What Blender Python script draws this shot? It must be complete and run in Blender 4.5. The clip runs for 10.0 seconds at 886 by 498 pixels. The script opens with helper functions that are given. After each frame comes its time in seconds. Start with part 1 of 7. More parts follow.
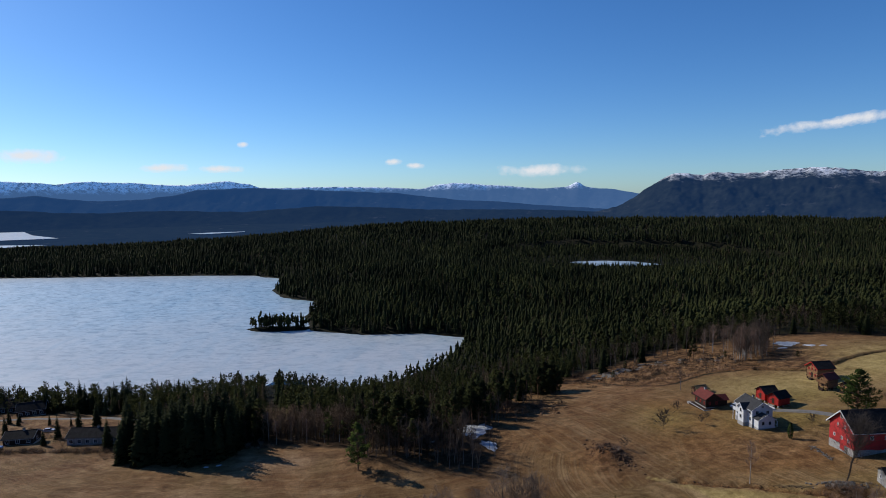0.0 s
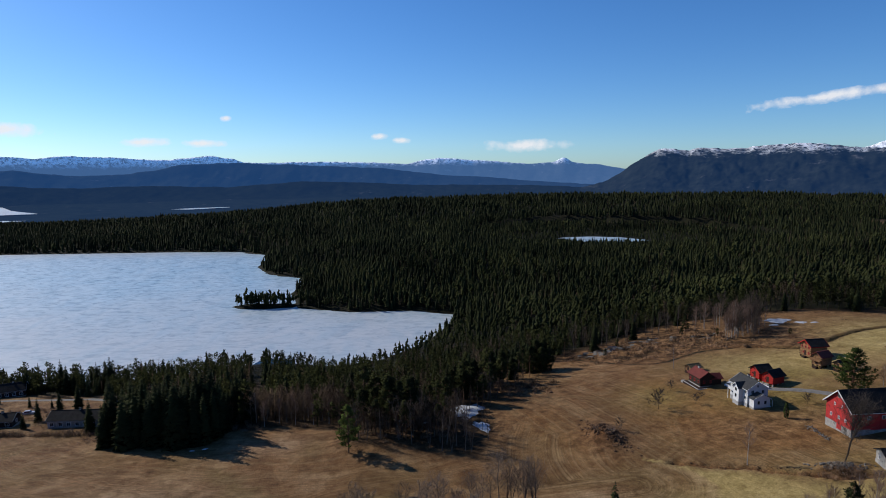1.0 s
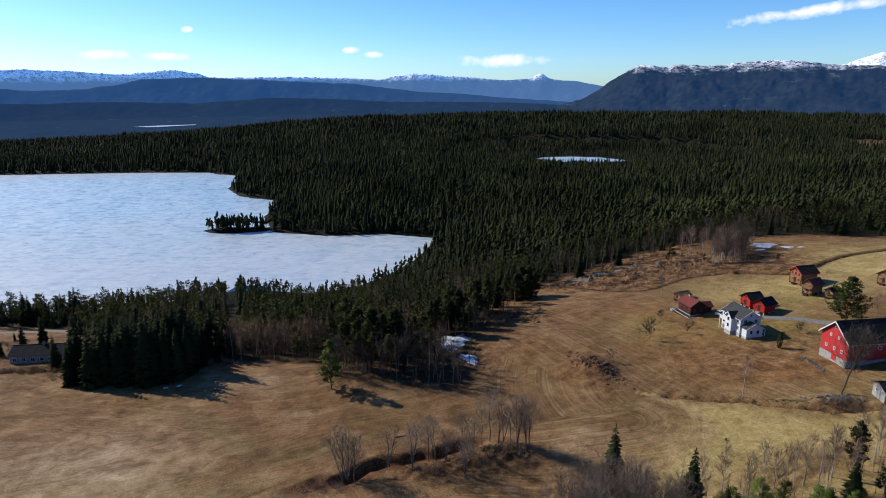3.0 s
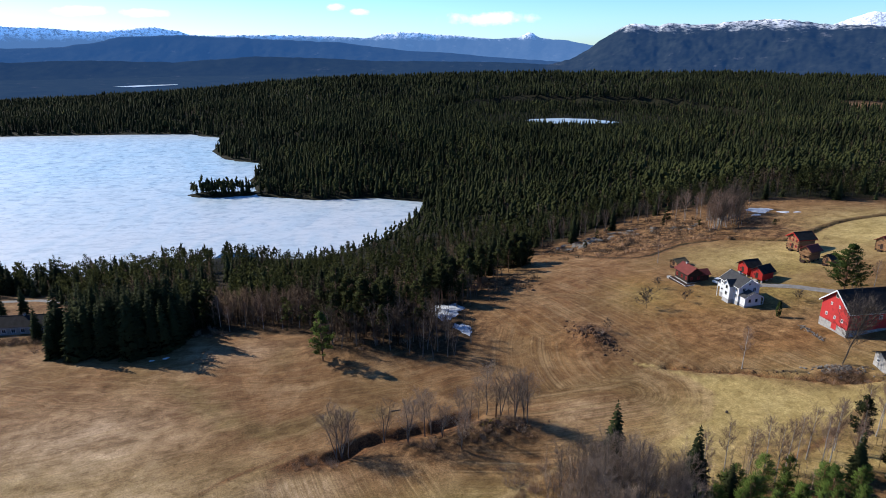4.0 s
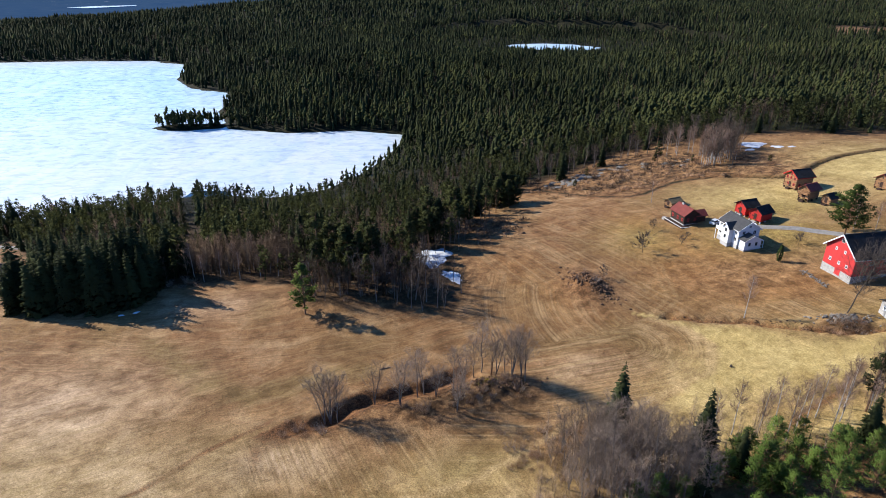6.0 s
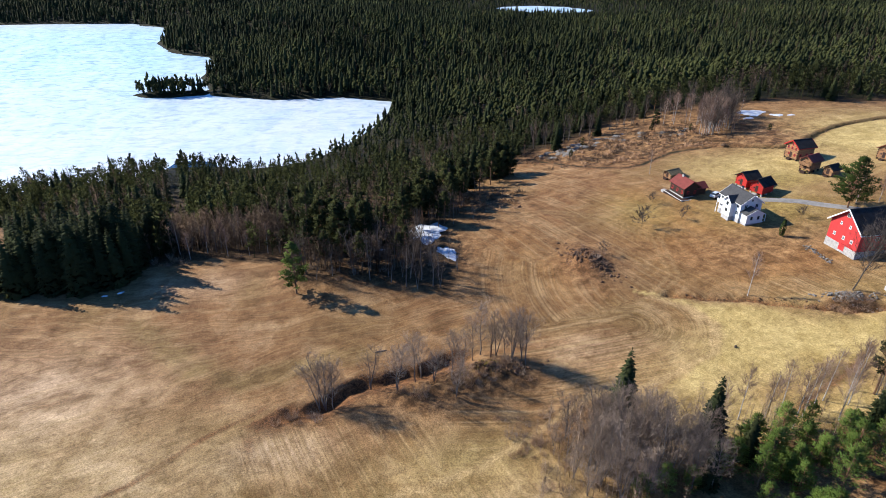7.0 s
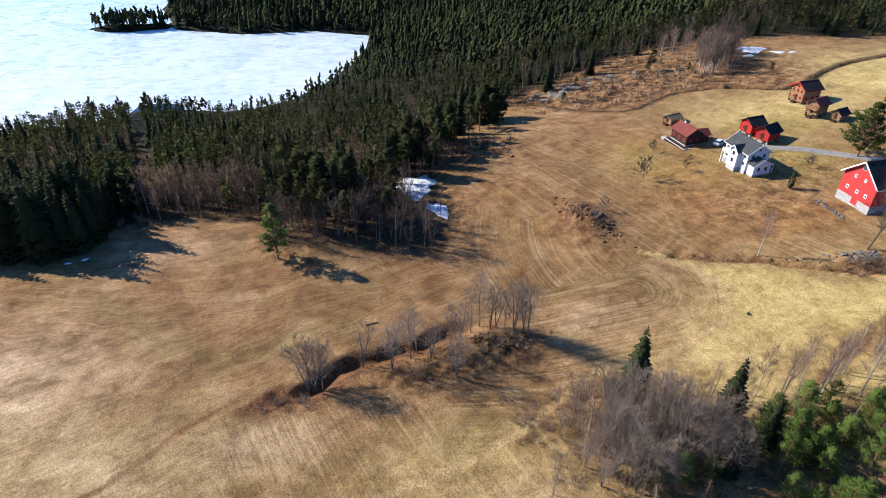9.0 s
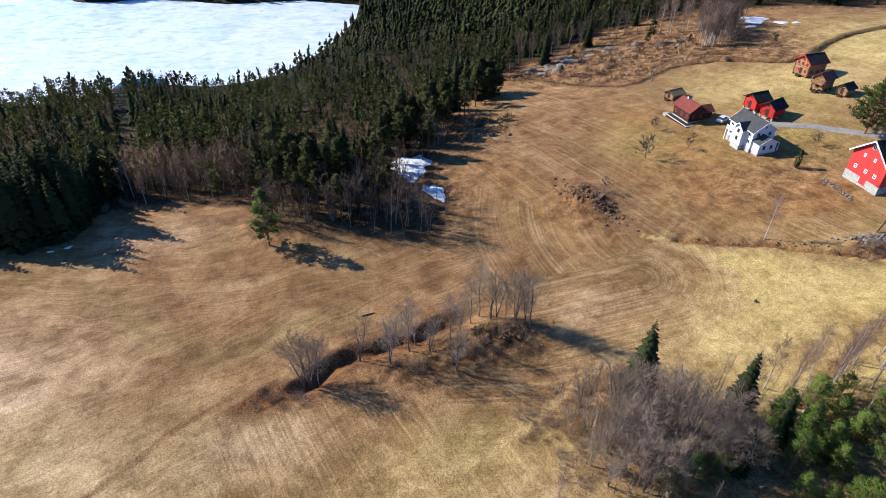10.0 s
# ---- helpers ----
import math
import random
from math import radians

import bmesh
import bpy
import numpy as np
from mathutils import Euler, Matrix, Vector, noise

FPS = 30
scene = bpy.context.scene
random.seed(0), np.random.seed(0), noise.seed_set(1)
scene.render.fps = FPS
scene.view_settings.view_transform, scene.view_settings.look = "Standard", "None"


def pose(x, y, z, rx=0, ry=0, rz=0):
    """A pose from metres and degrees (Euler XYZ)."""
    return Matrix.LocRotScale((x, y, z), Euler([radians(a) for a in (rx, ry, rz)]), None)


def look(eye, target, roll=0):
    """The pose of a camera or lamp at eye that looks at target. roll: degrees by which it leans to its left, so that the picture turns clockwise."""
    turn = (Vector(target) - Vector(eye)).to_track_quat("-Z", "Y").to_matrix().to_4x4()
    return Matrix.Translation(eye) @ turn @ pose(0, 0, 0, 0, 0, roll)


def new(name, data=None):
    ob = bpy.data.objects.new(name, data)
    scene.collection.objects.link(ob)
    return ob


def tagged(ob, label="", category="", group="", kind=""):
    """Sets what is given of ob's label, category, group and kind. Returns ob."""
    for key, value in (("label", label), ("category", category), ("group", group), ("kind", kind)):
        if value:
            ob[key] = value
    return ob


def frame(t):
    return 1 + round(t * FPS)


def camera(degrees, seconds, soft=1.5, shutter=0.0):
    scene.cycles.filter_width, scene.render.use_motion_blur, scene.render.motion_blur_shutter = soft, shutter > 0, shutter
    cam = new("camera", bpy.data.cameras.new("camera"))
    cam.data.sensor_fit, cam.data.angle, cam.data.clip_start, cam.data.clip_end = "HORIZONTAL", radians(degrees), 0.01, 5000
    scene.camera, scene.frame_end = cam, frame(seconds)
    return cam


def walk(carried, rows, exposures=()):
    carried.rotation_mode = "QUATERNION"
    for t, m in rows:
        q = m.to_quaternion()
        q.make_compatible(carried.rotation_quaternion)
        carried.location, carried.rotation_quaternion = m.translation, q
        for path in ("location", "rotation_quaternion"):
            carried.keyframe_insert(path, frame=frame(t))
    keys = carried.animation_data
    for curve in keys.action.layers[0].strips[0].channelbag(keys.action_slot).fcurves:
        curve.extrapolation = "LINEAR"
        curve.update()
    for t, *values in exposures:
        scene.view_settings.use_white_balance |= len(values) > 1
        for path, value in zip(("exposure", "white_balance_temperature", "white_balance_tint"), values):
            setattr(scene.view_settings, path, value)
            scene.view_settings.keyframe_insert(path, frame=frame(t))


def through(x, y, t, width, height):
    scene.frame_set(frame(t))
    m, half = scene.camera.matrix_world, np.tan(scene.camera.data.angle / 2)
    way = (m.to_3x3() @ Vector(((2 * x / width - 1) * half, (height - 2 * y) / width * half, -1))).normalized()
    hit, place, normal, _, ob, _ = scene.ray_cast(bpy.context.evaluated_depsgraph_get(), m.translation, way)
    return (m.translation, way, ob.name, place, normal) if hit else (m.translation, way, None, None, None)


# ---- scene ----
# ---- camera and its way ----
cam = camera(70.98, 10.0, soft=0.95)
PATH = [
    (0.0, look((0.00, 0.01, 105.02), (-0.01, 99.66, 96.65), -0.75)),
    (0.5, look((-0.81, 2.86, 105.18), (0.26, 102.34, 95.11), -0.73)),
    (1.0, look((-1.65, 5.83, 105.21), (0.49, 105.04, 92.88), -0.68)),
    (1.5, look((-2.34, 8.86, 105.34), (0.79, 107.58, 89.72), -0.59)),
    (2.0, look((-3.08, 11.89, 105.41), (1.03, 110.02, 86.58), -0.51)),
    (2.5, look((-3.78, 15.03, 105.44), (1.32, 112.45, 83.45), -0.45)),
    (4.0, look((-5.60, 23.97, 105.68), (2.18, 118.74, 74.73), -0.25)),
    (4.5, look((-6.23, 26.82, 105.77), (2.50, 120.56, 72.06), -0.14)),
    (5.0, look((-6.73, 29.75, 105.86), (2.86, 122.38, 69.44), -0.07)),
    (5.5, look((-7.18, 32.61, 105.97), (3.17, 124.11, 66.96), 0.00)),
    (7.0, look((-8.55, 41.49, 106.32), (4.04, 129.13, 59.84), 0.27)),
    (7.5, look((-9.07, 44.40, 106.37), (4.28, 130.66, 57.57), 0.40)),
    (8.0, look((-9.42, 47.52, 106.44), (4.59, 132.29, 55.28), 0.48)),
    (8.5, look((-9.66, 50.58, 106.43), (4.99, 133.86, 53.04), 0.60)),
    (9.0, look((-9.89, 53.60, 106.48), (5.33, 135.36, 50.94), 0.73)),
    (9.5, look((-10.01, 56.51, 106.66), (5.64, 136.75, 49.06), 0.82)),
    (10.0, look((-9.94, 59.15, 106.61), (6.01, 137.99, 47.20), 0.79)),
]
EXPOSURES = [(0.0, -0.20), (1.0, -0.11), (2.5, 0.19), (4.0, 0.65), (5.5, 1.12), (7.5, 1.32), (10.0, 1.35)]
walk(cam, PATH, EXPOSURES)

# ---- sky and sun ----
SUN_WAY = Vector((-0.84, 0.54, 0.60)).normalized()
world = bpy.data.worlds.new("world")
scene.world = world
world.use_nodes = True
wt = world.node_tree
sky = wt.nodes.new("ShaderNodeTexSky")
sky.sky_type = "NISHITA"
sky.sun_disc = False
sky.sun_elevation = math.asin(SUN_WAY.z)
sky.sun_rotation = math.atan2(SUN_WAY.x, SUN_WAY.y)
sky.altitude = 300.0
sky.air_density = 0.85
sky.dust_density = 0.35
sky.ozone_density = 3.0
wt.nodes["Background"].inputs["Strength"].default_value = 0.112
deep = wt.nodes.new("ShaderNodeHueSaturation")
deep.inputs["Saturation"].default_value = 1.2
wt.links.new(sky.outputs[0], deep.inputs["Color"])
tint = wt.nodes.new("ShaderNodeMix")
tint.data_type, tint.blend_type = "RGBA", "MULTIPLY"
tint.inputs["Factor"].default_value = 1.0
tint.inputs["B"].default_value = (0.70, 0.93, 1.19, 1)
wt.links.new(deep.outputs[0], tint.inputs["A"])
wt.links.new(tint.outputs["Result"], wt.nodes["Background"].inputs["Color"])
sun = new("sun", bpy.data.lights.new("sun", "SUN"))
sun.data.energy, sun.data.angle, sun.data.color = 5.0, radians(0.53), (1.0, 0.945, 0.86)
sun.matrix_world = look((0, 0, 900), Vector((0, 0, 900)) - SUN_WAY)


# ---- materials ----
def nodes_of(name):
    m = bpy.data.materials.new(name)
    m.use_nodes = True
    return m, m.node_tree, m.node_tree.nodes["Principled BSDF"]


def add(nt, kind, **values):
    n = nt.nodes.new(kind)
    for key, value in values.items():
        n.inputs[key.replace("_", " ")].default_value = value
    return n


def noise_of(nt, vector, scale, detail=4.0, rough=0.55, distort=0.0):
    n = add(nt, "ShaderNodeTexNoise", Scale=scale, Detail=detail, Roughness=rough, Distortion=distort)
    nt.links.new(vector, n.inputs["Vector"])
    return n.outputs["Fac"]


def ramp(nt, fac, stops):
    n = nt.nodes.new("ShaderNodeValToRGB")
    el = n.color_ramp.elements
    while len(el) < len(stops):
        el.new(0.5)
    for e, (at, colour) in zip(el, stops):
        e.position, e.color = at, (*colour, 1)
    nt.links.new(fac, n.inputs["Fac"])
    return n.outputs["Color"]


def mix(nt, fac, a, b, blend="MIX"):
    n = nt.nodes.new("ShaderNodeMix")
    n.data_type, n.blend_type = "RGBA", blend
    for socket, value in ((n.inputs["Factor"], fac), (n.inputs["A"], a), (n.inputs["B"], b)):
        if isinstance(value, (int, float)):
            socket.default_value = value
        elif isinstance(value, tuple):
            socket.default_value = (*value, 1)
        else:
            nt.links.new(value, socket)
    return n.outputs["Result"]


def maths(nt, op, a, b=0.0):
    n = nt.nodes.new("ShaderNodeMath")
    n.operation = op
    for socket, value in zip(n.inputs, (a, b)):
        if isinstance(value, (int, float)):
            socket.default_value = value
        else:
            nt.links.new(value, socket)
    return n.outputs[0]


def bump(nt, bsdf, height, strength=0.5, distance=0.1):
    n = add(nt, "ShaderNodeBump", Strength=strength, Distance=distance)
    nt.links.new(height, n.inputs["Height"])
    nt.links.new(n.outputs[0], bsdf.inputs["Normal"])


def where(nt, kind="Object"):
    return nt.nodes.new("ShaderNodeTexCoord").outputs[kind]


def stretched(nt, vector, scale, turn=0.0):
    n = nt.nodes.new("ShaderNodeMapping")
    n.inputs["Scale"].default_value = scale
    n.inputs["Rotation"].default_value = (0, 0, radians(turn))
    nt.links.new(vector, n.inputs["Vector"])
    return n.outputs[0]


def surface(name, dark, light, scale=1.0, rough=0.8, bumpy=0.3, fine=8.0, stretch=(1, 1, 1), metal=0.0, vary=0.0, gloss=0.25):
    """A weathered surface between two colours: broad stains and fine grain."""
    m, nt, b = nodes_of(name)
    v = stretched(nt, where(nt), stretch)
    broad, grain = noise_of(nt, v, scale), noise_of(nt, v, scale * fine, 3.0)
    fac = maths(nt, "ADD", maths(nt, "MULTIPLY", broad, 0.6), maths(nt, "MULTIPLY", grain, 0.4))
    col = ramp(nt, fac, [(0.32, dark), (0.68, light)])
    if vary:
        info = nt.nodes.new("ShaderNodeObjectInfo")
        tone = ramp(nt, info.outputs["Random"], [(0.0, (1 - vary,) * 3), (1.0, (1 + vary * 0.5,) * 3)])
        col = mix(nt, 1.0, col, tone, "MULTIPLY")
    nt.links.new(col, b.inputs["Base Color"])
    b.inputs["Roughness"].default_value = rough
    b.inputs["Metallic"].default_value = metal
    b.inputs["Specular IOR Level"].default_value = gloss
    if bumpy:
        bump(nt, b, grain, bumpy, 0.05)
    return m


def foliage(name, dark, light, through=0.35):
    """Needles or twigs: each tree has its own tone, some light passes through."""
    m, nt, b = nodes_of(name)
    at = nt.nodes.new("ShaderNodeAttribute")
    at.attribute_name = "tone"
    info = nt.nodes.new("ShaderNodeObjectInfo")
    both = maths(nt, "FRACT", maths(nt, "ADD", at.outputs["Fac"], info.outputs["Random"]))
    grain = noise_of(nt, where(nt), 2.2, 2.0)
    fac = maths(nt, "ADD", maths(nt, "MULTIPLY", both, 0.6), maths(nt, "MULTIPLY", grain, 0.4))
    col = ramp(nt, fac, [(0.2, dark), (0.8, light)])
    stand = noise_of(nt, where(nt), 0.013, 4.0, 0.6)
    col = mix(nt, 1.0, col, ramp(nt, stand, [(0.36, (0.55, 0.58, 0.62)), (0.5, (1.0, 1.0, 1.0)), (0.64, (1.28, 1.24, 1.18))]), "MULTIPLY")
    nt.links.new(col, b.inputs["Base Color"])
    b.inputs["Roughness"].default_value = 0.85
    b.inputs["Specular IOR Level"].default_value = 0.03
    if through:
        tr = nt.nodes.new("ShaderNodeBsdfTranslucent")
        nt.links.new(col, tr.inputs["Color"])
        ms = nt.nodes.new("ShaderNodeMixShader")
        ms.inputs[0].default_value = through
        nt.links.new(b.outputs[0], ms.inputs[1])
        nt.links.new(tr.outputs[0], ms.inputs[2])
        nt.links.new(ms.outputs[0], nt.nodes["Material Output"].inputs["Surface"])
    return m


def ground_material():
    m, nt, b = nodes_of("ground")
    v = where(nt)
    a1 = nt.nodes.new("ShaderNodeAttribute")
    a1.attribute_name = "cover"
    a2 = nt.nodes.new("ShaderNodeAttribute")
    a2.attribute_name = "wear"
    s1, s2 = nt.nodes.new("ShaderNodeSeparateColor"), nt.nodes.new("ShaderNodeSeparateColor")
    nt.links.new(a1.outputs["Color"], s1.inputs[0])
    nt.links.new(a2.outputs["Color"], s2.inputs[0])
    broad = noise_of(nt, v, 0.022, 3.0, 0.5, 0.6)
    patch = noise_of(nt, v, 0.11, 5.0, 0.6, 0.8)
    tuft = noise_of(nt, v, 0.9, 5.0, 0.65)
    fine = noise_of(nt, v, 4.0, 3.0, 0.7)
    mottle = noise_of(nt, v, 0.33, 6.0, 0.72, 0.5)
    a3, a4 = nt.nodes.new("ShaderNodeAttribute"), nt.nodes.new("ShaderNodeAttribute")
    # moss: mask of near-black shade painted on deep forest floor and in creeks
    a4.attribute_name = "moss"
    a6 = nt.nodes.new("ShaderNodeAttribute")
    a6.attribute_name = "combed"
    a3.attribute_name = "swath"

    def swaths(step, along, seed):
        c = nt.nodes.new("ShaderNodeCombineXYZ")
        nt.links.new(maths(nt, "MULTIPLY", a3.outputs["Fac"], step), c.inputs[0])
        nt.links.new(maths(nt, "MULTIPLY", broad, along), c.inputs[1])
        c.inputs[2].default_value = seed
        return noise_of(nt, c.outputs[0], 1.0, 4.0, 0.65)
    rows, rows2 = swaths(0.62, 3.0, 0.0), swaths(1.7, 5.0, 7.0)
    field = ramp(nt, patch, [(0.30, (0.135, 0.070, 0.031)), (0.5, (0.240, 0.142, 0.068)), (0.70, (0.345, 0.240, 0.140))])
    field = mix(nt, maths(nt, "MULTIPLY", ramp(nt, broad, [(0.5, (0, 0, 0)), (0.68, (1, 1, 1))]), 0.5), field, (0.15, 0.118, 0.042))
    a5 = nt.nodes.new("ShaderNodeAttribute")
    a5.attribute_name = "season"
    s5 = nt.nodes.new("ShaderNodeSeparateColor")
    nt.links.new(a5.outputs["Color"], s5.inputs[0])
    for socket, low, high in ((0, (0.36, 0.265, 0.18), (0.58, 0.465, 0.34)), (1, (0.12, 0.088, 0.036), (0.215, 0.165, 0.070)), (2, (0.25, 0.120, 0.040), (0.42, 0.240, 0.092))):
        share = maths(nt, "MULTIPLY", s5.outputs[socket], maths(nt, "ADD", 0.35, maths(nt, "MULTIPLY", mottle, 1.2)))
        field = mix(nt, share, field, ramp(nt, patch, [(0.35, low), (0.65, high)]))
    field = mix(nt, maths(nt, "MULTIPLY", ramp(nt, rows, [(0.49, (0, 0, 0)), (0.60, (1, 1, 1))]), maths(nt, "MULTIPLY", a6.outputs["Fac"], maths(nt, "MULTIPLY", patch, 0.95))), field, (0.40, 0.30, 0.17))
    field = mix(nt, maths(nt, "MULTIPLY", ramp(nt, rows2, [(0.47, (0, 0, 0)), (0.58, (1, 1, 1))]), maths(nt, "MULTIPLY", a6.outputs["Fac"], maths(nt, "MULTIPLY", maths(nt, "SUBTRACT", 1.0, patch), 1.05))), field, (0.12, 0.076, 0.034))
    straw = ramp(nt, maths(nt, "ADD", maths(nt, "MULTIPLY", patch, 0.6), maths(nt, "MULTIPLY", tuft, 0.4)),
                 [(0.35, (0.350, 0.282, 0.110)), (0.62, (0.560, 0.476, 0.220))])
    heath = ramp(nt, maths(nt, "ADD", maths(nt, "MULTIPLY", mottle, 0.65), maths(nt, "MULTIPLY", tuft, 0.35)),
                 [(0.36, (0.030, 0.019, 0.012)), (0.44, (0.110, 0.062, 0.030)), (0.53, (0.225, 0.136, 0.066)), (0.66, (0.39, 0.265, 0.140))])
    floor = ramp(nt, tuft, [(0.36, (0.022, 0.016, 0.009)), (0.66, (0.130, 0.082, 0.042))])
    # this near-black colour stands in for the shade under dense trees
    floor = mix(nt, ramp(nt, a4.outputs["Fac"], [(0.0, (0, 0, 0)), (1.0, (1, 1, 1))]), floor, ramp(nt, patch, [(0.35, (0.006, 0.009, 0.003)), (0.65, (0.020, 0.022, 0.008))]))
    lawn = ramp(nt, tuft, [(0.35, (0.19, 0.155, 0.050)), (0.65, (0.37, 0.31, 0.105))])
    dirt = ramp(nt, maths(nt, "ADD", maths(nt, "MULTIPLY", tuft, 0.6), maths(nt, "MULTIPLY", fine, 0.4)), [(0.38, (0.05, 0.028, 0.015)), (0.62, (0.24, 0.125, 0.058))])
    pale = ramp(nt, fine, [(0.35, (0.42, 0.32, 0.17)), (0.65, (0.56, 0.45, 0.25))])
    edge = maths(nt, "MULTIPLY", maths(nt, "SUBTRACT", tuft, 0.5), 0.9)

    def layered(col, layer, mask):
        f = maths(nt, "ADD", mask, maths(nt, "MULTIPLY", edge, maths(nt, "MULTIPLY", mask, maths(nt, "SUBTRACT", 1.6, mask))))
        n = nt.nodes.new("ShaderNodeClamp")
        nt.links.new(f, n.inputs[0])
        return mix(nt, n.outputs[0], col, layer)
    col = layered(field, straw, s1.outputs[2])
    col = layered(col, lawn, s2.outputs[1])
    col = layered(col, heath, s1.outputs[1])
    col = layered(col, pale, s2.outputs[2])
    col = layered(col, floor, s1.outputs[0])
    col = layered(col, dirt, s2.outputs[0])
    col = mix(nt, 1.0, col, ramp(nt, mottle, [(0.33, (0.72, 0.68, 0.62)), (0.5, (1.0, 1.0, 1.0)), (0.68, (1.26, 1.25, 1.23))]), "MULTIPLY")
    col = mix(nt, 1.0, col, ramp(nt, fine, [(0.3, (0.328, 0.285, 0.248)), (0.7, (0.882, 0.785, 0.692))]), "MULTIPLY")
    nt.links.new(col, b.inputs["Base Color"])
    b.inputs["Roughness"].default_value = 0.95
    b.inputs["Specular IOR Level"].default_value = 0.1
    bump(nt, b, maths(nt, "ADD", maths(nt, "MULTIPLY", tuft, 0.8), maths(nt, "MULTIPLY", fine, 0.3)), 0.6, 0.5)
    return m


def ice_material():
    m, nt, b = nodes_of("lake_ice")
    v = where(nt)
    sep = nt.nodes.new("ShaderNodeSeparateXYZ")
    nt.links.new(v, sep.inputs[0])
    broad = noise_of(nt, v, 0.006, 3.0, 0.5, 0.5)
    swirl = noise_of(nt, stretched(nt, v, (0.05, 0.022, 1), 25), 1.0, 5.0, 0.6, 1.6)
    waves = noise_of(nt, stretched(nt, v, (0.10, 0.21, 1), 14), 1.0, 4.0, 0.60, 1.1)
    fine = noise_of(nt, v, 0.5, 4.0)
    # grey-blue in the middle of the lake, white along the near shore and the far one
    mr = nt.nodes.new("ShaderNodeMapRange")
    mr.inputs[1].default_value, mr.inputs[2].default_value = 400, 640
    nt.links.new(maths(nt, "ADD", sep.outputs["Y"], maths(nt, "MULTIPLY", maths(nt, "SUBTRACT", broad, 0.5), 320.0)), mr.inputs[0])
    mr2 = nt.nodes.new("ShaderNodeMapRange")
    mr2.inputs[1].default_value, mr2.inputs[2].default_value, mr2.inputs[3].default_value, mr2.inputs[4].default_value = 780, 870, 1.0, 0.0
    nt.links.new(sep.outputs["Y"], mr2.inputs[0])
    thin = maths(nt, "MULTIPLY", mr.outputs[0], mr2.outputs[0])
    white = ramp(nt, swirl, [(0.36, (0.345, 0.395, 0.425)), (0.58, (0.412, 0.430, 0.440))])
    blue = ramp(nt, swirl, [(0.36, (0.27, 0.38, 0.45)), (0.58, (0.355, 0.44, 0.49))])
    col = mix(nt, thin, white, blue)
    dark = ramp(nt, waves, [(0.36, (0.34, 0.48, 0.60)), (0.46, (0.86, 0.92, 0.96)), (0.56, (1.16, 1.16, 1.16))])
    col = mix(nt, maths(nt, "ADD", 0.40, maths(nt, "MULTIPLY", thin, 0.60)), col, mix(nt, 1.0, col, dark, "MULTIPLY"))
    col = mix(nt, 1.0, col, ramp(nt, fine, [(0.3, (0.96, 0.97, 0.98)), (0.7, (1.05, 1.05, 1.05))]), "MULTIPLY")
    nt.links.new(col, b.inputs["Base Color"])
    b.inputs["Roughness"].default_value = 0.42
    bump(nt, b, waves, 0.35, 0.5)
    return m


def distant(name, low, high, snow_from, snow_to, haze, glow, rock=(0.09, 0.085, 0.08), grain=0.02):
    """Far wooded mountains with bare and snowy heights; blue haze is put in as emission."""
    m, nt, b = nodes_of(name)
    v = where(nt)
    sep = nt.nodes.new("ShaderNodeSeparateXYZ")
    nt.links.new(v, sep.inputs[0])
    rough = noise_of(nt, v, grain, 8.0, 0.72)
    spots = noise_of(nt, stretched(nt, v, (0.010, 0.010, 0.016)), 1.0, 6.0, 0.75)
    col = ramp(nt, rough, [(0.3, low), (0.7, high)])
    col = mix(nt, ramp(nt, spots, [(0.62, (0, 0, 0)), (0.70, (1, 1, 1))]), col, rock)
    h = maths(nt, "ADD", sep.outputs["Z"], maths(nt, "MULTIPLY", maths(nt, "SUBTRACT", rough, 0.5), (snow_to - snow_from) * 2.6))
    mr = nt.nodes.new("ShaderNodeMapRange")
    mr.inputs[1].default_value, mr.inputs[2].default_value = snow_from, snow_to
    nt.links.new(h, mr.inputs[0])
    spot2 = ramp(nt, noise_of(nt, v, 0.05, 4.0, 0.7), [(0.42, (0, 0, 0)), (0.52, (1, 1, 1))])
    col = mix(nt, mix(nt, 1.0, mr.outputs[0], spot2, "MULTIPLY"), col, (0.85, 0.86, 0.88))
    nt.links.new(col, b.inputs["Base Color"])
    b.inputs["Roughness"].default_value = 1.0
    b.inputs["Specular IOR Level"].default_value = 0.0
    # the blue of distant air glows from the surface itself
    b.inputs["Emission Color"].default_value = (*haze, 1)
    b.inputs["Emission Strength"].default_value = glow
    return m


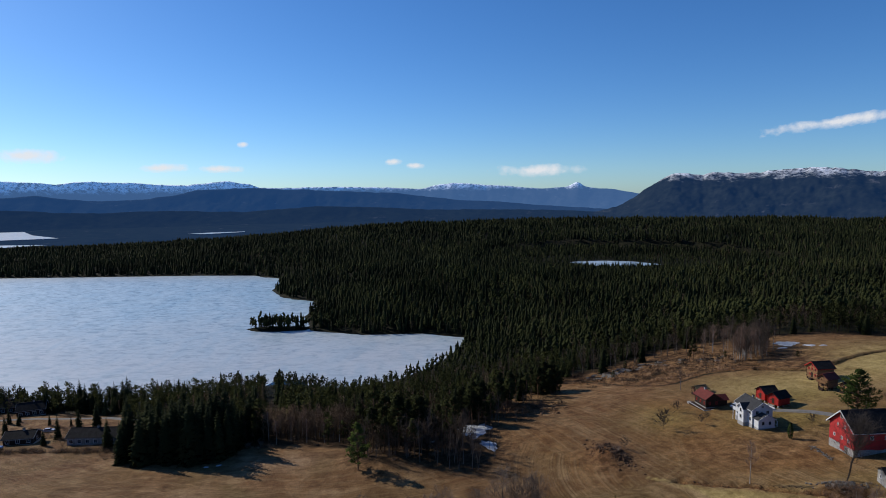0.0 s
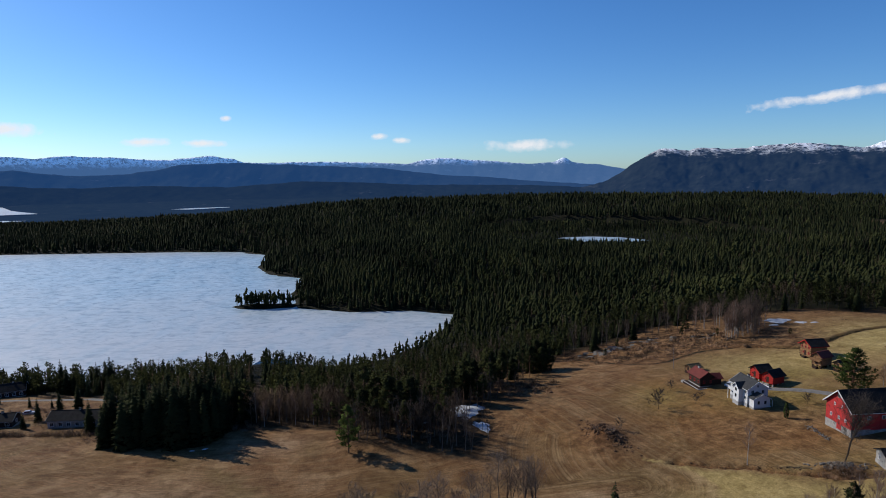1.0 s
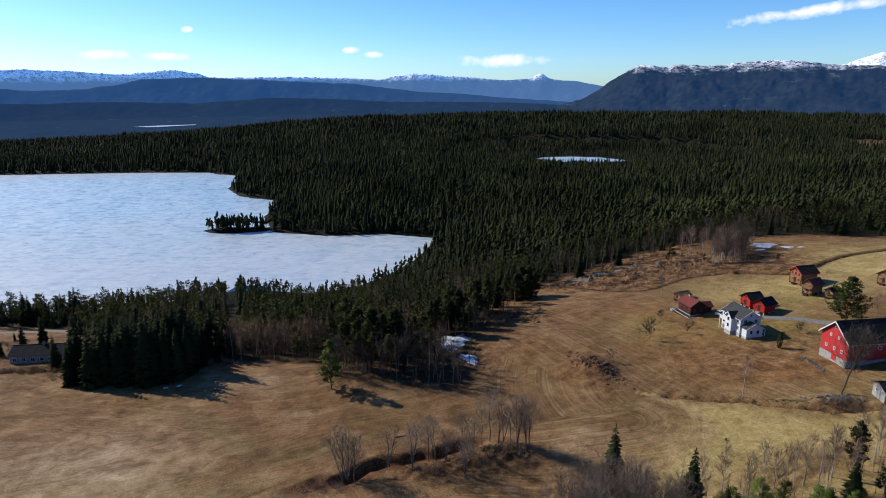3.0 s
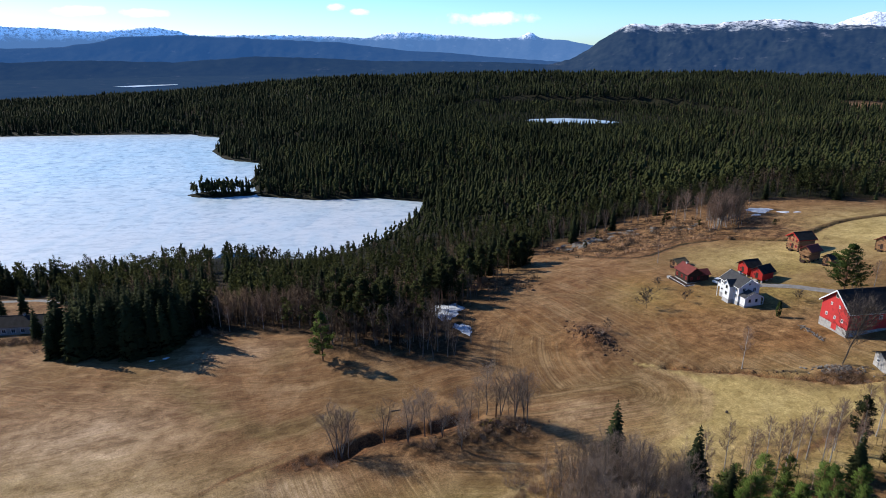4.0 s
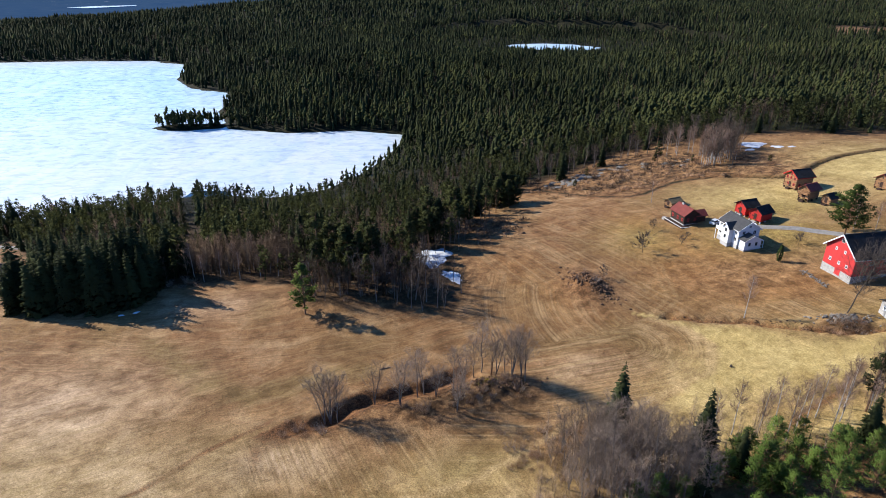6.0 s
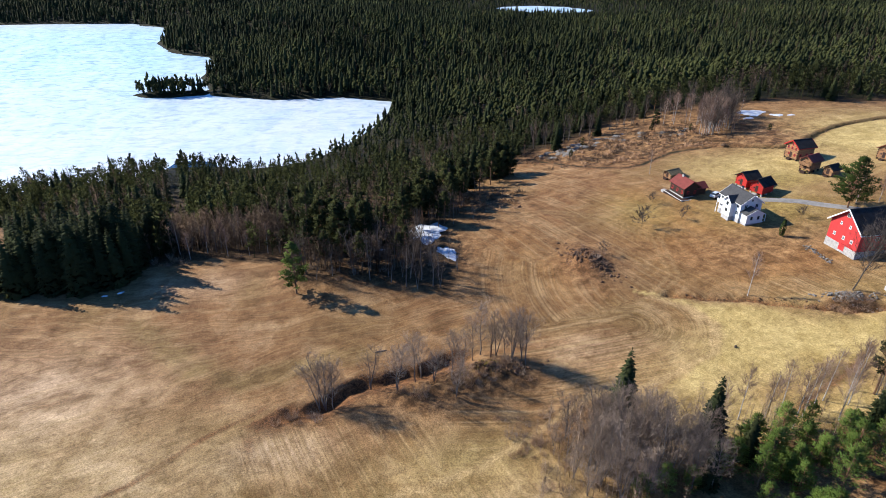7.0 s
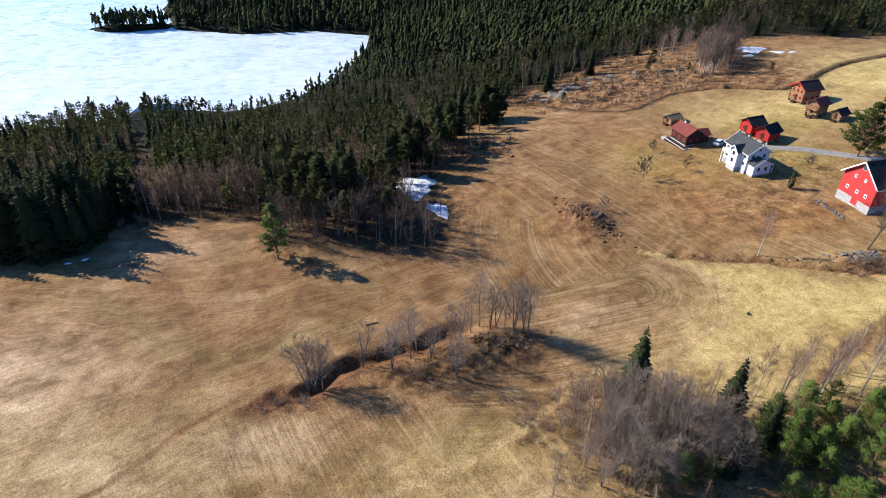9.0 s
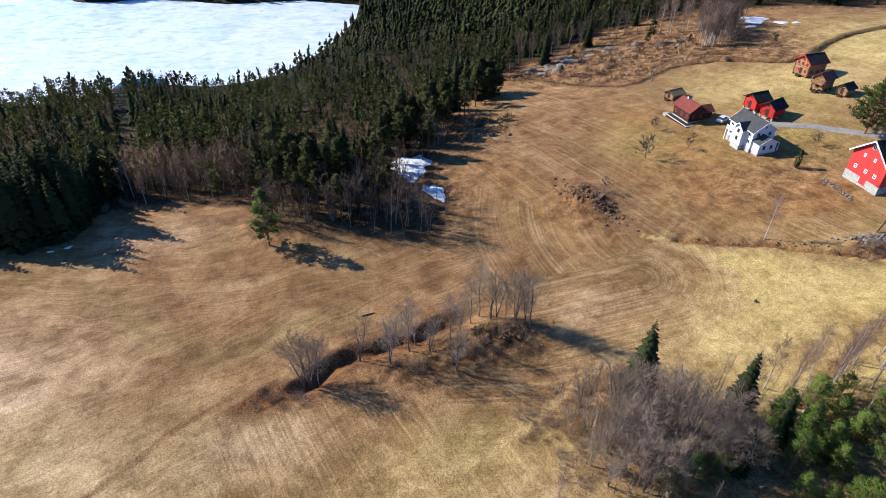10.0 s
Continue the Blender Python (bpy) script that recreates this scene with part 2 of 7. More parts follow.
def cloud_material():
    m, nt, b = nodes_of("cloud")
    g = stretched(nt, where(nt, "Generated"), (1, 1, 1))
    sep = nt.nodes.new("ShaderNodeSeparateXYZ")
    nt.links.new(g, sep.inputs[0])
    dx = maths(nt, "MULTIPLY", maths(nt, "SUBTRACT", sep.outputs[0], 0.5), 2.0)
    dz = maths(nt, "MULTIPLY", maths(nt, "SUBTRACT", sep.outputs[2], 0.42), 2.0)
    r = maths(nt, "SQRT", maths(nt, "ADD", maths(nt, "MULTIPLY", dx, dx), maths(nt, "MULTIPLY", dz, dz)))
    puff = noise_of(nt, where(nt), 0.010, 6.0, 0.58)
    dens = maths(nt, "ADD", maths(nt, "SUBTRACT", 0.82, r), maths(nt, "MULTIPLY", maths(nt, "SUBTRACT", puff, 0.5), 1.6))
    mr = nt.nodes.new("ShaderNodeMapRange")
    mr.inputs[1].default_value, mr.inputs[2].default_value, mr.inputs[4].default_value = 0.05, 0.75, 0.9
    nt.links.new(dens, mr.inputs[0])
    # the clouds' sunlit white is emission, not light falling on them
    em = add(nt, "ShaderNodeEmission", Strength=0.95)
    em.inputs["Color"].default_value = (0.95, 0.96, 1.0, 1)
    tr = nt.nodes.new("ShaderNodeBsdfTransparent")
    ms = nt.nodes.new("ShaderNodeMixShader")
    nt.links.new(mr.outputs[0], ms.inputs[0])
    nt.links.new(tr.outputs[0], ms.inputs[1])
    nt.links.new(em.outputs[0], ms.inputs[2])
    nt.links.new(ms.outputs[0], nt.nodes["Material Output"].inputs["Surface"])
    return m


GROUND, ICE, CLOUD = ground_material(), ice_material(), cloud_material()
# one spruce, two copies: shade painted darker far off, lifted lighter nearby
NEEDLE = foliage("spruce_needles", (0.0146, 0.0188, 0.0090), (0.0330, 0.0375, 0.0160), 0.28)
LITSPRUCE = foliage("lit_spruce_needles", (0.0200, 0.0255, 0.0118), (0.049, 0.056, 0.0220), 0.32)
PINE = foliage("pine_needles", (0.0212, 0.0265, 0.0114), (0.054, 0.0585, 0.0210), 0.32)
YOUNG = foliage("young_pine_needles", (0.076, 0.118, 0.027), (0.175, 0.245, 0.060), 0.55)
LEAF = foliage("juniper_needles", (0.020, 0.030, 0.010), (0.055, 0.075, 0.022))
TWIG = foliage("bare_twigs", (0.120, 0.086, 0.063), (0.290, 0.215, 0.160), 0.1)
DARKTWIG = foliage("wood_twigs", (0.048, 0.034, 0.025), (0.135, 0.098, 0.072), 0.1)
GREYBARK = surface("grey_bark", (0.055, 0.044, 0.035), (0.175, 0.145, 0.118), 1.5, 0.95, 0.5, 6.0, (1, 1, 0.3))
REDTWIG = foliage("birch_twigs", (0.135, 0.083, 0.058), (0.285, 0.190, 0.138), 0.12)
BARK = surface("bark", (0.030, 0.023, 0.018), (0.090, 0.070, 0.055), 1.5, 0.95, 0.5, 6.0, (1, 1, 0.3))
PINEBARK = surface("pine_bark", (0.06, 0.035, 0.02), (0.20, 0.105, 0.055), 1.2, 0.95, 0.5, 6.0, (1, 1, 0.4))
BIRCHBARK = surface("birch_bark", (0.12, 0.105, 0.09), (0.47, 0.435, 0.395), 2.0, 0.8, 0.3, 4.0, (1, 1, 1.5))
BRUSH = foliage("dead_brush", (0.14, 0.080, 0.048), (0.36, 0.235, 0.150), 0.3)
EARTHSTONE = surface("earthy_stone", (0.026, 0.014, 0.008), (0.165, 0.088, 0.044), 1.2, 0.95, 0.5, 5.0, vary=0.35)
STONE = surface("stone", (0.05, 0.044, 0.037), (0.20, 0.18, 0.155), 1.2, 0.9, 0.5, 5.0, vary=0.35)
SNOW = surface("old_snow", (0.16, 0.18, 0.21), (0.50, 0.515, 0.545), 0.6, 0.6, 0.3, 6.0)
GRAVEL = surface("gravel", (0.10, 0.093, 0.084), (0.19, 0.178, 0.166), 0.8, 0.95, 0.4, 12.0)
WHITE = surface("white_boards", (0.47, 0.475, 0.48), (0.585, 0.585, 0.58), 0.7, 0.6, 0.15, 9.0, (1, 1, 6))
RED = surface("red_boards", (0.25, 0.010, 0.007), (0.35, 0.018, 0.012), 0.6, 0.7, 0.2, 9.0, (4, 4, 0.5))
BARNRED = surface("barn_red_boards", (0.30, 0.018, 0.018), (0.40, 0.030, 0.028), 0.5, 0.7, 0.2, 9.0, (4, 4, 0.4))
BROWN = surface("brown_logs", (0.013, 0.0065, 0.0045), (0.040, 0.019, 0.012), 0.8, 0.8, 0.4, 6.0, (0.5, 0.5, 4))
LOG = surface("old_logs", (0.050, 0.022, 0.011), (0.34, 0.180, 0.080), 0.8, 0.8, 0.5, 5.0, (0.5, 0.5, 4))
GREYWOOD = surface("grey_boards", (0.14, 0.13, 0.12), (0.36, 0.34, 0.31), 0.8, 0.85, 0.3, 6.0, (3, 3, 0.4))
SLATE = surface("dark_roof", (0.008, 0.008, 0.008), (0.026, 0.025, 0.025), 0.8, 0.95, 0.3, 8.0, gloss=0.08)
GREYROOF = surface("grey_roof_tiles", (0.026, 0.026, 0.027), (0.056, 0.055, 0.056), 0.8, 0.9, 0.3, 8.0, gloss=0.12)
REDROOF = surface("red_roof_tiles", (0.085, 0.016, 0.012), (0.15, 0.031, 0.023), 0.8, 0.85, 0.4, 8.0)
TURF = surface("turf_roof", (0.05, 0.04, 0.02), (0.15, 0.11, 0.055), 1.0, 0.95, 0.5, 6.0)
MASONRY = surface("whitewashed_stone", (0.17, 0.16, 0.148), (0.34, 0.325, 0.305), 1.2, 0.9, 0.5, 4.0)
CONCRETE = surface("concrete", (0.20, 0.195, 0.19), (0.36, 0.35, 0.34), 0.8, 0.9, 0.3, 6.0)
PANE, _nt, _b = nodes_of("window_glass")
_b.inputs["Base Color"].default_value = (0.02, 0.025, 0.03, 1)
_b.inputs["Roughness"].default_value = 0.06
# each with its own colour and strength of emitted haze
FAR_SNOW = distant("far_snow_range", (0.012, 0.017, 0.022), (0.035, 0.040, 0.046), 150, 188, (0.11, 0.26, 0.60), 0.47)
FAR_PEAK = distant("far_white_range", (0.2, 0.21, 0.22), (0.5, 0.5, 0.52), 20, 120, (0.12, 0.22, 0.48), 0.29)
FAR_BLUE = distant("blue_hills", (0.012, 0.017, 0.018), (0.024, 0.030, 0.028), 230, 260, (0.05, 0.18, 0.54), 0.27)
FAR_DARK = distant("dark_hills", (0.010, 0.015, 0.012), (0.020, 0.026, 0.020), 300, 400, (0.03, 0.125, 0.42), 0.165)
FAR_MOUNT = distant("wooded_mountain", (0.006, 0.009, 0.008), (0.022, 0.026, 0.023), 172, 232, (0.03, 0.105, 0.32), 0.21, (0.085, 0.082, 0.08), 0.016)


# ---- the lie of the land ----
def smooth(a, b, v):
    t = np.clip((np.asarray(v, float) - a) / (b - a), 0, 1)
    return t * t * (3 - 2 * t)


def bell(x, y, cx, cy, rx, ry):
    return np.exp(-((x - cx) / rx) ** 2 - ((y - cy) / ry) ** 2)


def line_distance(x, y, points):
    best = np.full(np.shape(x), 1e9)
    for (ax, ay), (bx, by) in zip(points, points[1:]):
        dx, dy = bx - ax, by - ay
        t = np.clip(((x - ax) * dx + (y - ay) * dy) / (dx * dx + dy * dy), 0, 1)
        best = np.minimum(best, np.hypot(x - ax - t * dx, y - ay - t * dy))
    return best


def south_of(x, y, points):
    """Metres from a line that runs west to east, positive on its south side."""
    best, side = np.full(np.shape(x), 1e9), np.zeros(np.shape(x))
    for (ax, ay), (bx, by) in zip(points, points[1:]):
        dx, dy = bx - ax, by - ay
        t = np.clip(((x - ax) * dx + (y - ay) * dy) / (dx * dx + dy * dy), 0, 1)
        d = np.hypot(x - ax - t * dx, y - ay - t * dy)
        cross = (y - ay) * dx - (x - ax) * dy
        side = np.where(d < best, np.where(cross > 0, -1.0, 1.0), side)
        best = np.minimum(best, d)
    return best * side


def inside(x, y, points):
    odd = np.zeros(np.shape(x), bool)
    for (ax, ay), (bx, by) in zip(points, points[1:] + points[:1]):
        if ay != by:
            odd ^= ((ay > y) != (by > y)) & (x < (bx - ax) * (y - ay) / (by - ay) + ax)
    return odd


def area_distance(x, y, points):
    """Metres to the border of an area, negative inside it."""
    d = line_distance(x, y, points + points[:1])
    return np.where(inside(x, y, points), -d, d)


def ripple(x, y, size, seed=0.0):
    """A soft irregular wave between -1 and 1, size metres long."""
    k = 2 * math.pi / size
    return (np.sin(k * (x * 0.8 + y * 0.6) + seed) + np.sin(k * 1.7 * (x * -0.5 + y * 0.86) + 1.3 * seed + 1.1 * np.sin(k * 0.6 * x))
            + 0.6 * np.sin(k * 2.9 * (x * 0.95 - y * 0.3) + 2.1 * seed) + 0.4 * np.sin(k * 4.3 * (x * 0.2 + y * 0.98) + 0.7 * seed)) / 3.0


LAKE = [(-1500, 880), (-900, 866), (-617, 859), (-499, 859), (-343, 863), (-260, 850), (-205, 806), (-198, 760), (-197, 707), (-171, 655),
        (-132, 628), (-121, 590), (-124, 545), (-112, 512), (-106, 488), (-63, 471), (-16, 472), (17, 456), (13, 430), (2, 398),
        (-12, 370), (-30, 346), (-45, 338), (-60, 336), (-80, 342), (-97, 343), (-112, 332), (-160, 318), (-250, 312), (-400, 325), (-700, 360), (-1500, 420)]
ISLE = [(-160, 496), (-150, 487), (-132, 486), (-112, 490), (-108, 500), (-122, 504), (-148, 505)]
POND = [(163, 816), (178, 830), (214, 838), (252, 822), (278, 784), (270, 772), (232, 764), (192, 778), (170, 796)]
FARLAKE = [(-2300, 2500), (-2050, 2560), (-1780, 2640), (-1560, 2360), (-1330, 2150), (-1480, 2060), (-1420, 1830), (-1160, 1820), (-1230, 1730),
           (-1700, 1700), (-2600, 2100)]
FARPOND = [(-960, 2330), (-900, 2400), (-780, 2450), (-770, 2420), (-880, 2300)]
OPEN = [(-420, -400), (-300, 60), (-230, 206), (-155, 209), (-135, 212), (-121, 211), (-109, 203), (-99, 195), (-88, 189), (-80, 192), (-73, 199), (-54, 198), (-39, 194), (-31, 193), (-27, 176), (-14, 176), (0, 171),
        (13, 165), (17, 185), (17, 203), (16, 216), (21, 232), (27, 247), (38, 258), (56, 274), (66, 280), (81, 285), (104, 301), (130, 304), (143, 301), (165, 291),
        (205, 280), (300, 290), (420, 250), (500, 60), (500, -400)]
YARD = [(-240, 204), (-155, 206), (-121, 208), (-112, 214), (-113, 232), (-128, 246), (-138, 260), (-146, 271), (-165, 275), (-200, 280), (-260, 284)]
GULLY = [(-26.4, 129.6), (-23.6, 131.2), (-21.6, 130.9), (-19.0, 131.9), (-17.0, 133.6), (-15.0, 135.2), (-12.6, 136.7), (-10.2, 137.8), (-7.4, 137.7), (-4.6, 138.1), (-2.4, 139.3),
         (0.6, 139.2), (2.6, 140.3), (5.0, 141.6), (8.0, 142.8), (11.5, 142.4)]
BROOK = [(59, 153), (62, 151.5), (66, 149.3), (75, 146.5), (80, 142.5), (84, 139.5), (90, 136.5), (99, 135)]
DITCH = [(52, 276), (60, 266), (67.4, 254.3), (72.5, 246), (78.5, 239.9), (84, 236.3), (90, 236.3), (97, 240.6), (104, 243.5), (112, 243.5),
         (120, 241.5), (128, 236.5), (137, 230.6), (146, 232.3), (152, 236), (159, 240.6), (172, 246), (190, 249.5), (240, 252)]
CREEK = [(78, 256), (84, 251.5), (89, 247), (95, 247.5), (101, 248), (108, 252), (118, 250.5), (127, 246)]
CLEARING = [(560, 752), (610, 745), (690, 770), (700, 835), (630, 842), (575, 815)]
TRACK = [(30, 205), (46, 205), (60, 195), (68, 178), (64, 160), (52, 150), (30, 145), (10, 150)]
PATHWAY = [(55, 153), (60.5, 147), (63, 140), (58, 131), (44, 125), (30, 124), (20, 118), (8, 111), (-10, 106)]
LOW = -27.0
# The farm's slope as a smooth surface over tens of metres east and north of (0, 170).
SLOPE = (27.84, 5.31, -1.68, 2.39, 5.79, 2.88, 0.4, -6.11)


def farm_height(x, y):
    u, v = np.clip(x, -115, 190) / 100.0, (np.clip(y, 88, 285) - 170) / 100.0
    terms = (1 + 0 * u, u, v, u * u, u * v, v * v, u ** 3, u * u * v)
    return sum(k * t for k, t in zip(SLOPE, terms))


def height(x, y):
    x, y = np.asarray(x, float), np.asarray(y, float)
    wild = (13 + 33 * bell(x, y, 150, 1260, 620, 300) + 22 * bell(x, y, 900, 1150, 500, 420) + 13 * bell(x, y, -20, 640, 110, 120)
            + 20 * bell(x, y, 420, 430, 300, 260) + 10 * bell(x, y, 480, 900, 220, 260) + 3.5 * ripple(x, y, 310, 0.6) + 1.6 * ripple(x, y, 120, 2.0))
    wild = wild - 13 * smooth(-120, -650, x) * smooth(850, 950, y)
    near = smooth(430, 290, y) * smooth(330, 215, x) * smooth(-330, -150, x)
    h = wild * (1 - near) + farm_height(x, y) * near
    out = smooth(1380, 1900, np.hypot(x * 0.75, y)) * smooth(-200, 300, y + 0 * x)
    h = h * (1 - out) + (LOW + 2 * ripple(x, y, 500, 1.0)) * out
    h = h + 0.2 * ripple(x, y, 34, 0.2) * smooth(900, 300, y)
    # knolls, gully, brook, ditch and rock mound
    h = h + 3.2 * bell(x, y, 96, 252, 22, 15) + 2.3 * bell(x, y, 46.6, 171, 4.2, 7) + 1.1 * bell(x, y, 4, 130, 14, 5) + 2.0 * bell(x, y, 15, 134, 7, 5)
    h = h + 0.7 * ripple(x, y, 3.4, 2.0) * bell(x, y, 46.6, 171, 4.0, 7) + 2.4 * bell(x, y, -16, 180, 14, 9) + 1.6 * bell(x, y, 30, 222, 8, 14) + 1.2 * bell(x, y, 90, 140, 7, 3.5)
    wob = 0.5 * ripple(x, y, 9, 3.0)
    s = south_of(x, y, GULLY) + 0.8 * wob
    h = h - (1.9 + 0.3 * ripple(x, y, 11, 2.0)) * smooth(-0.3, 1.2, s) * (0.72 * smooth(4.4, 2.0, s) + 0.28 * smooth(9.0, 3.4, s)) * (0.35 * smooth(-26.5, -24.5, x) + 0.65 * smooth(-22.5, -18, x)) * smooth(13, 9.5, x)
    h = h - 1.0 * smooth(1.5, 0.1, line_distance(x, y, BROOK) + wob) - (2.0 - 1.0 * smooth(125, 140, x)) * smooth(1.8, 0.3, line_distance(x, y, DITCH) + wob) - 1.7 * smooth(1.6, 0.3, line_distance(x, y, CREEK) + wob)
    h = h + 2.1 * (np.abs(ripple(x, y, 17.0, 1.5)) - 0.3) * bell(x, y, 100, 264, 36, 14) + 0.85 * ripple(x, y, 5.5, 4.0) * (1.4 * bell(x, y, 96, 260, 38, 16) + bell(x, y, 8, 131, 14, 5) + bell(x, y, 29, 222, 10, 16))
    # a steep ledge on the heath
    h = h + 3.0 * bell(x, y, 112, 271, 9, 5.5) * smooth(265.2, 267.6, y + 0.6 * ripple(x, y, 8, 1.0)) + 1.6 * bell(x, y, 82, 282, 10, 5) * smooth(277.5, 279.5, y + 0.8 * ripple(x, y, 8, 2.0))
    # shores
    d = area_distance(x, y, LAKE)
    d = np.where(d < 0, -np.minimum(-d, np.maximum(area_distance(x, y, ISLE), -8)), d)
    cap = 0.7 + 0.19 * np.maximum(d, 0)
    k = np.clip(0.5 + 0.5 * (cap - h) / 4.0, 0, 1)
    bank = np.maximum(cap * (1 - k) + h * k - 4.0 * k * (1 - k), np.minimum(h, 0.6 * smooth(0, 3, d) + 0.1))
    h = np.where(d > 0, bank, -2.5 * smooth(0, 6, -d) + 0.5 * smooth(2, 0, -d))
    p = area_distance(x, y, POND)
    h = np.where(p < 150, np.minimum(h, 15.5 + 0.03 * np.maximum(p, 0)) * smooth(0, 25, p) + (16.4 - 1.8 * smooth(0, -6, p)) * (1 - smooth(0, 25, p)), h)
    for lake in (FARLAKE, FARPOND):
        p = area_distance(x, y, lake)
        h = np.where(p < 90, h * smooth(10, 90, p) + (LOW + 1.2 - 4 * smooth(10, -20, p)) * (1 - smooth(10, 90, p)), h)
    return h


def woods(x, y):
    """Where trees stand: 1 in the woods, 0 on open land, ice and yards."""
    x, y = np.asarray(x, float), np.asarray(y, float)
    lake = area_distance(x, y, LAKE)
    isle = area_distance(x, y, ISLE)
    dry = np.where(lake > 1.5, 1.0, 0.0)
    dry = np.where(isle < -1.5, 1.0, dry)
    away = (area_distance(x, y, OPEN) > 1) & (area_distance(x, y, YARD) > 1) & (area_distance(x, y, POND) > 2) & (area_distance(x, y, CLEARING) > 0) & (area_distance(x, y, FARLAKE) > 5)
    return dry * away


# ---- mesh tools ----
def leaf_normals(me, verts, tris, outward):
    """Turns loose sprays outwards and shades them softly, as the crown that they form."""
    v, t, n = np.asarray(verts, float), np.asarray(tris), np.asarray(outward, float)
    face = np.cross(v[t[:, 1]] - v[t[:, 0]], v[t[:, 2]] - v[t[:, 0]])
    flip = (face * n[t].mean(1)).sum(-1) < 0
    t = np.where(flip[:, None], t[:, ::-1], t)
    me.loops.foreach_set("vertex_index", t.astype(np.int32).ravel())
    me.update()
    me.normals_split_custom_set_from_vertices(n.tolist())


def mesh_object(name, verts, faces, material, parent=None, label="", tone=None, rounded=False):
    me = bpy.data.meshes.new(name)
    me.from_pydata([tuple(v) for v in verts], [], [tuple(f) for f in faces])
    for mat in material if isinstance(material, (list, tuple)) else (material,):
        me.materials.append(mat)
    if tone is not None:
        me.attributes.new("tone", "FLOAT", "POINT").data.foreach_set("value", np.asarray(tone, np.float32))
    if rounded:
        me.polygons.foreach_set("use_smooth", [True] * len(me.polygons))
    ob = new(name, me)
    if parent is not None:
        ob.parent = parent
    return tagged(ob, label)


def triangles_object(name, verts, tris, material, slots=None, tone=None, outward=None):
    """Many triangles at once, from arrays."""
    me = bpy.data.meshes.new(name)
    verts, tris = np.asarray(verts, np.float32), np.asarray(tris, np.int32)
    me.vertices.add(len(verts))
    me.vertices.foreach_set("co", verts.ravel())
    me.loops.add(tris.size)
    me.loops.foreach_set("vertex_index", tris.ravel())
    me.polygons.add(len(tris))
    me.polygons.foreach_set("loop_start", np.arange(0, tris.size, 3, dtype=np.int32))
    for mat in material if isinstance(material, (list, tuple)) else (material,):
        me.materials.append(mat)
    if slots is not None:
        me.polygons.foreach_set("material_index", np.asarray(slots, np.int32))
    if tone is not None:
        me.attributes.new("tone", "FLOAT", "POINT").data.foreach_set("value", np.asarray(tone, np.float32))
    me.update(calc_edges=True)
    if outward is not None:
        me.polygons.foreach_set("use_smooth", [True] * len(me.polygons))
        leaf_normals(me, verts, tris, outward)
    return new(name, me)


def sheet(name, outline, z, material, label, step=0.0):
    """A flat area from its outline, filled."""
    bm = bmesh.new()
    vs = [bm.verts.new((px, py, z)) for px, py in outline]
    f = bm.faces.new(vs)
    if f.normal.z < 0:
        f.normal_flip()
    bmesh.ops.triangulate(bm, faces=bm.faces[:])
    me = bpy.data.meshes.new(name)
    bm.normal_update()
    for face in bm.faces:
        if face.normal.z < 0:
            face.normal_flip()
    bm.to_mesh(me)
    bm.free()
    me.materials.append(material)
    return tagged(new(name, me), label, kind="structure")


def graded(lo, fine_lo, fine_hi, hi, step, grow):
    mid = list(np.arange(fine_lo, fine_hi + 0.01, step))
    up, s = [mid[-1]], step
    while up[-1] < hi:
        s *= grow
        up.append(up[-1] + s)
    down, s = [mid[0]], step
    while down[-1] > lo:
        s *= grow
        down.append(down[-1] - s)
    return np.array(down[:0:-1] + mid + up[1:])


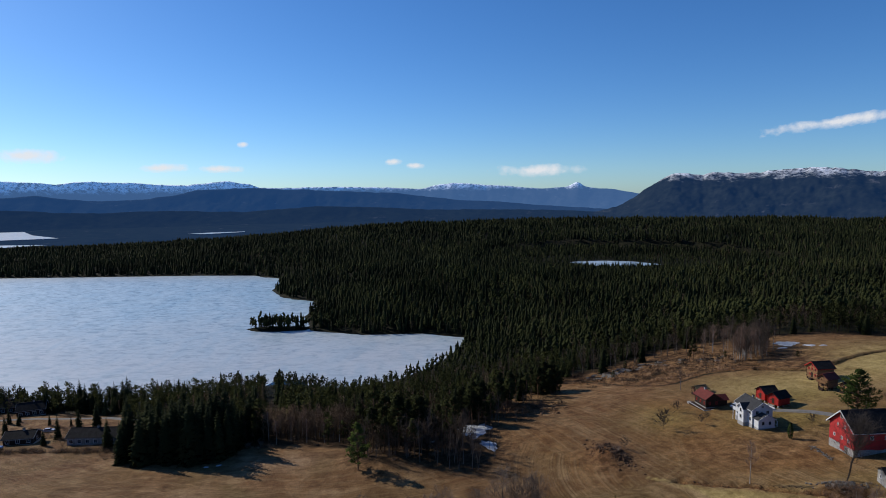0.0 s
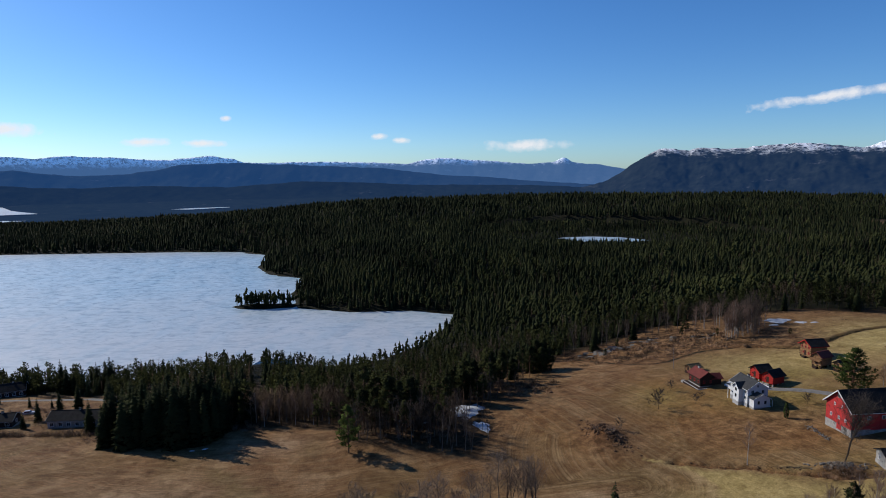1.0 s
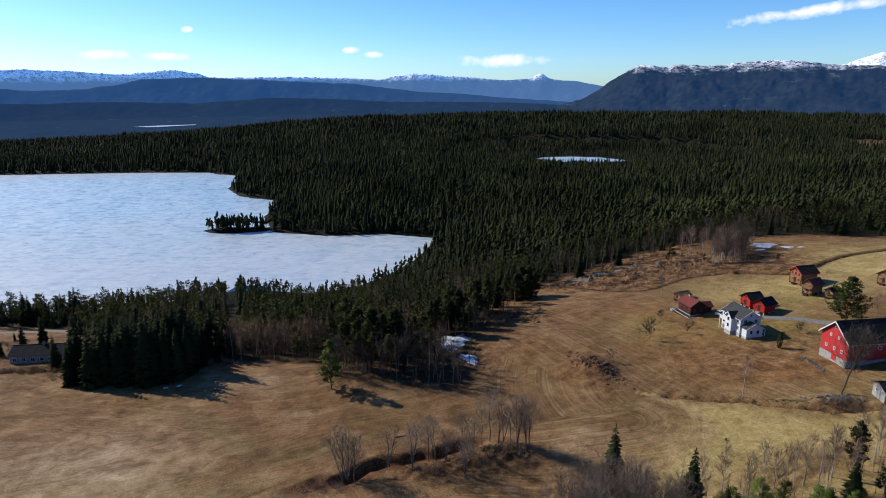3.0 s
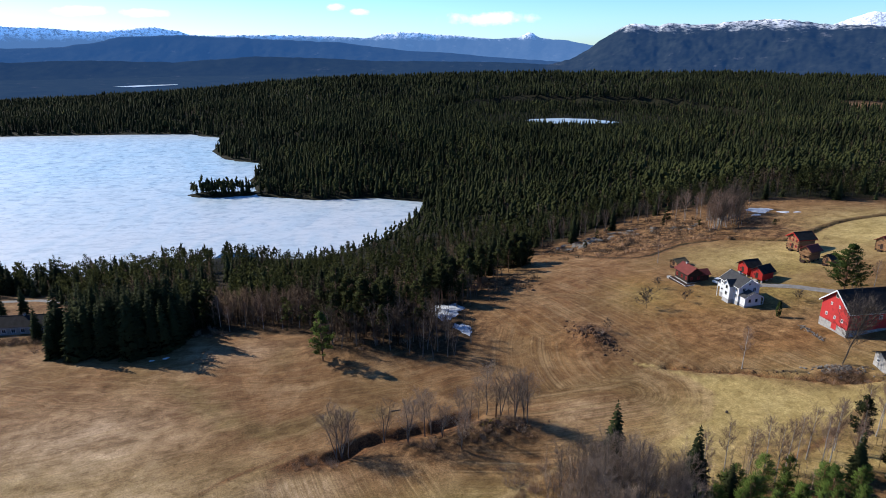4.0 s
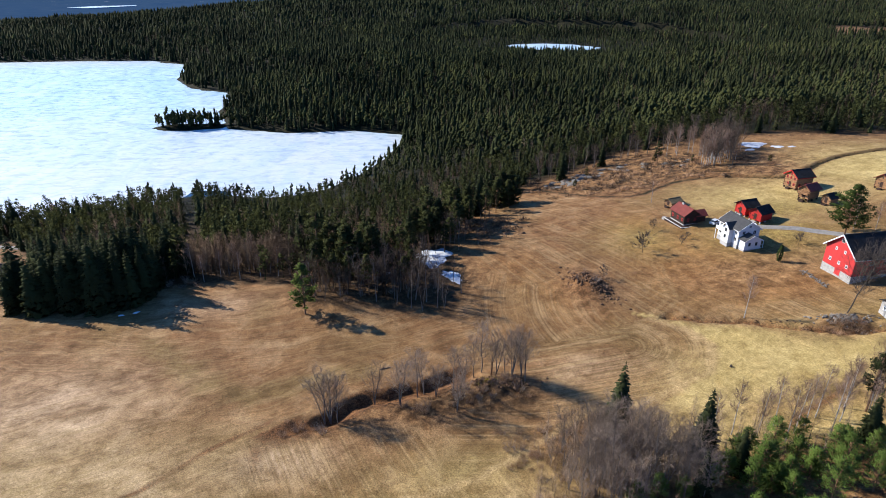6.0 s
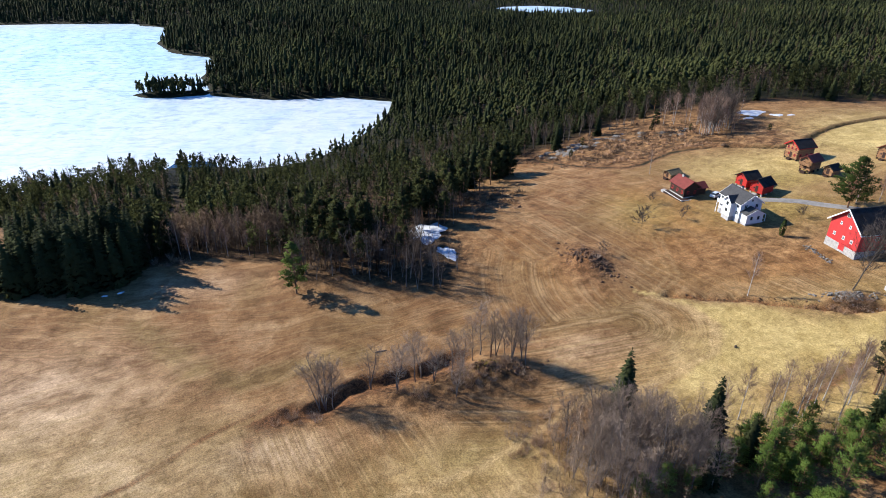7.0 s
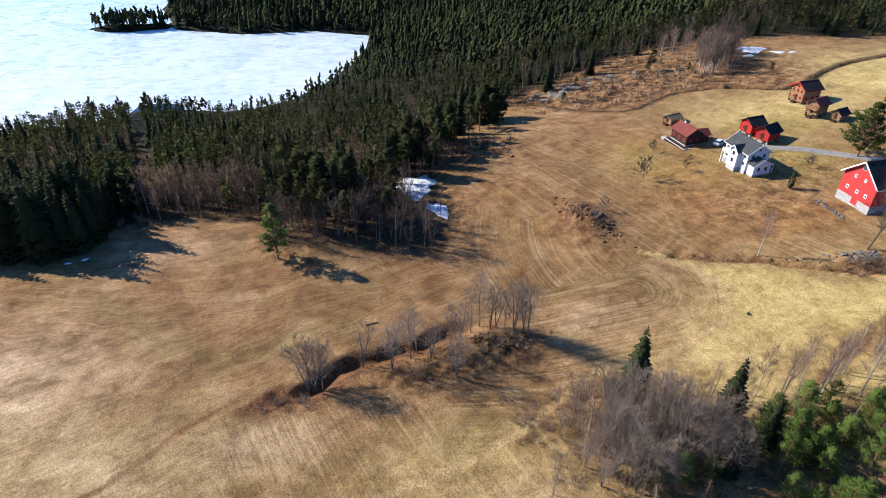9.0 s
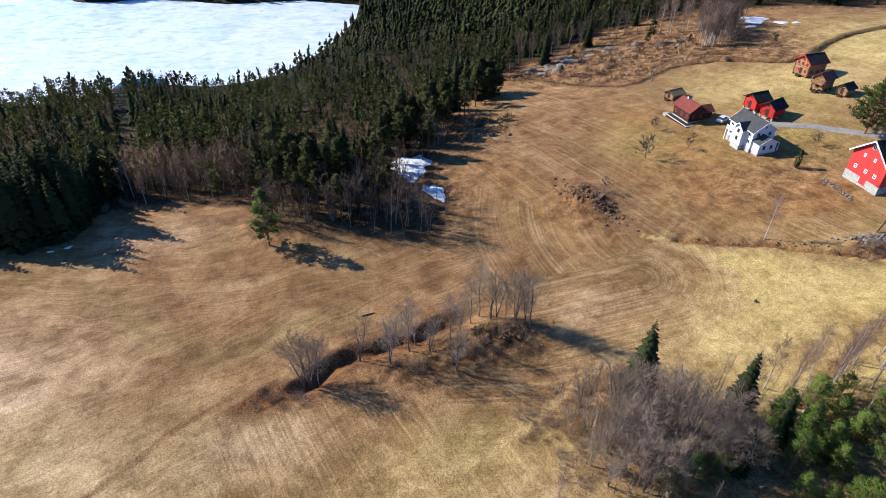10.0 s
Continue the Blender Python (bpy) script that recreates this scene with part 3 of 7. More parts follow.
def build_ground():
    xs = graded(-4700, -60, 170, 4700, 0.9, 1.055)
    xs = np.unique(np.concatenate([xs, np.arange(-168, -84, 5.0) + 0.33]))
    ys = graded(-1500, 100, 300, 4700, 0.95, 1.055)
    ys = np.unique(np.concatenate([ys, np.arange(330, 520, 5.0) + 0.37]))
    gx, gy = np.meshgrid(xs, ys)
    gz = height(gx, gy)
    n, m = gx.shape
    idx = np.arange(n * m).reshape(n, m)
    a, b, c, d = idx[:-1, :-1].ravel(), idx[:-1, 1:].ravel(), idx[1:, 1:].ravel(), idx[1:, :-1].ravel()
    tris = np.concatenate([np.stack([a, b, c], 1), np.stack([a, c, d], 1)])
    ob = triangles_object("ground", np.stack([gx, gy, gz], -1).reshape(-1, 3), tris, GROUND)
    me = ob.data
    me.polygons.foreach_set("use_smooth", [True] * len(me.polygons))
    x, y = gx.ravel(), gy.ravel()
    wob = 2.2 * ripple(x, y, 17, 0.4) + 1.0 * ripple(x, y, 6, 2.2)
    open_d = area_distance(x, y, OPEN) + wob
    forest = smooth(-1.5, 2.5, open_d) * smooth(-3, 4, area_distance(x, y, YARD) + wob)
    # dark cover painted along ditch and creek, for shade the coarse mesh misses
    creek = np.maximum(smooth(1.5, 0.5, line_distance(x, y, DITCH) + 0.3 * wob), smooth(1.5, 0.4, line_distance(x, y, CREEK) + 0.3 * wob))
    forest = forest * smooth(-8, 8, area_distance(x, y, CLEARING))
    forest = np.maximum(forest, 0.12 * smooth(9, 0, line_distance(x, y, [(28, 104), (48, 102), (66, 103), (90, 102), (120, 108)]) + wob - 4))
    north = -south_of(x, y, DITCH) + wob
    heath = np.maximum.reduce([smooth(-1.0, 3.0, north) * smooth(44, 58, x) * smooth(172, 140, x) * smooth(320, 300, y), 1.0 * (area_distance(x, y, CLEARING) < 10), bell(x, y, 3, 131.5, 17, 5.5) * 1.6, bell(x, y, 47, 171, 7.5, 10) * 1.3,
                               bell(x, y, 28, 224, 13, 24) * 1.3, bell(x, y, 14, 190, 9, 20) * 1.1, bell(x, y, -16, 180, 14, 7) * 1.3, bell(x, y, 92, 138, 9, 4.5) * 1.2,
                               smooth(9, 2, -open_d) * smooth(20, 40, x) * 0.8, 0.72 * bell(x, y, 90, 168, 24, 14), 0.8 * bell(x, y, 66, 99, 34, 8), bell(x, y, 25, 118, 8, 6), 0.6 * bell(x, y, 75, 118, 30, 6)])
    side = south_of(x, y, GULLY) + 0.15 * wob
    # dark floor cover also paints shade at the wood's foot and down the gully
    forest = np.maximum.reduce([forest, creek, 0.6 * bell(x, y, 2, 178, 15, 12), 0.5 * bell(x, y, 22, 218, 10, 22), 0.8 * smooth(0.1, 0.6, side) * smooth(2.6, 1.6, side) * smooth(-23, -18, x), 0.85 * bell(x, y, 46.6, 171, 3.0, 6.4), 0.9 * bell(x, y, 13, 132.8, 8, 3.0), 0.6 * bell(x, y, 2, 131, 12, 3.0)])
    heath = np.clip(heath + 0.15 * ripple(x, y, 12, 1.0), 0, 1)
    straw = np.maximum.reduce([0.45 * bell(x, y, -75, 112, 45, 22), 0.4 * bell(x, y, 5, 106, 30, 12), bell(x, y, 88, 126, 34, 14) * 1.4, bell(x, y, 68, 120, 22, 10) * 1.2, bell(x, y, 185, 228, 52, 30) * 1.2, 0.85 * bell(x, y, 126, 216, 34, 17) * smooth(88, 100, x)])
    straw = np.maximum(straw, 0.95 * smooth(0.0, 2.0, south_of(x, y, PATHWAY[::-1]) + 0.3 * wob) * smooth(34, 52, x) * smooth(104, 112, y) * smooth(0, 5, south_of(x, y, BROOK) + wob * 0.3))
    straw = np.clip(straw, 0, 1)
    bank = south_of(x, y, GULLY) + 0.2 * wob
    dirt = np.maximum.reduce([smooth(-1.2, 0.0, bank) * smooth(7.5, 3.0, bank + 1.2 * ripple(x, y, 5, 1.0)) * smooth(14, 8, x), 0.8 * bell(x, y, -22.5, 127.6, 3.5, 2.0), 0.9 * bell(x, y, 46.2, 171.5, 5.2, 8.5), smooth(1.1, 0.2, line_distance(x, y, BROOK) + 0.2 * wob),
                              0.7 * smooth(3.0, 1.2, line_distance(x, y, DITCH) + 0.25 * wob) * (1 - creek), 0.4 * smooth(1.3, 0.2, line_distance(x, y, CREEK) + 0.3 * wob),
                              0.8 * smooth(1.0, 0.2, line_distance(x, y, [(55, 108.5), (66, 115), (76, 119), (86, 125)]) + 0.2 * wob),
                              0.8 * smooth(0.9, 0.1, line_distance(x, y, [(-58, 108), (-46, 115), (-38, 124), (-31, 129), (-28, 131)]) + 0.15 * wob), 0.7 * bell(x, y, -29.5, 122, 1.2, 3.0),
                              0.5 * smooth(0.7, 0.1, line_distance(x, y, [(-84, 128), (-72, 135), (-62, 140)]) + 0.2 * wob)])
    lawn = np.clip(np.maximum(bell(x, y, 103, 185, 20, 14) * 1.0, bell(x, y, 118, 203, 16, 8) * 0.8), 0, 1) * 0.8
    lawn = np.maximum(lawn, 0.55 * bell(x, y, 72, 196, 10, 14))
    wheel = np.abs(line_distance(x, y, TRACK) - 1.0)
    pale = np.maximum(0.18 * smooth(0.9, 0.2, wheel), 0.5 * smooth(1.3, 0.3, line_distance(x, y, PATHWAY) + 0.25 * wob))
    for name, layers in (("cover", (forest, heath, straw)), ("wear", (dirt, lawn, pale))):
        col = np.stack([*layers, np.ones_like(x)], -1).astype(np.float32)
        me.attributes.new(name, "FLOAT_COLOR", "POINT").data.foreach_set("color", col.ravel())
    # where the painted shade lies: inside the far woods, along ditch and creek
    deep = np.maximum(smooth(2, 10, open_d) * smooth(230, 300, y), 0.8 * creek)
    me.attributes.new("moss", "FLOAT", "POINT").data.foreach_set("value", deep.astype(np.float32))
    turns = np.hypot(x + 40, (y - 320) * 1.05)
    turns = np.where((x < 4) & (y < 152), 0.88 * y - 0.47 * x, turns)
    hill = line_distance(x, y, [(82, 240), (88, 215), (88, 185), (80, 160)])
    stadium = line_distance(x, y, [(-20, 148), (20, 142), (46, 144)])
    turns = np.where((x > 18) & (y > 150 + 0.2 * (x - 40)), hill, turns)
    turns = np.where((south_of(x, y, PATHWAY[::-1]) < 0) & (x > 2) & (y <= 150 + 0.2 * (x - 40)), stadium, turns)
    turns = np.where((south_of(x, y, PATHWAY[::-1]) >= 0) | ((x <= 2) & (x > -32) & (y < 126)), 0.94 * x + 0.33 * y, turns)
    turns = np.where((x > 96) & (y > 190), line_distance(x, y, [(160, 226), (132, 214), (118, 213)]), turns)
    combed = np.where(x < 6, 0.62, np.where(y < 152, 1.2, 0.45 + 0.4 * smooth(72, 58, x)))
    combed = np.where(((south_of(x, y, PATHWAY[::-1]) >= 0) | ((x <= 2) & (x > -32))) & (y < 126), 0.95, combed)
    me.attributes.new("combed", "FLOAT", "POINT").data.foreach_set("value", combed.astype(np.float32))
    bleach = np.maximum.reduce([1.0 * bell(x, y, -72, 136, 20, 17), 0.95 * bell(x, y, -62, 117, 26, 11), 0.75 * bell(x, y, -26, 119, 11, 6), 0.45 * bell(x, y, -49, 183, 16, 7), 0.5 * bell(x, y, 12, 103, 14, 5), 0.4 * bell(x, y, 40, 137, 14, 5)])
    olive = np.maximum.reduce([0.9 * bell(x, y, 8, 114, 13, 6), 0.75 * smooth(6.0, 0.5, line_distance(x, y, [(-60, 166), (-51, 155), (-42, 145), (-33, 139), (-24, 143), (-12, 146)]) + wob), 0.5 * bell(x, y, -12, 156, 12, 10),
                               0.55 * bell(x, y, -36, 178, 4, 10), 0.5 * bell(x, y, 31, 170, 12, 18), 0.5 * bell(x, y, 84, 153, 4, 3), 0.55 * bell(x, y, 36, 149, 20, 5), 0.9 * bell(x, y, 14.5, 134.5, 3.2, 1.5)])
    rust = np.maximum.reduce([0.9 * bell(x, y, 78, 176, 15, 22), 0.8 * bell(x, y, 88, 160, 18, 10), 0.6 * bell(x, y, 74, 205, 8, 10), 0.5 * bell(x, y, 40, 170, 9, 14), 0.4 * bell(x, y, 30, 190, 12, 16)])
    season = np.clip(np.stack([bleach, olive, rust, np.ones_like(x)], -1) , 0, 1)
    me.attributes.new("season", "FLOAT_COLOR", "POINT").data.foreach_set("color", season.astype(np.float32).ravel())
    me.attributes.new("swath", "FLOAT", "POINT").data.foreach_set("value", (turns + 0.3 * ripple(x, y, 60, 1.0) + 1.6 * ripple(x, y, 21, 2.0) * smooth(25, -5, x) * smooth(124, 136, y)).astype(np.float32))
    return tagged(ob, "dry tan spring fields, brown heath and forest floor", "ground", kind="structure")


build_ground()
sheet("water_lake", [(p[0], p[1]) for p in LAKE], 0.12, ICE, "wide frozen lake under white snow-dusted ice")
sheet("water_pond", POND, 16.0, ICE, "small frozen forest pond with white ice")
sheet("water_far_lake", FARLAKE, LOW + 6, ICE, "distant frozen lake among dark woods")
sheet("water_far_pond", FARPOND, LOW + 6, ICE, "distant narrow frozen lake among dark woods")


def ridge(name, label, crest, far, depth, material, seed, rough=1.0, foot=LOW - 6, relief=1.0, fine=5):
    """A range of mountains along the horizon; crest holds bearings and angles of sight in degrees from a point 105 m up."""
    az = np.array([c[0] for c in crest])
    el = np.array([c[1] for c in crest])
    a = np.linspace(az[0], az[-1], int((az[-1] - az[0]) * fine) + 2)
    e = np.interp(a, az, el)
    dice = np.random.default_rng(int(seed * 10))
    for gap, k in ((1.3, 0.035), (0.55, 0.030), (0.22, 0.016)):
        at = np.arange(az[0] - 1, az[-1] + 1.5, gap)
        e = e + k * rough * np.interp(a, at + dice.uniform(-0.3, 0.3, len(at)) * gap, dice.uniform(-1, 1, len(at)))
    top = 105 + far * np.tan(np.radians(e))
    s = np.linspace(0, 1, 36)
    A, S = np.meshgrid(np.radians(a), s)
    T = np.broadcast_to(top, A.shape)
    run = np.where(S < 0.82, S / 0.82, 1 - (S - 0.82) / 0.18)
    shape = np.clip(run, 0, 1) ** 1.25
    D = far + (S - 0.82) * depth
    X, Y = D * np.sin(A), D * np.cos(A)
    Z = foot + (T - foot) * shape
    body = np.sin(np.pi * np.clip(shape, 0, 1)) * 0.8 + 0.06
    amp = (T - foot) * 0.10 * rough
    wild = np.array([noise.fractal(Vector((px / 210.0, py / 330.0, seed)), 0.75, 2.1, 6) for px, py in zip((A * far).ravel(), D.ravel())]).reshape(A.shape)
    Z = Z + 1.3 * amp * relief * body * wild
    n, m = A.shape
    idx = np.arange(n * m).reshape(n, m)
    p, q, r, t = idx[:-1, :-1].ravel(), idx[:-1, 1:].ravel(), idx[1:, 1:].ravel(), idx[1:, :-1].ravel()
    tris = np.concatenate([np.stack([p, q, r], 1), np.stack([p, r, t], 1)])
    ob = triangles_object(name, np.stack([X, Y, Z], -1).reshape(-1, 3), tris, material)
    ob.data.polygons.foreach_set("use_smooth", [True] * len(ob.data.polygons))
    return tagged(ob, label, "mountains", kind="structure")


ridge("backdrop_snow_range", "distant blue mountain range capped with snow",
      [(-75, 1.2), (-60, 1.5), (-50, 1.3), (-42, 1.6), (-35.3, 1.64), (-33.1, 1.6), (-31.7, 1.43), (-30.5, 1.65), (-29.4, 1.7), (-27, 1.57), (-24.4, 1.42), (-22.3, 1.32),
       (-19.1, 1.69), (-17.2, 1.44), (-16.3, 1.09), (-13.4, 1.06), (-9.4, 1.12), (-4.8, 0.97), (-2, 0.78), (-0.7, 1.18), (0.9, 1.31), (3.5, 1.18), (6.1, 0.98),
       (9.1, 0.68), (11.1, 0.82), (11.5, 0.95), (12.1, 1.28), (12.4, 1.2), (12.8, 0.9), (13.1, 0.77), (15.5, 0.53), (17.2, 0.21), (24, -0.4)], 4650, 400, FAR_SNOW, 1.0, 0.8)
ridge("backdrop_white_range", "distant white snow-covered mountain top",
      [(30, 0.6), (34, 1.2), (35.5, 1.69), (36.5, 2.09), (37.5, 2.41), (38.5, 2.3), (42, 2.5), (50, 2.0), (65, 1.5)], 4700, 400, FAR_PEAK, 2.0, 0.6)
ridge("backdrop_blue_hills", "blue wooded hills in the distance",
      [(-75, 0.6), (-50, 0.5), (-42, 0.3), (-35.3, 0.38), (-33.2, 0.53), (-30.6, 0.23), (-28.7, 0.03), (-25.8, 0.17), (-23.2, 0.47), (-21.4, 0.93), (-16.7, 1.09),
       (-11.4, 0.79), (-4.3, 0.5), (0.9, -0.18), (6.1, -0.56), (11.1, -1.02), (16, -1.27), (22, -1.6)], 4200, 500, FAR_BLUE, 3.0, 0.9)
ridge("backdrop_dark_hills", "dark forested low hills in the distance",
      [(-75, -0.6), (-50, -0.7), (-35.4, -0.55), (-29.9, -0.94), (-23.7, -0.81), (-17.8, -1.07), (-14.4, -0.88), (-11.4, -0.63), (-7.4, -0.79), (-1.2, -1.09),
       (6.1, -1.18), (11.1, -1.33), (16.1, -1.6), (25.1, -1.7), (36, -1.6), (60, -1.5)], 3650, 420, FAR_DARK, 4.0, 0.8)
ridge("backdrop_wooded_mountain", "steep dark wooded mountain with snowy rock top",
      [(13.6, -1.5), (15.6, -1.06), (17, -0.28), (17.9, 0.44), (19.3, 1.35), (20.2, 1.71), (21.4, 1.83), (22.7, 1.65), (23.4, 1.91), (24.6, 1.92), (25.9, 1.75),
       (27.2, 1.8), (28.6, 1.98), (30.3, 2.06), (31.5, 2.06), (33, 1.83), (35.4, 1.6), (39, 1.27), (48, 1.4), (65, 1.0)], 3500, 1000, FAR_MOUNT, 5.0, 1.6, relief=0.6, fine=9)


def far_plain():
    """The wooded lowland between the hills and the mountains, seen from afar."""
    a, d = np.radians(np.linspace(-75, 75, 300)), np.geomspace(1650, 3300, 60)
    A, D = np.meshgrid(a, d)
    X, Y = D * np.sin(A), D * np.cos(A)
    Z = LOW + 1.0 + 3.0 * smooth(1650, 1750, D) + 1.6 * ripple(X, Y, 130, 2.0) * smooth(1750, 1900, D) + 5 * smooth(0.2, 0.9, ripple(X, Y, 600, 4.0)) * smooth(1900, 2100, D)
    near = np.minimum(area_distance(X, Y, FARLAKE), area_distance(X, Y, FARPOND))
    Z = np.where(near < 60, LOW + 3 + (Z - LOW - 3) * smooth(0, 60, near), Z)
    n, m = A.shape
    idx = np.arange(n * m).reshape(n, m)
    p, q, r, t = idx[:-1, :-1].ravel(), idx[:-1, 1:].ravel(), idx[1:, 1:].ravel(), idx[1:, :-1].ravel()
    # the dark hills' material brings its emitted blue haze here too
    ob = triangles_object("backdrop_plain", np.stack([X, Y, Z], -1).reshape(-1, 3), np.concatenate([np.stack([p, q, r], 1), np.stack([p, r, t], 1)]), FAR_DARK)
    ob.data.polygons.foreach_set("use_smooth", [True] * len(ob.data.polygons))
    return tagged(ob, "dark wooded lowland far beyond the lake", "woodland", kind="structure")


far_plain()


def cloud(bearing, sight, wide, high, tilt=0.0):
    a, e, far = radians(bearing), radians(sight), 4750.0
    bm = bmesh.new()
    bmesh.ops.create_grid(bm, x_segments=16, y_segments=6, size=0.5)
    for v in bm.verts:
        v.co = (v.co.x * wide, -60 * (1 - 4 * v.co.x ** 2) * (1 - 4 * v.co.y ** 2), v.co.y * high)
    me = bpy.data.meshes.new("cloud")
    bm.to_mesh(me)
    bm.free()
    me.materials.append(CLOUD)
    ob = new("backdrop_cloud", me)
    ob.matrix_world = Matrix.Translation((far * math.sin(a), far * math.cos(a), 105 + far * math.tan(e))) @ pose(0, 0, 0, 0, tilt, -bearing)
    ob.visible_shadow = False
    return tagged(ob, "small white fair-weather cloud in the sky", "cloud", kind="structure")


for bearing, sight, wide, high, tilt in ((-33.6, 3.6, 640, 125, 3), (-24.2, 2.75, 480, 80, 0), (-19.7, 2.68, 430, 70, 2), (-17.6, 4.75, 110, 50, 0),
                                         (-4.5, 3.27, 180, 60, 0), (-2.5, 2.9, 210, 55, 4), (8.6, 2.37, 860, 120, 0), (32.6, 5.45, 1450, 95, -5.5)):
    cloud(bearing, sight, wide, high, tilt)


# ---- trees ----
class Soup:
    """Loose triangles and tubes of one mesh."""

    def __init__(self):
        self.v, self.f = [], []

    def tri(self, a, b, c):
        n = len(self.v)
        self.v += [tuple(a), tuple(b), tuple(c)]
        self.f.append((n, n + 1, n + 2))

    def tube(self, points, radii, sides=5):
        n0 = len(self.v)
        for k, (p, r) in enumerate(zip(points, radii)):
            p = Vector(p)
            way = (Vector(points[min(k + 1, len(points) - 1)]) - Vector(points[max(k - 1, 0)])).normalized()
            side = way.cross(Vector((0.31, 0.83, 0.2))).normalized()
            up = way.cross(side)
            for s in range(sides):
                a = 2 * math.pi * s / sides
                self.v.append(tuple(p + r * (math.cos(a) * side + math.sin(a) * up)))
        for k in range(len(points) - 1):
            for s in range(sides):
                a, b = n0 + k * sides + s, n0 + k * sides + (s + 1) % sides
                self.f += [(a, b, b + sides), (a, b + sides, a + sides)]

    def blade(self, p, way, length, width, rng):
        """A thin pointed spray."""
        p, way = Vector(p), Vector(way).normalized()
        side = way.cross(Vector((rng.uniform(-1, 1), rng.uniform(-1, 1), rng.uniform(-1, 1)))).normalized() * width * 0.5
        self.tri(p - side, p + side, p + way * length)

    def part(self, name, material, parent, rng=None, label=""):
        tone = None if rng is None else [rng.uniform(0, 0.35) for _ in range(len(self.v))]
        ob = mesh_object(name, self.v, self.f, material, parent, label, tone, name == "crown")
        if name == "crown":
            v = np.array(self.v)
            q = (v - v.mean(0)) / (v.std(0) + 1e-3)
            q[:, 2] = 0.5 * q[:, 2] + 0.3
            leaf_normals(ob.data, v, np.array(self.f), q / (np.linalg.norm(q, axis=1, keepdims=True) + 1e-6))
        return ob


def spruce_crown(rng, h, r, whorls, low=0.05):
    """Whorls of drooping fronds, each with side sprigs, that shorten towards the tip."""
    s = Soup()
    for k in range(whorls):
        u = low + (0.985 - low) * (k / whorls) ** 0.92
        count = 9 if u < 0.6 else 7 if u < 0.85 else 5
        turn = rng.uniform(0, 6.28)
        ragged = rng.uniform(0.82, 1.12)
        for j in range(count):
            a = turn + 2 * math.pi * j / count + rng.uniform(-0.25, 0.25)
            reach = (r * (1 - u) ** 0.78 * rng.uniform(0.72, 1.15) + 0.16) * ragged
            z = h * u + rng.uniform(-0.25, 0.25)
            out, side = Vector((math.cos(a), math.sin(a), 0)), Vector((-math.sin(a), math.cos(a), 0))
            droop = reach * rng.uniform(0.18, 0.5)
            w = reach * rng.uniform(0.20, 0.32) + 0.08
            root = Vector((0, 0, z + 0.1 * reach))
            mid = out * reach * 0.55 + Vector((0, 0, z - droop * 0.35))
            tip = out * reach + Vector((0, 0, z - droop * 0.8))
            left, right = mid + side * w - Vector((0, 0, 0.4 * w)), mid - side * w - Vector((0, 0, 0.4 * w))
            s.tri(root, left, mid)
            s.tri(root, mid, right)
            s.tri(mid, left, tip)
            s.tri(mid, tip, right)
            for g in (-1, 1):
                p = root.lerp(tip, rng.uniform(0.45, 0.8))
                s.blade(p, out + side * g * rng.uniform(0.6, 1.2) - Vector((0, 0, rng.uniform(0.2, 0.7))), reach * rng.uniform(0.25, 0.42), reach * 0.16 + 0.05, rng)
    for _ in range(3):
        s.blade((0, 0, h * 0.965), (rng.gauss(0, 0.08), rng.gauss(0, 0.08), 1), h * 0.045, 0.22, rng)
    return s


def spruce(seed, h, r, n=26):
    rng = random.Random(seed)
    tree = tagged(new("spruce_tree"), "tall dark green spruce tree at the wood's edge", "tree", "spruce trees")
    t = Soup()
    t.tube([(0, 0, -0.4), (0, 0, h * 0.4), (0, 0, h * 0.97)], [h * 0.014, h * 0.010, 0.02], 6)
    t.part("trunk", BARK, tree)
    spruce_crown(rng, h, r, n).part("crown", LITSPRUCE, tree, rng)
    return tree


def pine(seed, h, spread=2.3, label="pine tree with bare lower trunk and green crown", clumps=60, low=0.40, tufts=20, needles=None):
    rng = random.Random(seed)
    tree = tagged(new("pine_tree"), label, "tree", "pine trees")
    t = Soup()
    lean = [(0.02 * h * math.sin(k * 1.7 + seed) * k / 5, 0.02 * h * math.cos(k * 1.3 + seed) * k / 5, h * k / 5 - (0.4 if k == 0 else 0)) for k in range(6)]
    t.tube(lean, [h * 0.016, h * 0.014, h * 0.012, h * 0.010, h * 0.007, 0.03], 6)
    s = Soup()
    for k in range(clumps):
        u = rng.uniform(low, 1.0)
        z = h * u
        reach = spread * math.sin(math.pi * min(1, 0.30 + 0.70 * (u - low) / (1 - low))) ** 0.8 * rng.uniform(0.5, 1.15) + 0.25
        a = rng.uniform(0, 2 * math.pi)
        base = Vector(lean[min(5, int(u * 5))])
        base.z = z - 0.35 * reach
        tip = base + Vector((math.cos(a) * reach, math.sin(a) * reach, 0.45 * reach))
        t.tube([base, tip], [0.05, 0.015], 3)
        for _ in range(tufts):
            way = Vector((rng.gauss(0, 1), rng.gauss(0, 1), abs(rng.gauss(0.3, 0.7)))).normalized()
            p = base.lerp(tip, rng.uniform(0.55, 1.05)) + Vector((rng.gauss(0, 0.28), rng.gauss(0, 0.28), rng.gauss(0, 0.16)))
            s.blade(p, way, rng.uniform(0.3, 0.65), rng.uniform(0.25, 0.5), rng)
    t.part("trunk", PINEBARK, tree)
    s.part("crown", needles or PINE, tree, rng)
    return tree


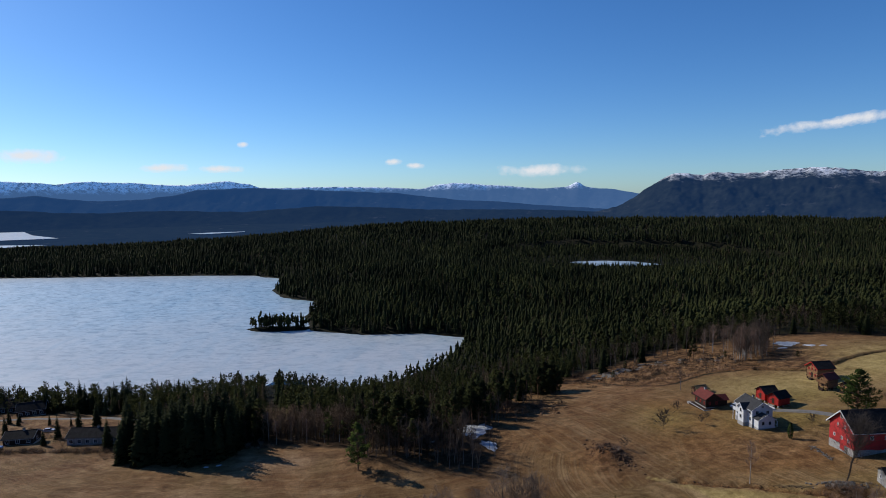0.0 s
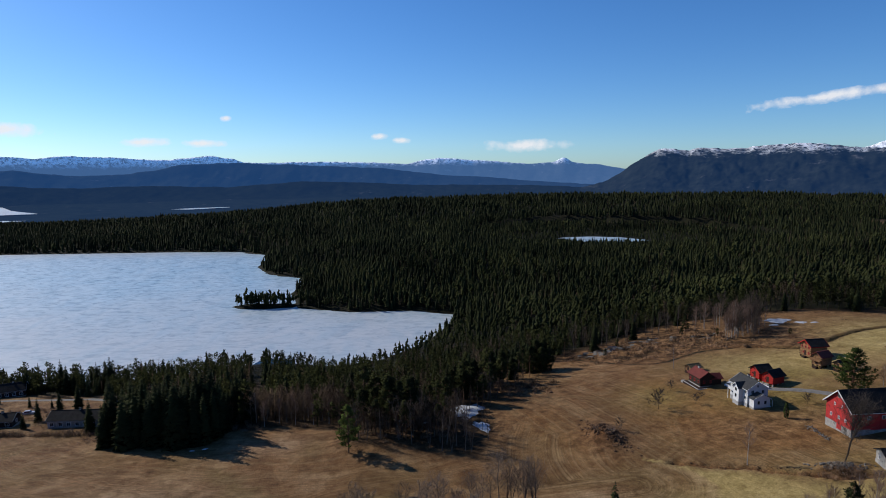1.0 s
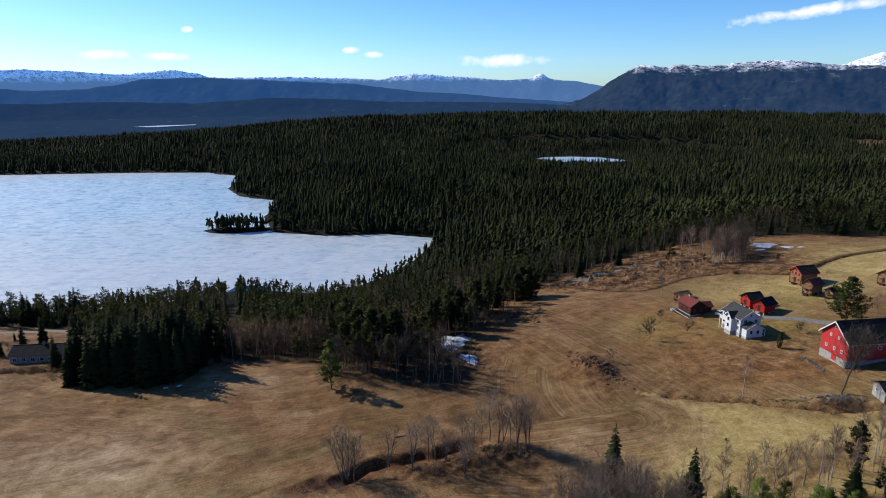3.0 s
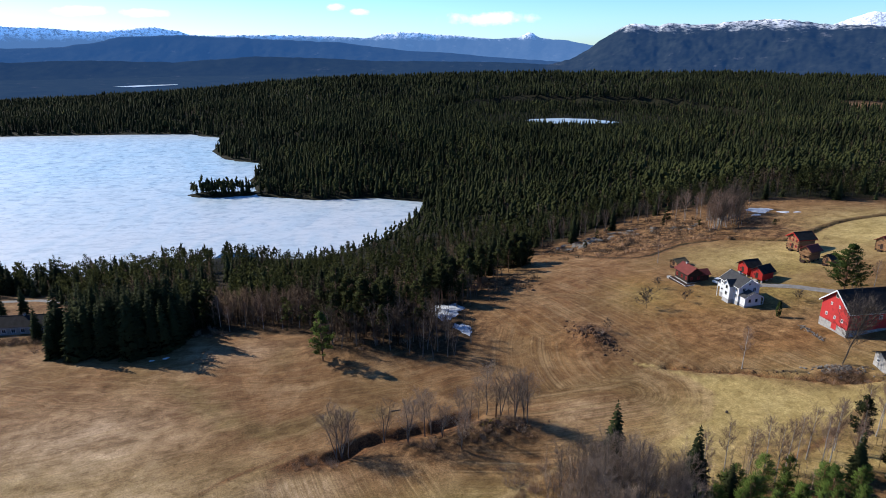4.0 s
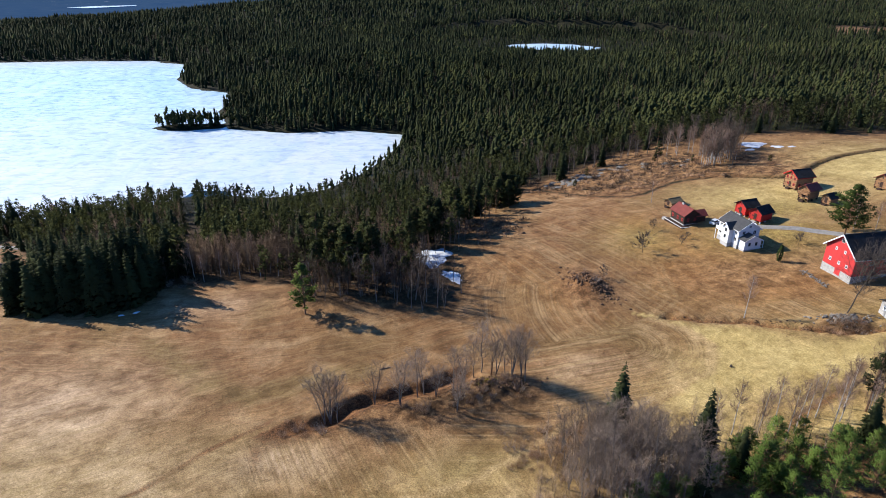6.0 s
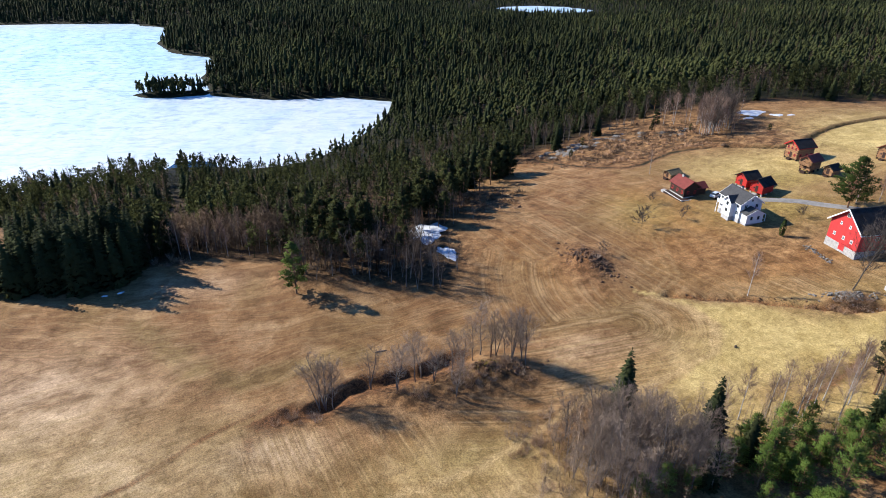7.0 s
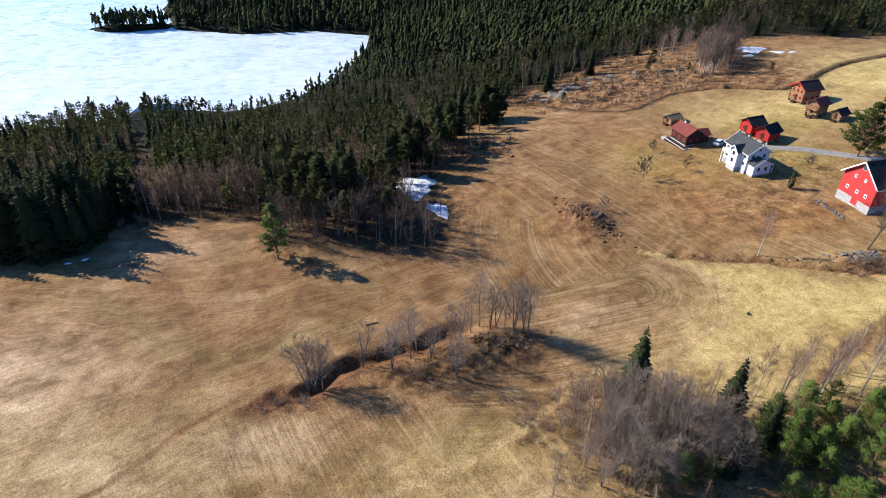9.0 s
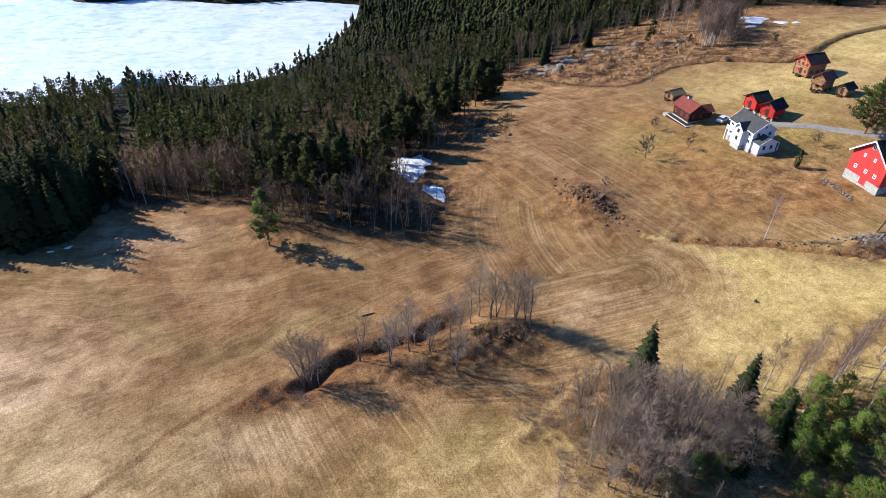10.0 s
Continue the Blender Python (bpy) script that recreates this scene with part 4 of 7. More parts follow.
def bare_tree(seed, name, label, h, bark, twig, stems=1, spread=0.22, limbs=26, twigs=34, lean=0.03, group="bare trees", first=0.28, rise=(0.75, 1.9), bold=1.0):
    rng = random.Random(seed)
    tree = tagged(new(name), label, "tree", group)
    t, s = Soup(), Soup()
    for stem in range(stems):
        a0 = rng.uniform(0, 6.28)
        tilt = lean + (0.12 if stems > 1 else 0) * rng.uniform(0.5, 1.4)
        hh = h * rng.uniform(0.8, 1.0) if stem else h
        pts = [Vector((math.cos(a0) * tilt * z * (1 + 0.3 * z / hh) + (0.004 if bark is BIRCHBARK else 0.014) * hh * math.sin(z), math.sin(a0) * tilt * z * (1 + 0.3 * z / hh), z)) for z in np.linspace(-0.3, hh, 7)]
        t.tube(pts, [hh * (0.0095 if bark is BIRCHBARK else 0.011) * (1 - 0.88 * k / 6) + 0.012 for k in range(7)], 5)
        for k in range(limbs):
            u = first + (0.97 - first) * (k + rng.random()) / limbs
            at = u * 6
            i = min(5, int(at))
            p = pts[i].lerp(pts[i + 1], at - i)
            a = rng.uniform(0, 6.28)
            long = hh * spread * (1.05 * math.sin(math.pi * (0.30 + 0.62 * (u - first) / (0.97 - first))) + 0.08) * rng.uniform(0.65, 1.25)
            way = Vector((math.cos(a), math.sin(a), rng.uniform(*rise))).normalized()
            mid = p + way * long * 0.55
            end = p + way * long + Vector((0, 0, 0.12 * long))
            s.tube([p, mid, end], [0.012 + 0.002 * hh * (1 - u), 0.012, 0.005], 3)
            for _ in range(max(3, twigs // 5)):
                q = p.lerp(end, rng.uniform(0.15, 0.95))
                bw = (way * 0.7 + Vector((rng.gauss(0, 0.45), rng.gauss(0, 0.45), rng.gauss(0.6, 0.4)))).normalized()
                bl = long * rng.uniform(0.3, 0.65)
                s.blade(q, bw, bl, 0.022 * bold, rng)
                for _ in range(7):
                    tw = (bw + Vector((rng.gauss(0, 0.7), rng.gauss(0, 0.7), rng.gauss(0.15, 0.55)))).normalized()
                    s.blade(q + bw * bl * rng.uniform(0.1, 0.95), tw, bl * rng.uniform(0.3, 0.7), (0.010 + 0.011 * rng.random()) * bold, rng)
    t.part("trunk", bark, tree)
    tagged(s.part("branchwork", twig, tree, rng), kind="stuff")
    return tree


def young_pine(seed, h, r):
    rng = random.Random(seed)
    tree = tagged(new("pine_tree"), "bushy bright green young pine tree", "tree", "young pine trees")
    t, s = Soup(), Soup()
    t.tube([(0, 0, -0.3), (0, 0, h * 0.95)], [0.11, 0.02], 5)
    for k in range(64):
        u = 0.08 + 0.9 * (k + rng.random()) / 64
        reach = r * (1 - u) ** 0.6 * rng.uniform(0.6, 1.1) + 0.2
        a = rng.uniform(0, 6.28)
        base = Vector((0, 0, h * u))
        tip = base + Vector((math.cos(a) * reach, math.sin(a) * reach, 0.35 * reach))
        t.tube([base, tip], [0.03, 0.01], 3)
        for _ in range(30):
            p = base.lerp(tip, rng.uniform(0.35, 1.05)) + Vector((rng.gauss(0, 0.18), rng.gauss(0, 0.18), rng.gauss(0, 0.12)))
            s.blade(p, (tip - base).normalized() + Vector((rng.gauss(0, 0.7), rng.gauss(0, 0.7), abs(rng.gauss(0.5, 0.6)))), rng.uniform(0.3, 0.55), rng.uniform(0.06, 0.16), rng)
    t.part("trunk", PINEBARK, tree)
    s.part("crown", YOUNG, tree, rng)
    return tree


def bush(seed, name, label, r, h, twig, n=120, group="bushes"):
    rng = random.Random(seed)
    ob_s = bush_soup(rng, r, h, n)
    ob = mesh_object(name, ob_s.v, ob_s.f, twig, None, label, [rng.uniform(0, 0.4) for _ in ob_s.v])
    return tagged(ob, label, "bush", group)


def bush_soup(rng, r, h, n, thick=1.0):
    ob_s = Soup()
    for _ in range(n):
        a, q = rng.uniform(0, 6.28), r * 0.75 * math.sqrt(rng.random())
        way = Vector((math.cos(a) * rng.uniform(0.1, 0.9), math.sin(a) * rng.uniform(0.1, 0.9), 1)).normalized()
        foot, long = Vector((math.cos(a) * q, math.sin(a) * q, -0.05)), h * rng.uniform(0.4, 1.05)
        ob_s.blade(foot, way, long, 0.028 * thick, rng)
        fork = (way + Vector((rng.gauss(0, 0.5), rng.gauss(0, 0.5), 0.2))).normalized()
        ob_s.blade(foot + way * long * rng.uniform(0.4, 0.8), fork, long * 0.5, 0.02 * thick, rng)
    return ob_s


def tier_soup(rng, h, r, tiers, sides, sprigs=0, low=0.04):
    """A conifer of the deep wood: ragged skirts over one another; gives points, triangles and outward ways."""
    V, F, N = [], [], []
    bend = rng.uniform(-0.25, 0.25)
    for k in range(tiers):
        u0 = low + (1 - low) * k / tiers
        top = min(h, h * (u0 + (1 - low) * rng.uniform(1.5, 2.0) / tiers))
        if k == tiers - 1:
            top = h
        rad = r * (1 - k / tiers) ** 0.72 * rng.uniform(0.82, 1.12)
        n0, turn = len(V), rng.uniform(0, 6.28)
        V.append((bend * top / h, 0, top))
        N.append((0, 0, 1))
        rim = sides * 2
        for j in range(rim):
            a = turn + 2 * math.pi * (j + rng.uniform(-0.3, 0.3)) / rim
            q = rad * (rng.uniform(0.92, 1.3) if j % 2 else rng.uniform(0.45, 0.72))
            V.append((q * math.cos(a), q * math.sin(a), h * u0 - (0.16 * rad if j % 2 else -0.22 * rad) + rng.uniform(-0.12, 0.12) * rad))
            N.append((math.cos(a), math.sin(a), 0.25))
        F += [(n0, n0 + 1 + j, n0 + 1 + (j + 1) % rim) for j in range(rim)]
    for _ in range(sprigs):
        u = low + (1 - low) * (1 - math.sqrt(rng.random()))
        a, q = rng.uniform(0, 6.28), r * (1 - u) ** 0.75
        n0 = len(V)
        x, y, z = 0.6 * q * math.cos(a), 0.6 * q * math.sin(a), h * u
        w = 0.16 * q + 0.10
        V += [(x - w * math.sin(a), y + w * math.cos(a), z), (x + w * math.sin(a), y - w * math.cos(a), z), (x * 2.1, y * 2.1, z - 0.3 * q)]
        N += [(math.cos(a), math.sin(a), 0.3)] * 3
        F.append((n0, n0 + 1, n0 + 2))
    return np.array(V), np.array(F), np.array(N)


def frond_soup(rng, h, r, whorls=12, low=0.03):
    """A spruce of the wood's near part: whorls of drooping fronds round a thin core."""
    V, F, N = (list(q) for q in tier_soup(rng, h * 0.97, r * 0.55, 4, 3, 0, low))
    F = [tuple(f) for f in F]
    for k in range(whorls):
        u = low + (0.95 - low) * k / whorls
        ragged, turn = rng.uniform(0.75, 1.2), rng.uniform(0, 6.28)
        for j in range(7 if u < 0.6 else 5):
            a = turn + 6.28 * j / (7 if u < 0.6 else 5) + rng.uniform(-0.35, 0.35)
            reach = (r * (1 - u) ** 0.66 * rng.uniform(0.6, 1.2) + 0.12) * ragged
            z, w, fall = h * u + rng.uniform(-0.35, 0.35), reach * rng.uniform(0.2, 0.34) + 0.07, reach * rng.uniform(0.15, 0.55)
            c, d, n0 = math.cos(a), math.sin(a), len(V)
            V += [(0.1 * reach * c, 0.1 * reach * d, z + 0.2 * reach), (0.55 * reach * c - w * d, 0.55 * reach * d + w * c, z - 0.35 * fall),
                  (0.6 * reach * c + w * d, 0.6 * reach * d - w * c, z - 0.35 * fall), (reach * c, reach * d, z - fall)]
            N += [(c, d, 0.7), (c - 0.4 * d, d + 0.4 * c, 0.45), (c + 0.4 * d, d - 0.4 * c, 0.45), (c, d, 0.2)]
            F += [(n0, n0 + 1, n0 + 2), (n0 + 1, n0 + 3, n0 + 2)]
    return np.array(V), np.array(F), np.array(N)


def tuft_soup(rng, h, r, clumps=12, tufts=12, low=0.30):
    """A pine of the wood's near part: a bent stem and loose clumps of upturned tufts."""
    s = Soup()
    bx, by = rng.uniform(-0.5, 0.5), rng.uniform(-0.5, 0.5)
    s.tube([(0, 0, 0), (bx, by, h * 0.5), (0.6 * bx, 0.6 * by, h * 0.93)], [h * 0.013, h * 0.009, 0.04], 3)
    V, F, N = list(s.v), list(s.f), [(v[0] * 4, v[1] * 4, 0.1) for v in s.v]
    for k in range(clumps):
        u = low + (0.97 - low) * (k + rng.random()) / clumps
        wide = r * math.sin(math.pi * (0.34 + 0.58 * (u - low) / (1 - low))) * rng.uniform(0.5, 1.15)
        a, off = rng.uniform(0, 6.28), wide * rng.uniform(0.25, 0.7)
        c = Vector((off * math.cos(a) + bx * 0.8, off * math.sin(a) + by * 0.8, h * u))
        for _ in range(tufts):
            way = Vector((rng.gauss(0, 1), rng.gauss(0, 1), rng.gauss(0.25, 0.75))).normalized()
            p = c + Vector((way.x, way.y, way.z * 0.6)) * wide * rng.uniform(0.15, 0.6)
            side = way.cross(Vector((rng.gauss(0, 1), rng.gauss(0, 1), rng.gauss(0, 1)))).normalized() * rng.uniform(0.18, 0.40)
            n0 = len(V)
            V += [tuple(p - side), tuple(p + side), tuple(p + (way + Vector((0, 0, 0.35))) * rng.uniform(0.4, 0.95))]
            N += [tuple(way + Vector((0.4 * c.x / r, 0.4 * c.y / r, 0.25)))] * 3
            F.append((n0, n0 + 1, n0 + 2))
    return np.array(V), np.array(F), np.array(N)


LUMP = {8: ([(1, 0, 0), (-1, 0, 0), (0, 1, 0), (0, -1, 0), (0, 0, 1), (0, 0, -1)],
            [(0, 2, 4), (2, 1, 4), (1, 3, 4), (3, 0, 4), (2, 0, 5), (1, 2, 5), (3, 1, 5), (0, 3, 5)])}
_bm = bmesh.new()
bmesh.ops.create_icosphere(_bm, subdivisions=1, radius=1.0)
_bm.verts.index_update()
LUMP[20] = ([tuple(v.co) for v in _bm.verts], [tuple(v.index for v in f.verts) for f in _bm.faces])
_bm.free()


def lump_soup(rng, h, r, lumps, facets, sprigs=0, low=0.38):
    """A pine of the wood: a stem and ragged clumps of needles."""
    s = Soup()
    s.tube([(0, 0, 0), (0, 0, h * 0.9)], [h * 0.012, 0.04], 3)
    V, F, N = list(s.v), list(s.f), [(v[0] * 4, v[1] * 4, 0.1) for v in s.v]
    pts, tris = LUMP[facets]
    centres = []
    for k in range(lumps):
        u = low + (0.95 - low) * (k + 0.5) / lumps
        wide = r * math.sin(math.pi * (0.30 + 0.62 * (u - low) / (1 - low)))
        a, off = rng.uniform(0, 6.28), wide * (rng.uniform(0.3, 0.62) if k < lumps - 1 else 0.0)
        c = Vector((off * math.cos(a), off * math.sin(a), h * u))
        size = (wide * rng.uniform(0.5, 0.72), wide * rng.uniform(0.5, 0.72), h * (0.95 - low) * rng.uniform(0.55, 0.8) / max(lumps, 2) ** 0.72)
        n0 = len(V)
        for p in pts:
            j = rng.uniform(0.68, 1.32)
            V.append((c.x + p[0] * size[0] * j, c.y + p[1] * size[1] * j, c.z + p[2] * size[2] * j))
            N.append((p[0] + 0.5 * c.x / r, p[1] + 0.5 * c.y / r, p[2] + 0.25))
        F += [(n0 + a, n0 + b, n0 + d) for a, b, d in tris]
        centres.append((c, size))
    for _ in range(sprigs):
        c, size = rng.choice(centres)
        way = Vector((rng.gauss(0, 1), rng.gauss(0, 1), rng.gauss(0.3, 0.8))).normalized()
        p = c + Vector((way.x * size[0], way.y * size[1], way.z * size[2])) * 0.85
        side = way.cross(Vector((rng.gauss(0, 1), rng.gauss(0, 1), rng.gauss(0, 1)))).normalized() * 0.22
        n0 = len(V)
        V += [tuple(p - side), tuple(p + side), tuple(p + (way + Vector((0, 0, 0.4))) * rng.uniform(0.45, 0.85))]
        N += [tuple(way + Vector((0, 0, 0.2)))] * 3
        F.append((n0, n0 + 1, n0 + 2))
    return np.array(V), np.array(F), np.array(N)


def sapling_soup(rng, h):
    s = Soup()
    s.tube([(0, 0, -0.2), (rng.uniform(-0.4, 0.4), rng.uniform(-0.4, 0.4), h)], [h * 0.008 + 0.01, 0.008], 3)
    for _ in range(70):
        u = rng.uniform(0.15, 0.96)
        a = rng.uniform(0, 6.28)
        way = Vector((math.cos(a), math.sin(a), rng.uniform(0.9, 2.4))).normalized()
        long = h * 0.26 * rng.uniform(0.4, 1.1) * (1.2 - 0.7 * u)
        p = Vector((0, 0, h * u))
        s.blade(p, way, long, 0.03, rng)
        for _ in range(3):
            s.blade(p + way * long * rng.uniform(0.3, 0.9), way + Vector((rng.gauss(0, 0.5), rng.gauss(0, 0.5), 0.3)), long * 0.5, 0.018, rng)
    return np.array(s.v), np.array(s.f)


def bare_soup(rng, n, h, r):
    """A leafless tree of the wood: stem, limbs and a haze of twigs."""
    s = Soup()
    s.tube([(0, 0, 0), (rng.uniform(-0.3, 0.3), rng.uniform(-0.3, 0.3), h)], [h * 0.010, 0.02], 3)
    thin = 0.16 if n < 20 else 0.10 if n < 60 else 0.07
    for _ in range(n):
        u = rng.uniform(0.22, 0.97)
        a = rng.uniform(0, 6.28)
        way = Vector((math.cos(a), math.sin(a), rng.uniform(0.6, 1.9))).normalized()
        long = r * rng.uniform(0.7, 1.35) * (1.3 - 0.75 * u)
        p = Vector((0, 0, h * u))
        s.blade(p, way, long, thin, rng)
        if n >= 20:
            for _ in range(2):
                q = way + Vector((rng.gauss(0, 0.5), rng.gauss(0, 0.5), rng.gauss(0.25, 0.4)))
                s.blade(p + way * long * rng.uniform(0.25, 0.85), q, long * rng.uniform(0.35, 0.65), thin * 0.8, rng)
    v = np.array(s.v)
    return v, np.array(s.f)


def grow(name, label, templates, places, material, rng, soft=1.0):
    """One mesh of many small trees. places: x, y, height scale."""
    if not len(places):
        return None
    V, F, T, N, n0 = [], [], [], [], 0
    z = height(places[:, 0], places[:, 1])
    pick = rng.integers(0, len(templates), len(places))
    for k, (tv, tf, *ways) in enumerate(templates):
        sel = np.where(pick == k)[0]
        if not len(sel):
            continue
        a = rng.uniform(0, 2 * np.pi, len(sel))
        sc = places[sel, 2]
        wide = sc * rng.uniform(0.85, 1.2, len(sel))
        x = tv[None, :, 0] * np.cos(a)[:, None] - tv[None, :, 1] * np.sin(a)[:, None]
        y = tv[None, :, 0] * np.sin(a)[:, None] + tv[None, :, 1] * np.cos(a)[:, None]
        P = np.stack([x * wide[:, None] + places[sel, 0, None], y * wide[:, None] + places[sel, 1, None],
                      tv[None, :, 2] * sc[:, None] + z[sel, None] - 0.25], -1)
        V.append(P.reshape(-1, 3))
        mid, dev = tv.mean(0), tv.std(0) + 1e-3
        q = np.stack([soft * x / dev[0], soft * y / dev[1], np.broadcast_to(0.5 * (tv[:, 2] - mid[2]) / dev[2] + 0.2, x.shape)], -1)
        if ways:
            tn = ways[0]
            nx = tn[None, :, 0] * np.cos(a)[:, None] - tn[None, :, 1] * np.sin(a)[:, None]
            ny = tn[None, :, 0] * np.sin(a)[:, None] + tn[None, :, 1] * np.cos(a)[:, None]
            q = np.stack([nx, ny, np.broadcast_to(tn[None, :, 2], nx.shape)], -1)
        N.append((q / (np.linalg.norm(q, axis=-1, keepdims=True) + 1e-6)).reshape(-1, 3))
        F.append((tf[None] + (n0 + np.arange(len(sel)) * len(tv))[:, None, None]).reshape(-1, 3))
        T.append((rng.uniform(0, 0.6, len(sel))[:, None] + rng.uniform(0, 0.2, (len(sel), len(tv)))).ravel())
        n0 += len(sel) * len(tv)
    ob = triangles_object(name, np.concatenate(V), np.concatenate(F), material, None, np.concatenate(T), np.concatenate(N))
    return tagged(ob, label, "forest", kind="stuff")


def scatter(rng, x0, x1, y0, y1, gap):
    gx, gy = np.meshgrid(np.arange(x0, x1, gap), np.arange(y0, y1, gap))
    gx = gx + rng.uniform(-0.5, 0.5, gx.shape) * gap * 0.95
    gy = gy + rng.uniform(-0.5, 0.5, gy.shape) * gap * 0.95
    x, y = gx.ravel(), gy.ravel()
    seen = np.abs(x) < 0.82 * (y + 40) + 40
    x, y = x[seen], y[seen]
    keep = woods(x, y) > 0.5
    return x[keep], y[keep]


def leafless(x, y):
    """Share of leafless trees among the conifers."""
    v = (0.10 + 0.5 * smooth(0.25, 0.8, ripple(x, y, 140, 5.0))) * (1 - 0.55 * smooth(330, 520, y))
    v = v + 0.20 * smooth(350, 300, y) * smooth(-60, 0, x) + 0.22 * smooth(150, 420, x) * smooth(250, 330, y)
    v = np.maximum(v, 1.3 * bell(x, y, -48, 209, 22, 14))
    v = np.maximum(v, 0.75 * bell(x, y, 2, 215, 24, 30))
    v = np.maximum(v, 1.0 * bell(x, y, 140, 296, 18, 14))
    v = np.maximum(v, 0.6 * bell(x, y, 15, 260, 22, 30))
    v = np.maximum(v, 0.6 * bell(x, y, 185, 300, 70, 24))
    v = np.maximum(v, 0.55 * bell(x, y, 60, 288, 30, 14))
    return v


def build_woods():
    rng, pr = np.random.default_rng(7), random.Random(7)
    zones = {"near": (160, 330, 3.5, -330, 420), "mid": (330, 640, 3.9, -560, 640), "far": (640, 1000, 4.8, -900, 1000), "remote": (1000, 1620, 7.4, -1400, 1400)}
    shapes = {"near": ((11, 2.7), (11, 2.6), (38, 9.5, 1.9)), "mid": ((12, 2.2, 5, 4, 0), (11.5, 2.1, 5, 8, 8), (22, 9.5, 1.9)),
              "far": ((12, 2.3, 3, 3, 0), (11, 2.6, 3, 8, 0), (10, 9.5, 2.2)), "remote": ((12.5, 3.0, 2, 3, 0), (11.5, 3.6, 2, 8, 0), (8, 10, 3.0))}
    for zone, (y0, y1, gap, x0, x1) in zones.items():
        like_spruce, like_pine, like_bare = shapes[zone]
        con = [(frond_soup if zone == "near" else tier_soup)(pr, *like_spruce) for _ in range(7)]
        pin = [(tuft_soup if zone == "near" else lump_soup)(pr, *like_pine) for _ in range(7)]
        bar = [bare_soup(pr, *like_bare) for _ in range(5)]
        x, y = scatter(rng, x0, x1, y0, y1, gap)
        if zone == "near":
            rim = area_distance(x, y, OPEN)
            ragged = rim + (4.5 * ripple(x, y, 23, 1.0) + 3.0 * ripple(x, y, 9, 2.0) - 3.0) * smooth(8, 24, x) * smooth(195, 215, y)
            x, y = x[ragged > 1.5], y[ragged > 1.5]
            out = area_distance(x, y, [(-32, 168), (20, 160), (26, 208), (8, 214), (-8, 200), (-32, 190)]) > 0
            x, y = x[out], y[out]
        size = rng.uniform(0.5, 1.18, len(x)) * (1.0 + 0.16 * ripple(x, y, 90, 1.0) + 0.14 * ripple(x, y, 37, 3.0))
        size = size * (1 - 0.45 * smooth(120, 25, area_distance(x, y, POND)))
        gap_line = line_distance(x, y, [(-70, 245), (-86, 300), (-99, 345)])
        size = size * (1 - 0.5 * smooth(4, 2, line_distance(x, y, [(-62, 220), (-70, 245)]))) * np.where(gap_line < 2.6, 0.22, 1.0)
        size = size * (0.95 - 0.32 * bell(x, y, -5, 345, 60, 75)) * (1 - 0.30 * bell(x, y, -56, 315, 36, 46))
        kind = rng.random(len(x))
        lf = leafless(x, y)
        soft = {"near": 1.0, "mid": 0.9, "far": 0.8, "remote": 0.8}[zone]
        spot = np.stack([x, y, size], -1)
        bare = kind < lf
        pines = ~bare & (rng.random(len(x)) < 0.45 * smooth(430, 380, y) * (zone == "mid") + {"near": 0.76, "mid": 0.46, "far": 0.16, "remote": 0.10}[zone] + (0.3 if zone == "near" else 0.16) * ripple(x, y, 200, 3.0))
        rest = ~bare & ~pines
        # near spruces take the brightened needle colour, the rest the darkened one
        grow("woods_spruce", "dense dark spruce wood", con, spot[rest], LITSPRUCE if zone == "near" else NEEDLE, rng, soft)
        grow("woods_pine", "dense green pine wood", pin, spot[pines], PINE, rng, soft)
        grow("woods_leafless", "grey-brown leafless trees among the conifers", bar, spot[bare], DARKTWIG, rng)

    # the leafless belt at the wood's foot
    x = np.concatenate([rng.uniform(-72, -18, 330), rng.uniform(4, 22, 70), rng.uniform(-30, 6, 110)])
    y = np.concatenate([203 + 0.10 * np.abs(x[:330] + 42) + rng.uniform(0, 17, 330), rng.uniform(214, 246, 70), rng.uniform(176, 204, 110)])
    keep = (area_distance(x, y, OPEN) > 0.5) & (np.hypot(x - 10, y - 201) > 9)
    spot = np.stack([x, y, rng.uniform(0.6, 1.0, len(x))], -1)[keep]
    grow("woods_belt", "belt of grey-brown leafless birches and alders at the wood's edge", [bare_soup(pr, 50, 10, 2.0) for _ in range(6)], spot, DARKTWIG, rng)

    # the wooded islet
    x, y = rng.uniform(-160, -108, 420), rng.uniform(486, 505, 420)
    on = area_distance(x, y, ISLE) < -1.5
    spot = np.stack([x[on], y[on], rng.uniform(0.6, 0.95, int(on.sum()))], -1)
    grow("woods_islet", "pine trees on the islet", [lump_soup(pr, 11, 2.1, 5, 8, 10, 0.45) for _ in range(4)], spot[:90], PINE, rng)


build_woods()


# ---- buildings ----
def box(bm, x0, x1, y0, y1, z0, z1):
    v = [bm.verts.new(c) for c in ((x0, y0, z0), (x1, y0, z0), (x1, y1, z0), (x0, y1, z0), (x0, y0, z1), (x1, y0, z1), (x1, y1, z1), (x0, y1, z1))]
    for f in ((0, 3, 2, 1), (4, 5, 6, 7), (0, 1, 5, 4), (1, 2, 6, 5), (2, 3, 7, 6), (3, 0, 4, 7)):
        bm.faces.new([v[i] for i in f])


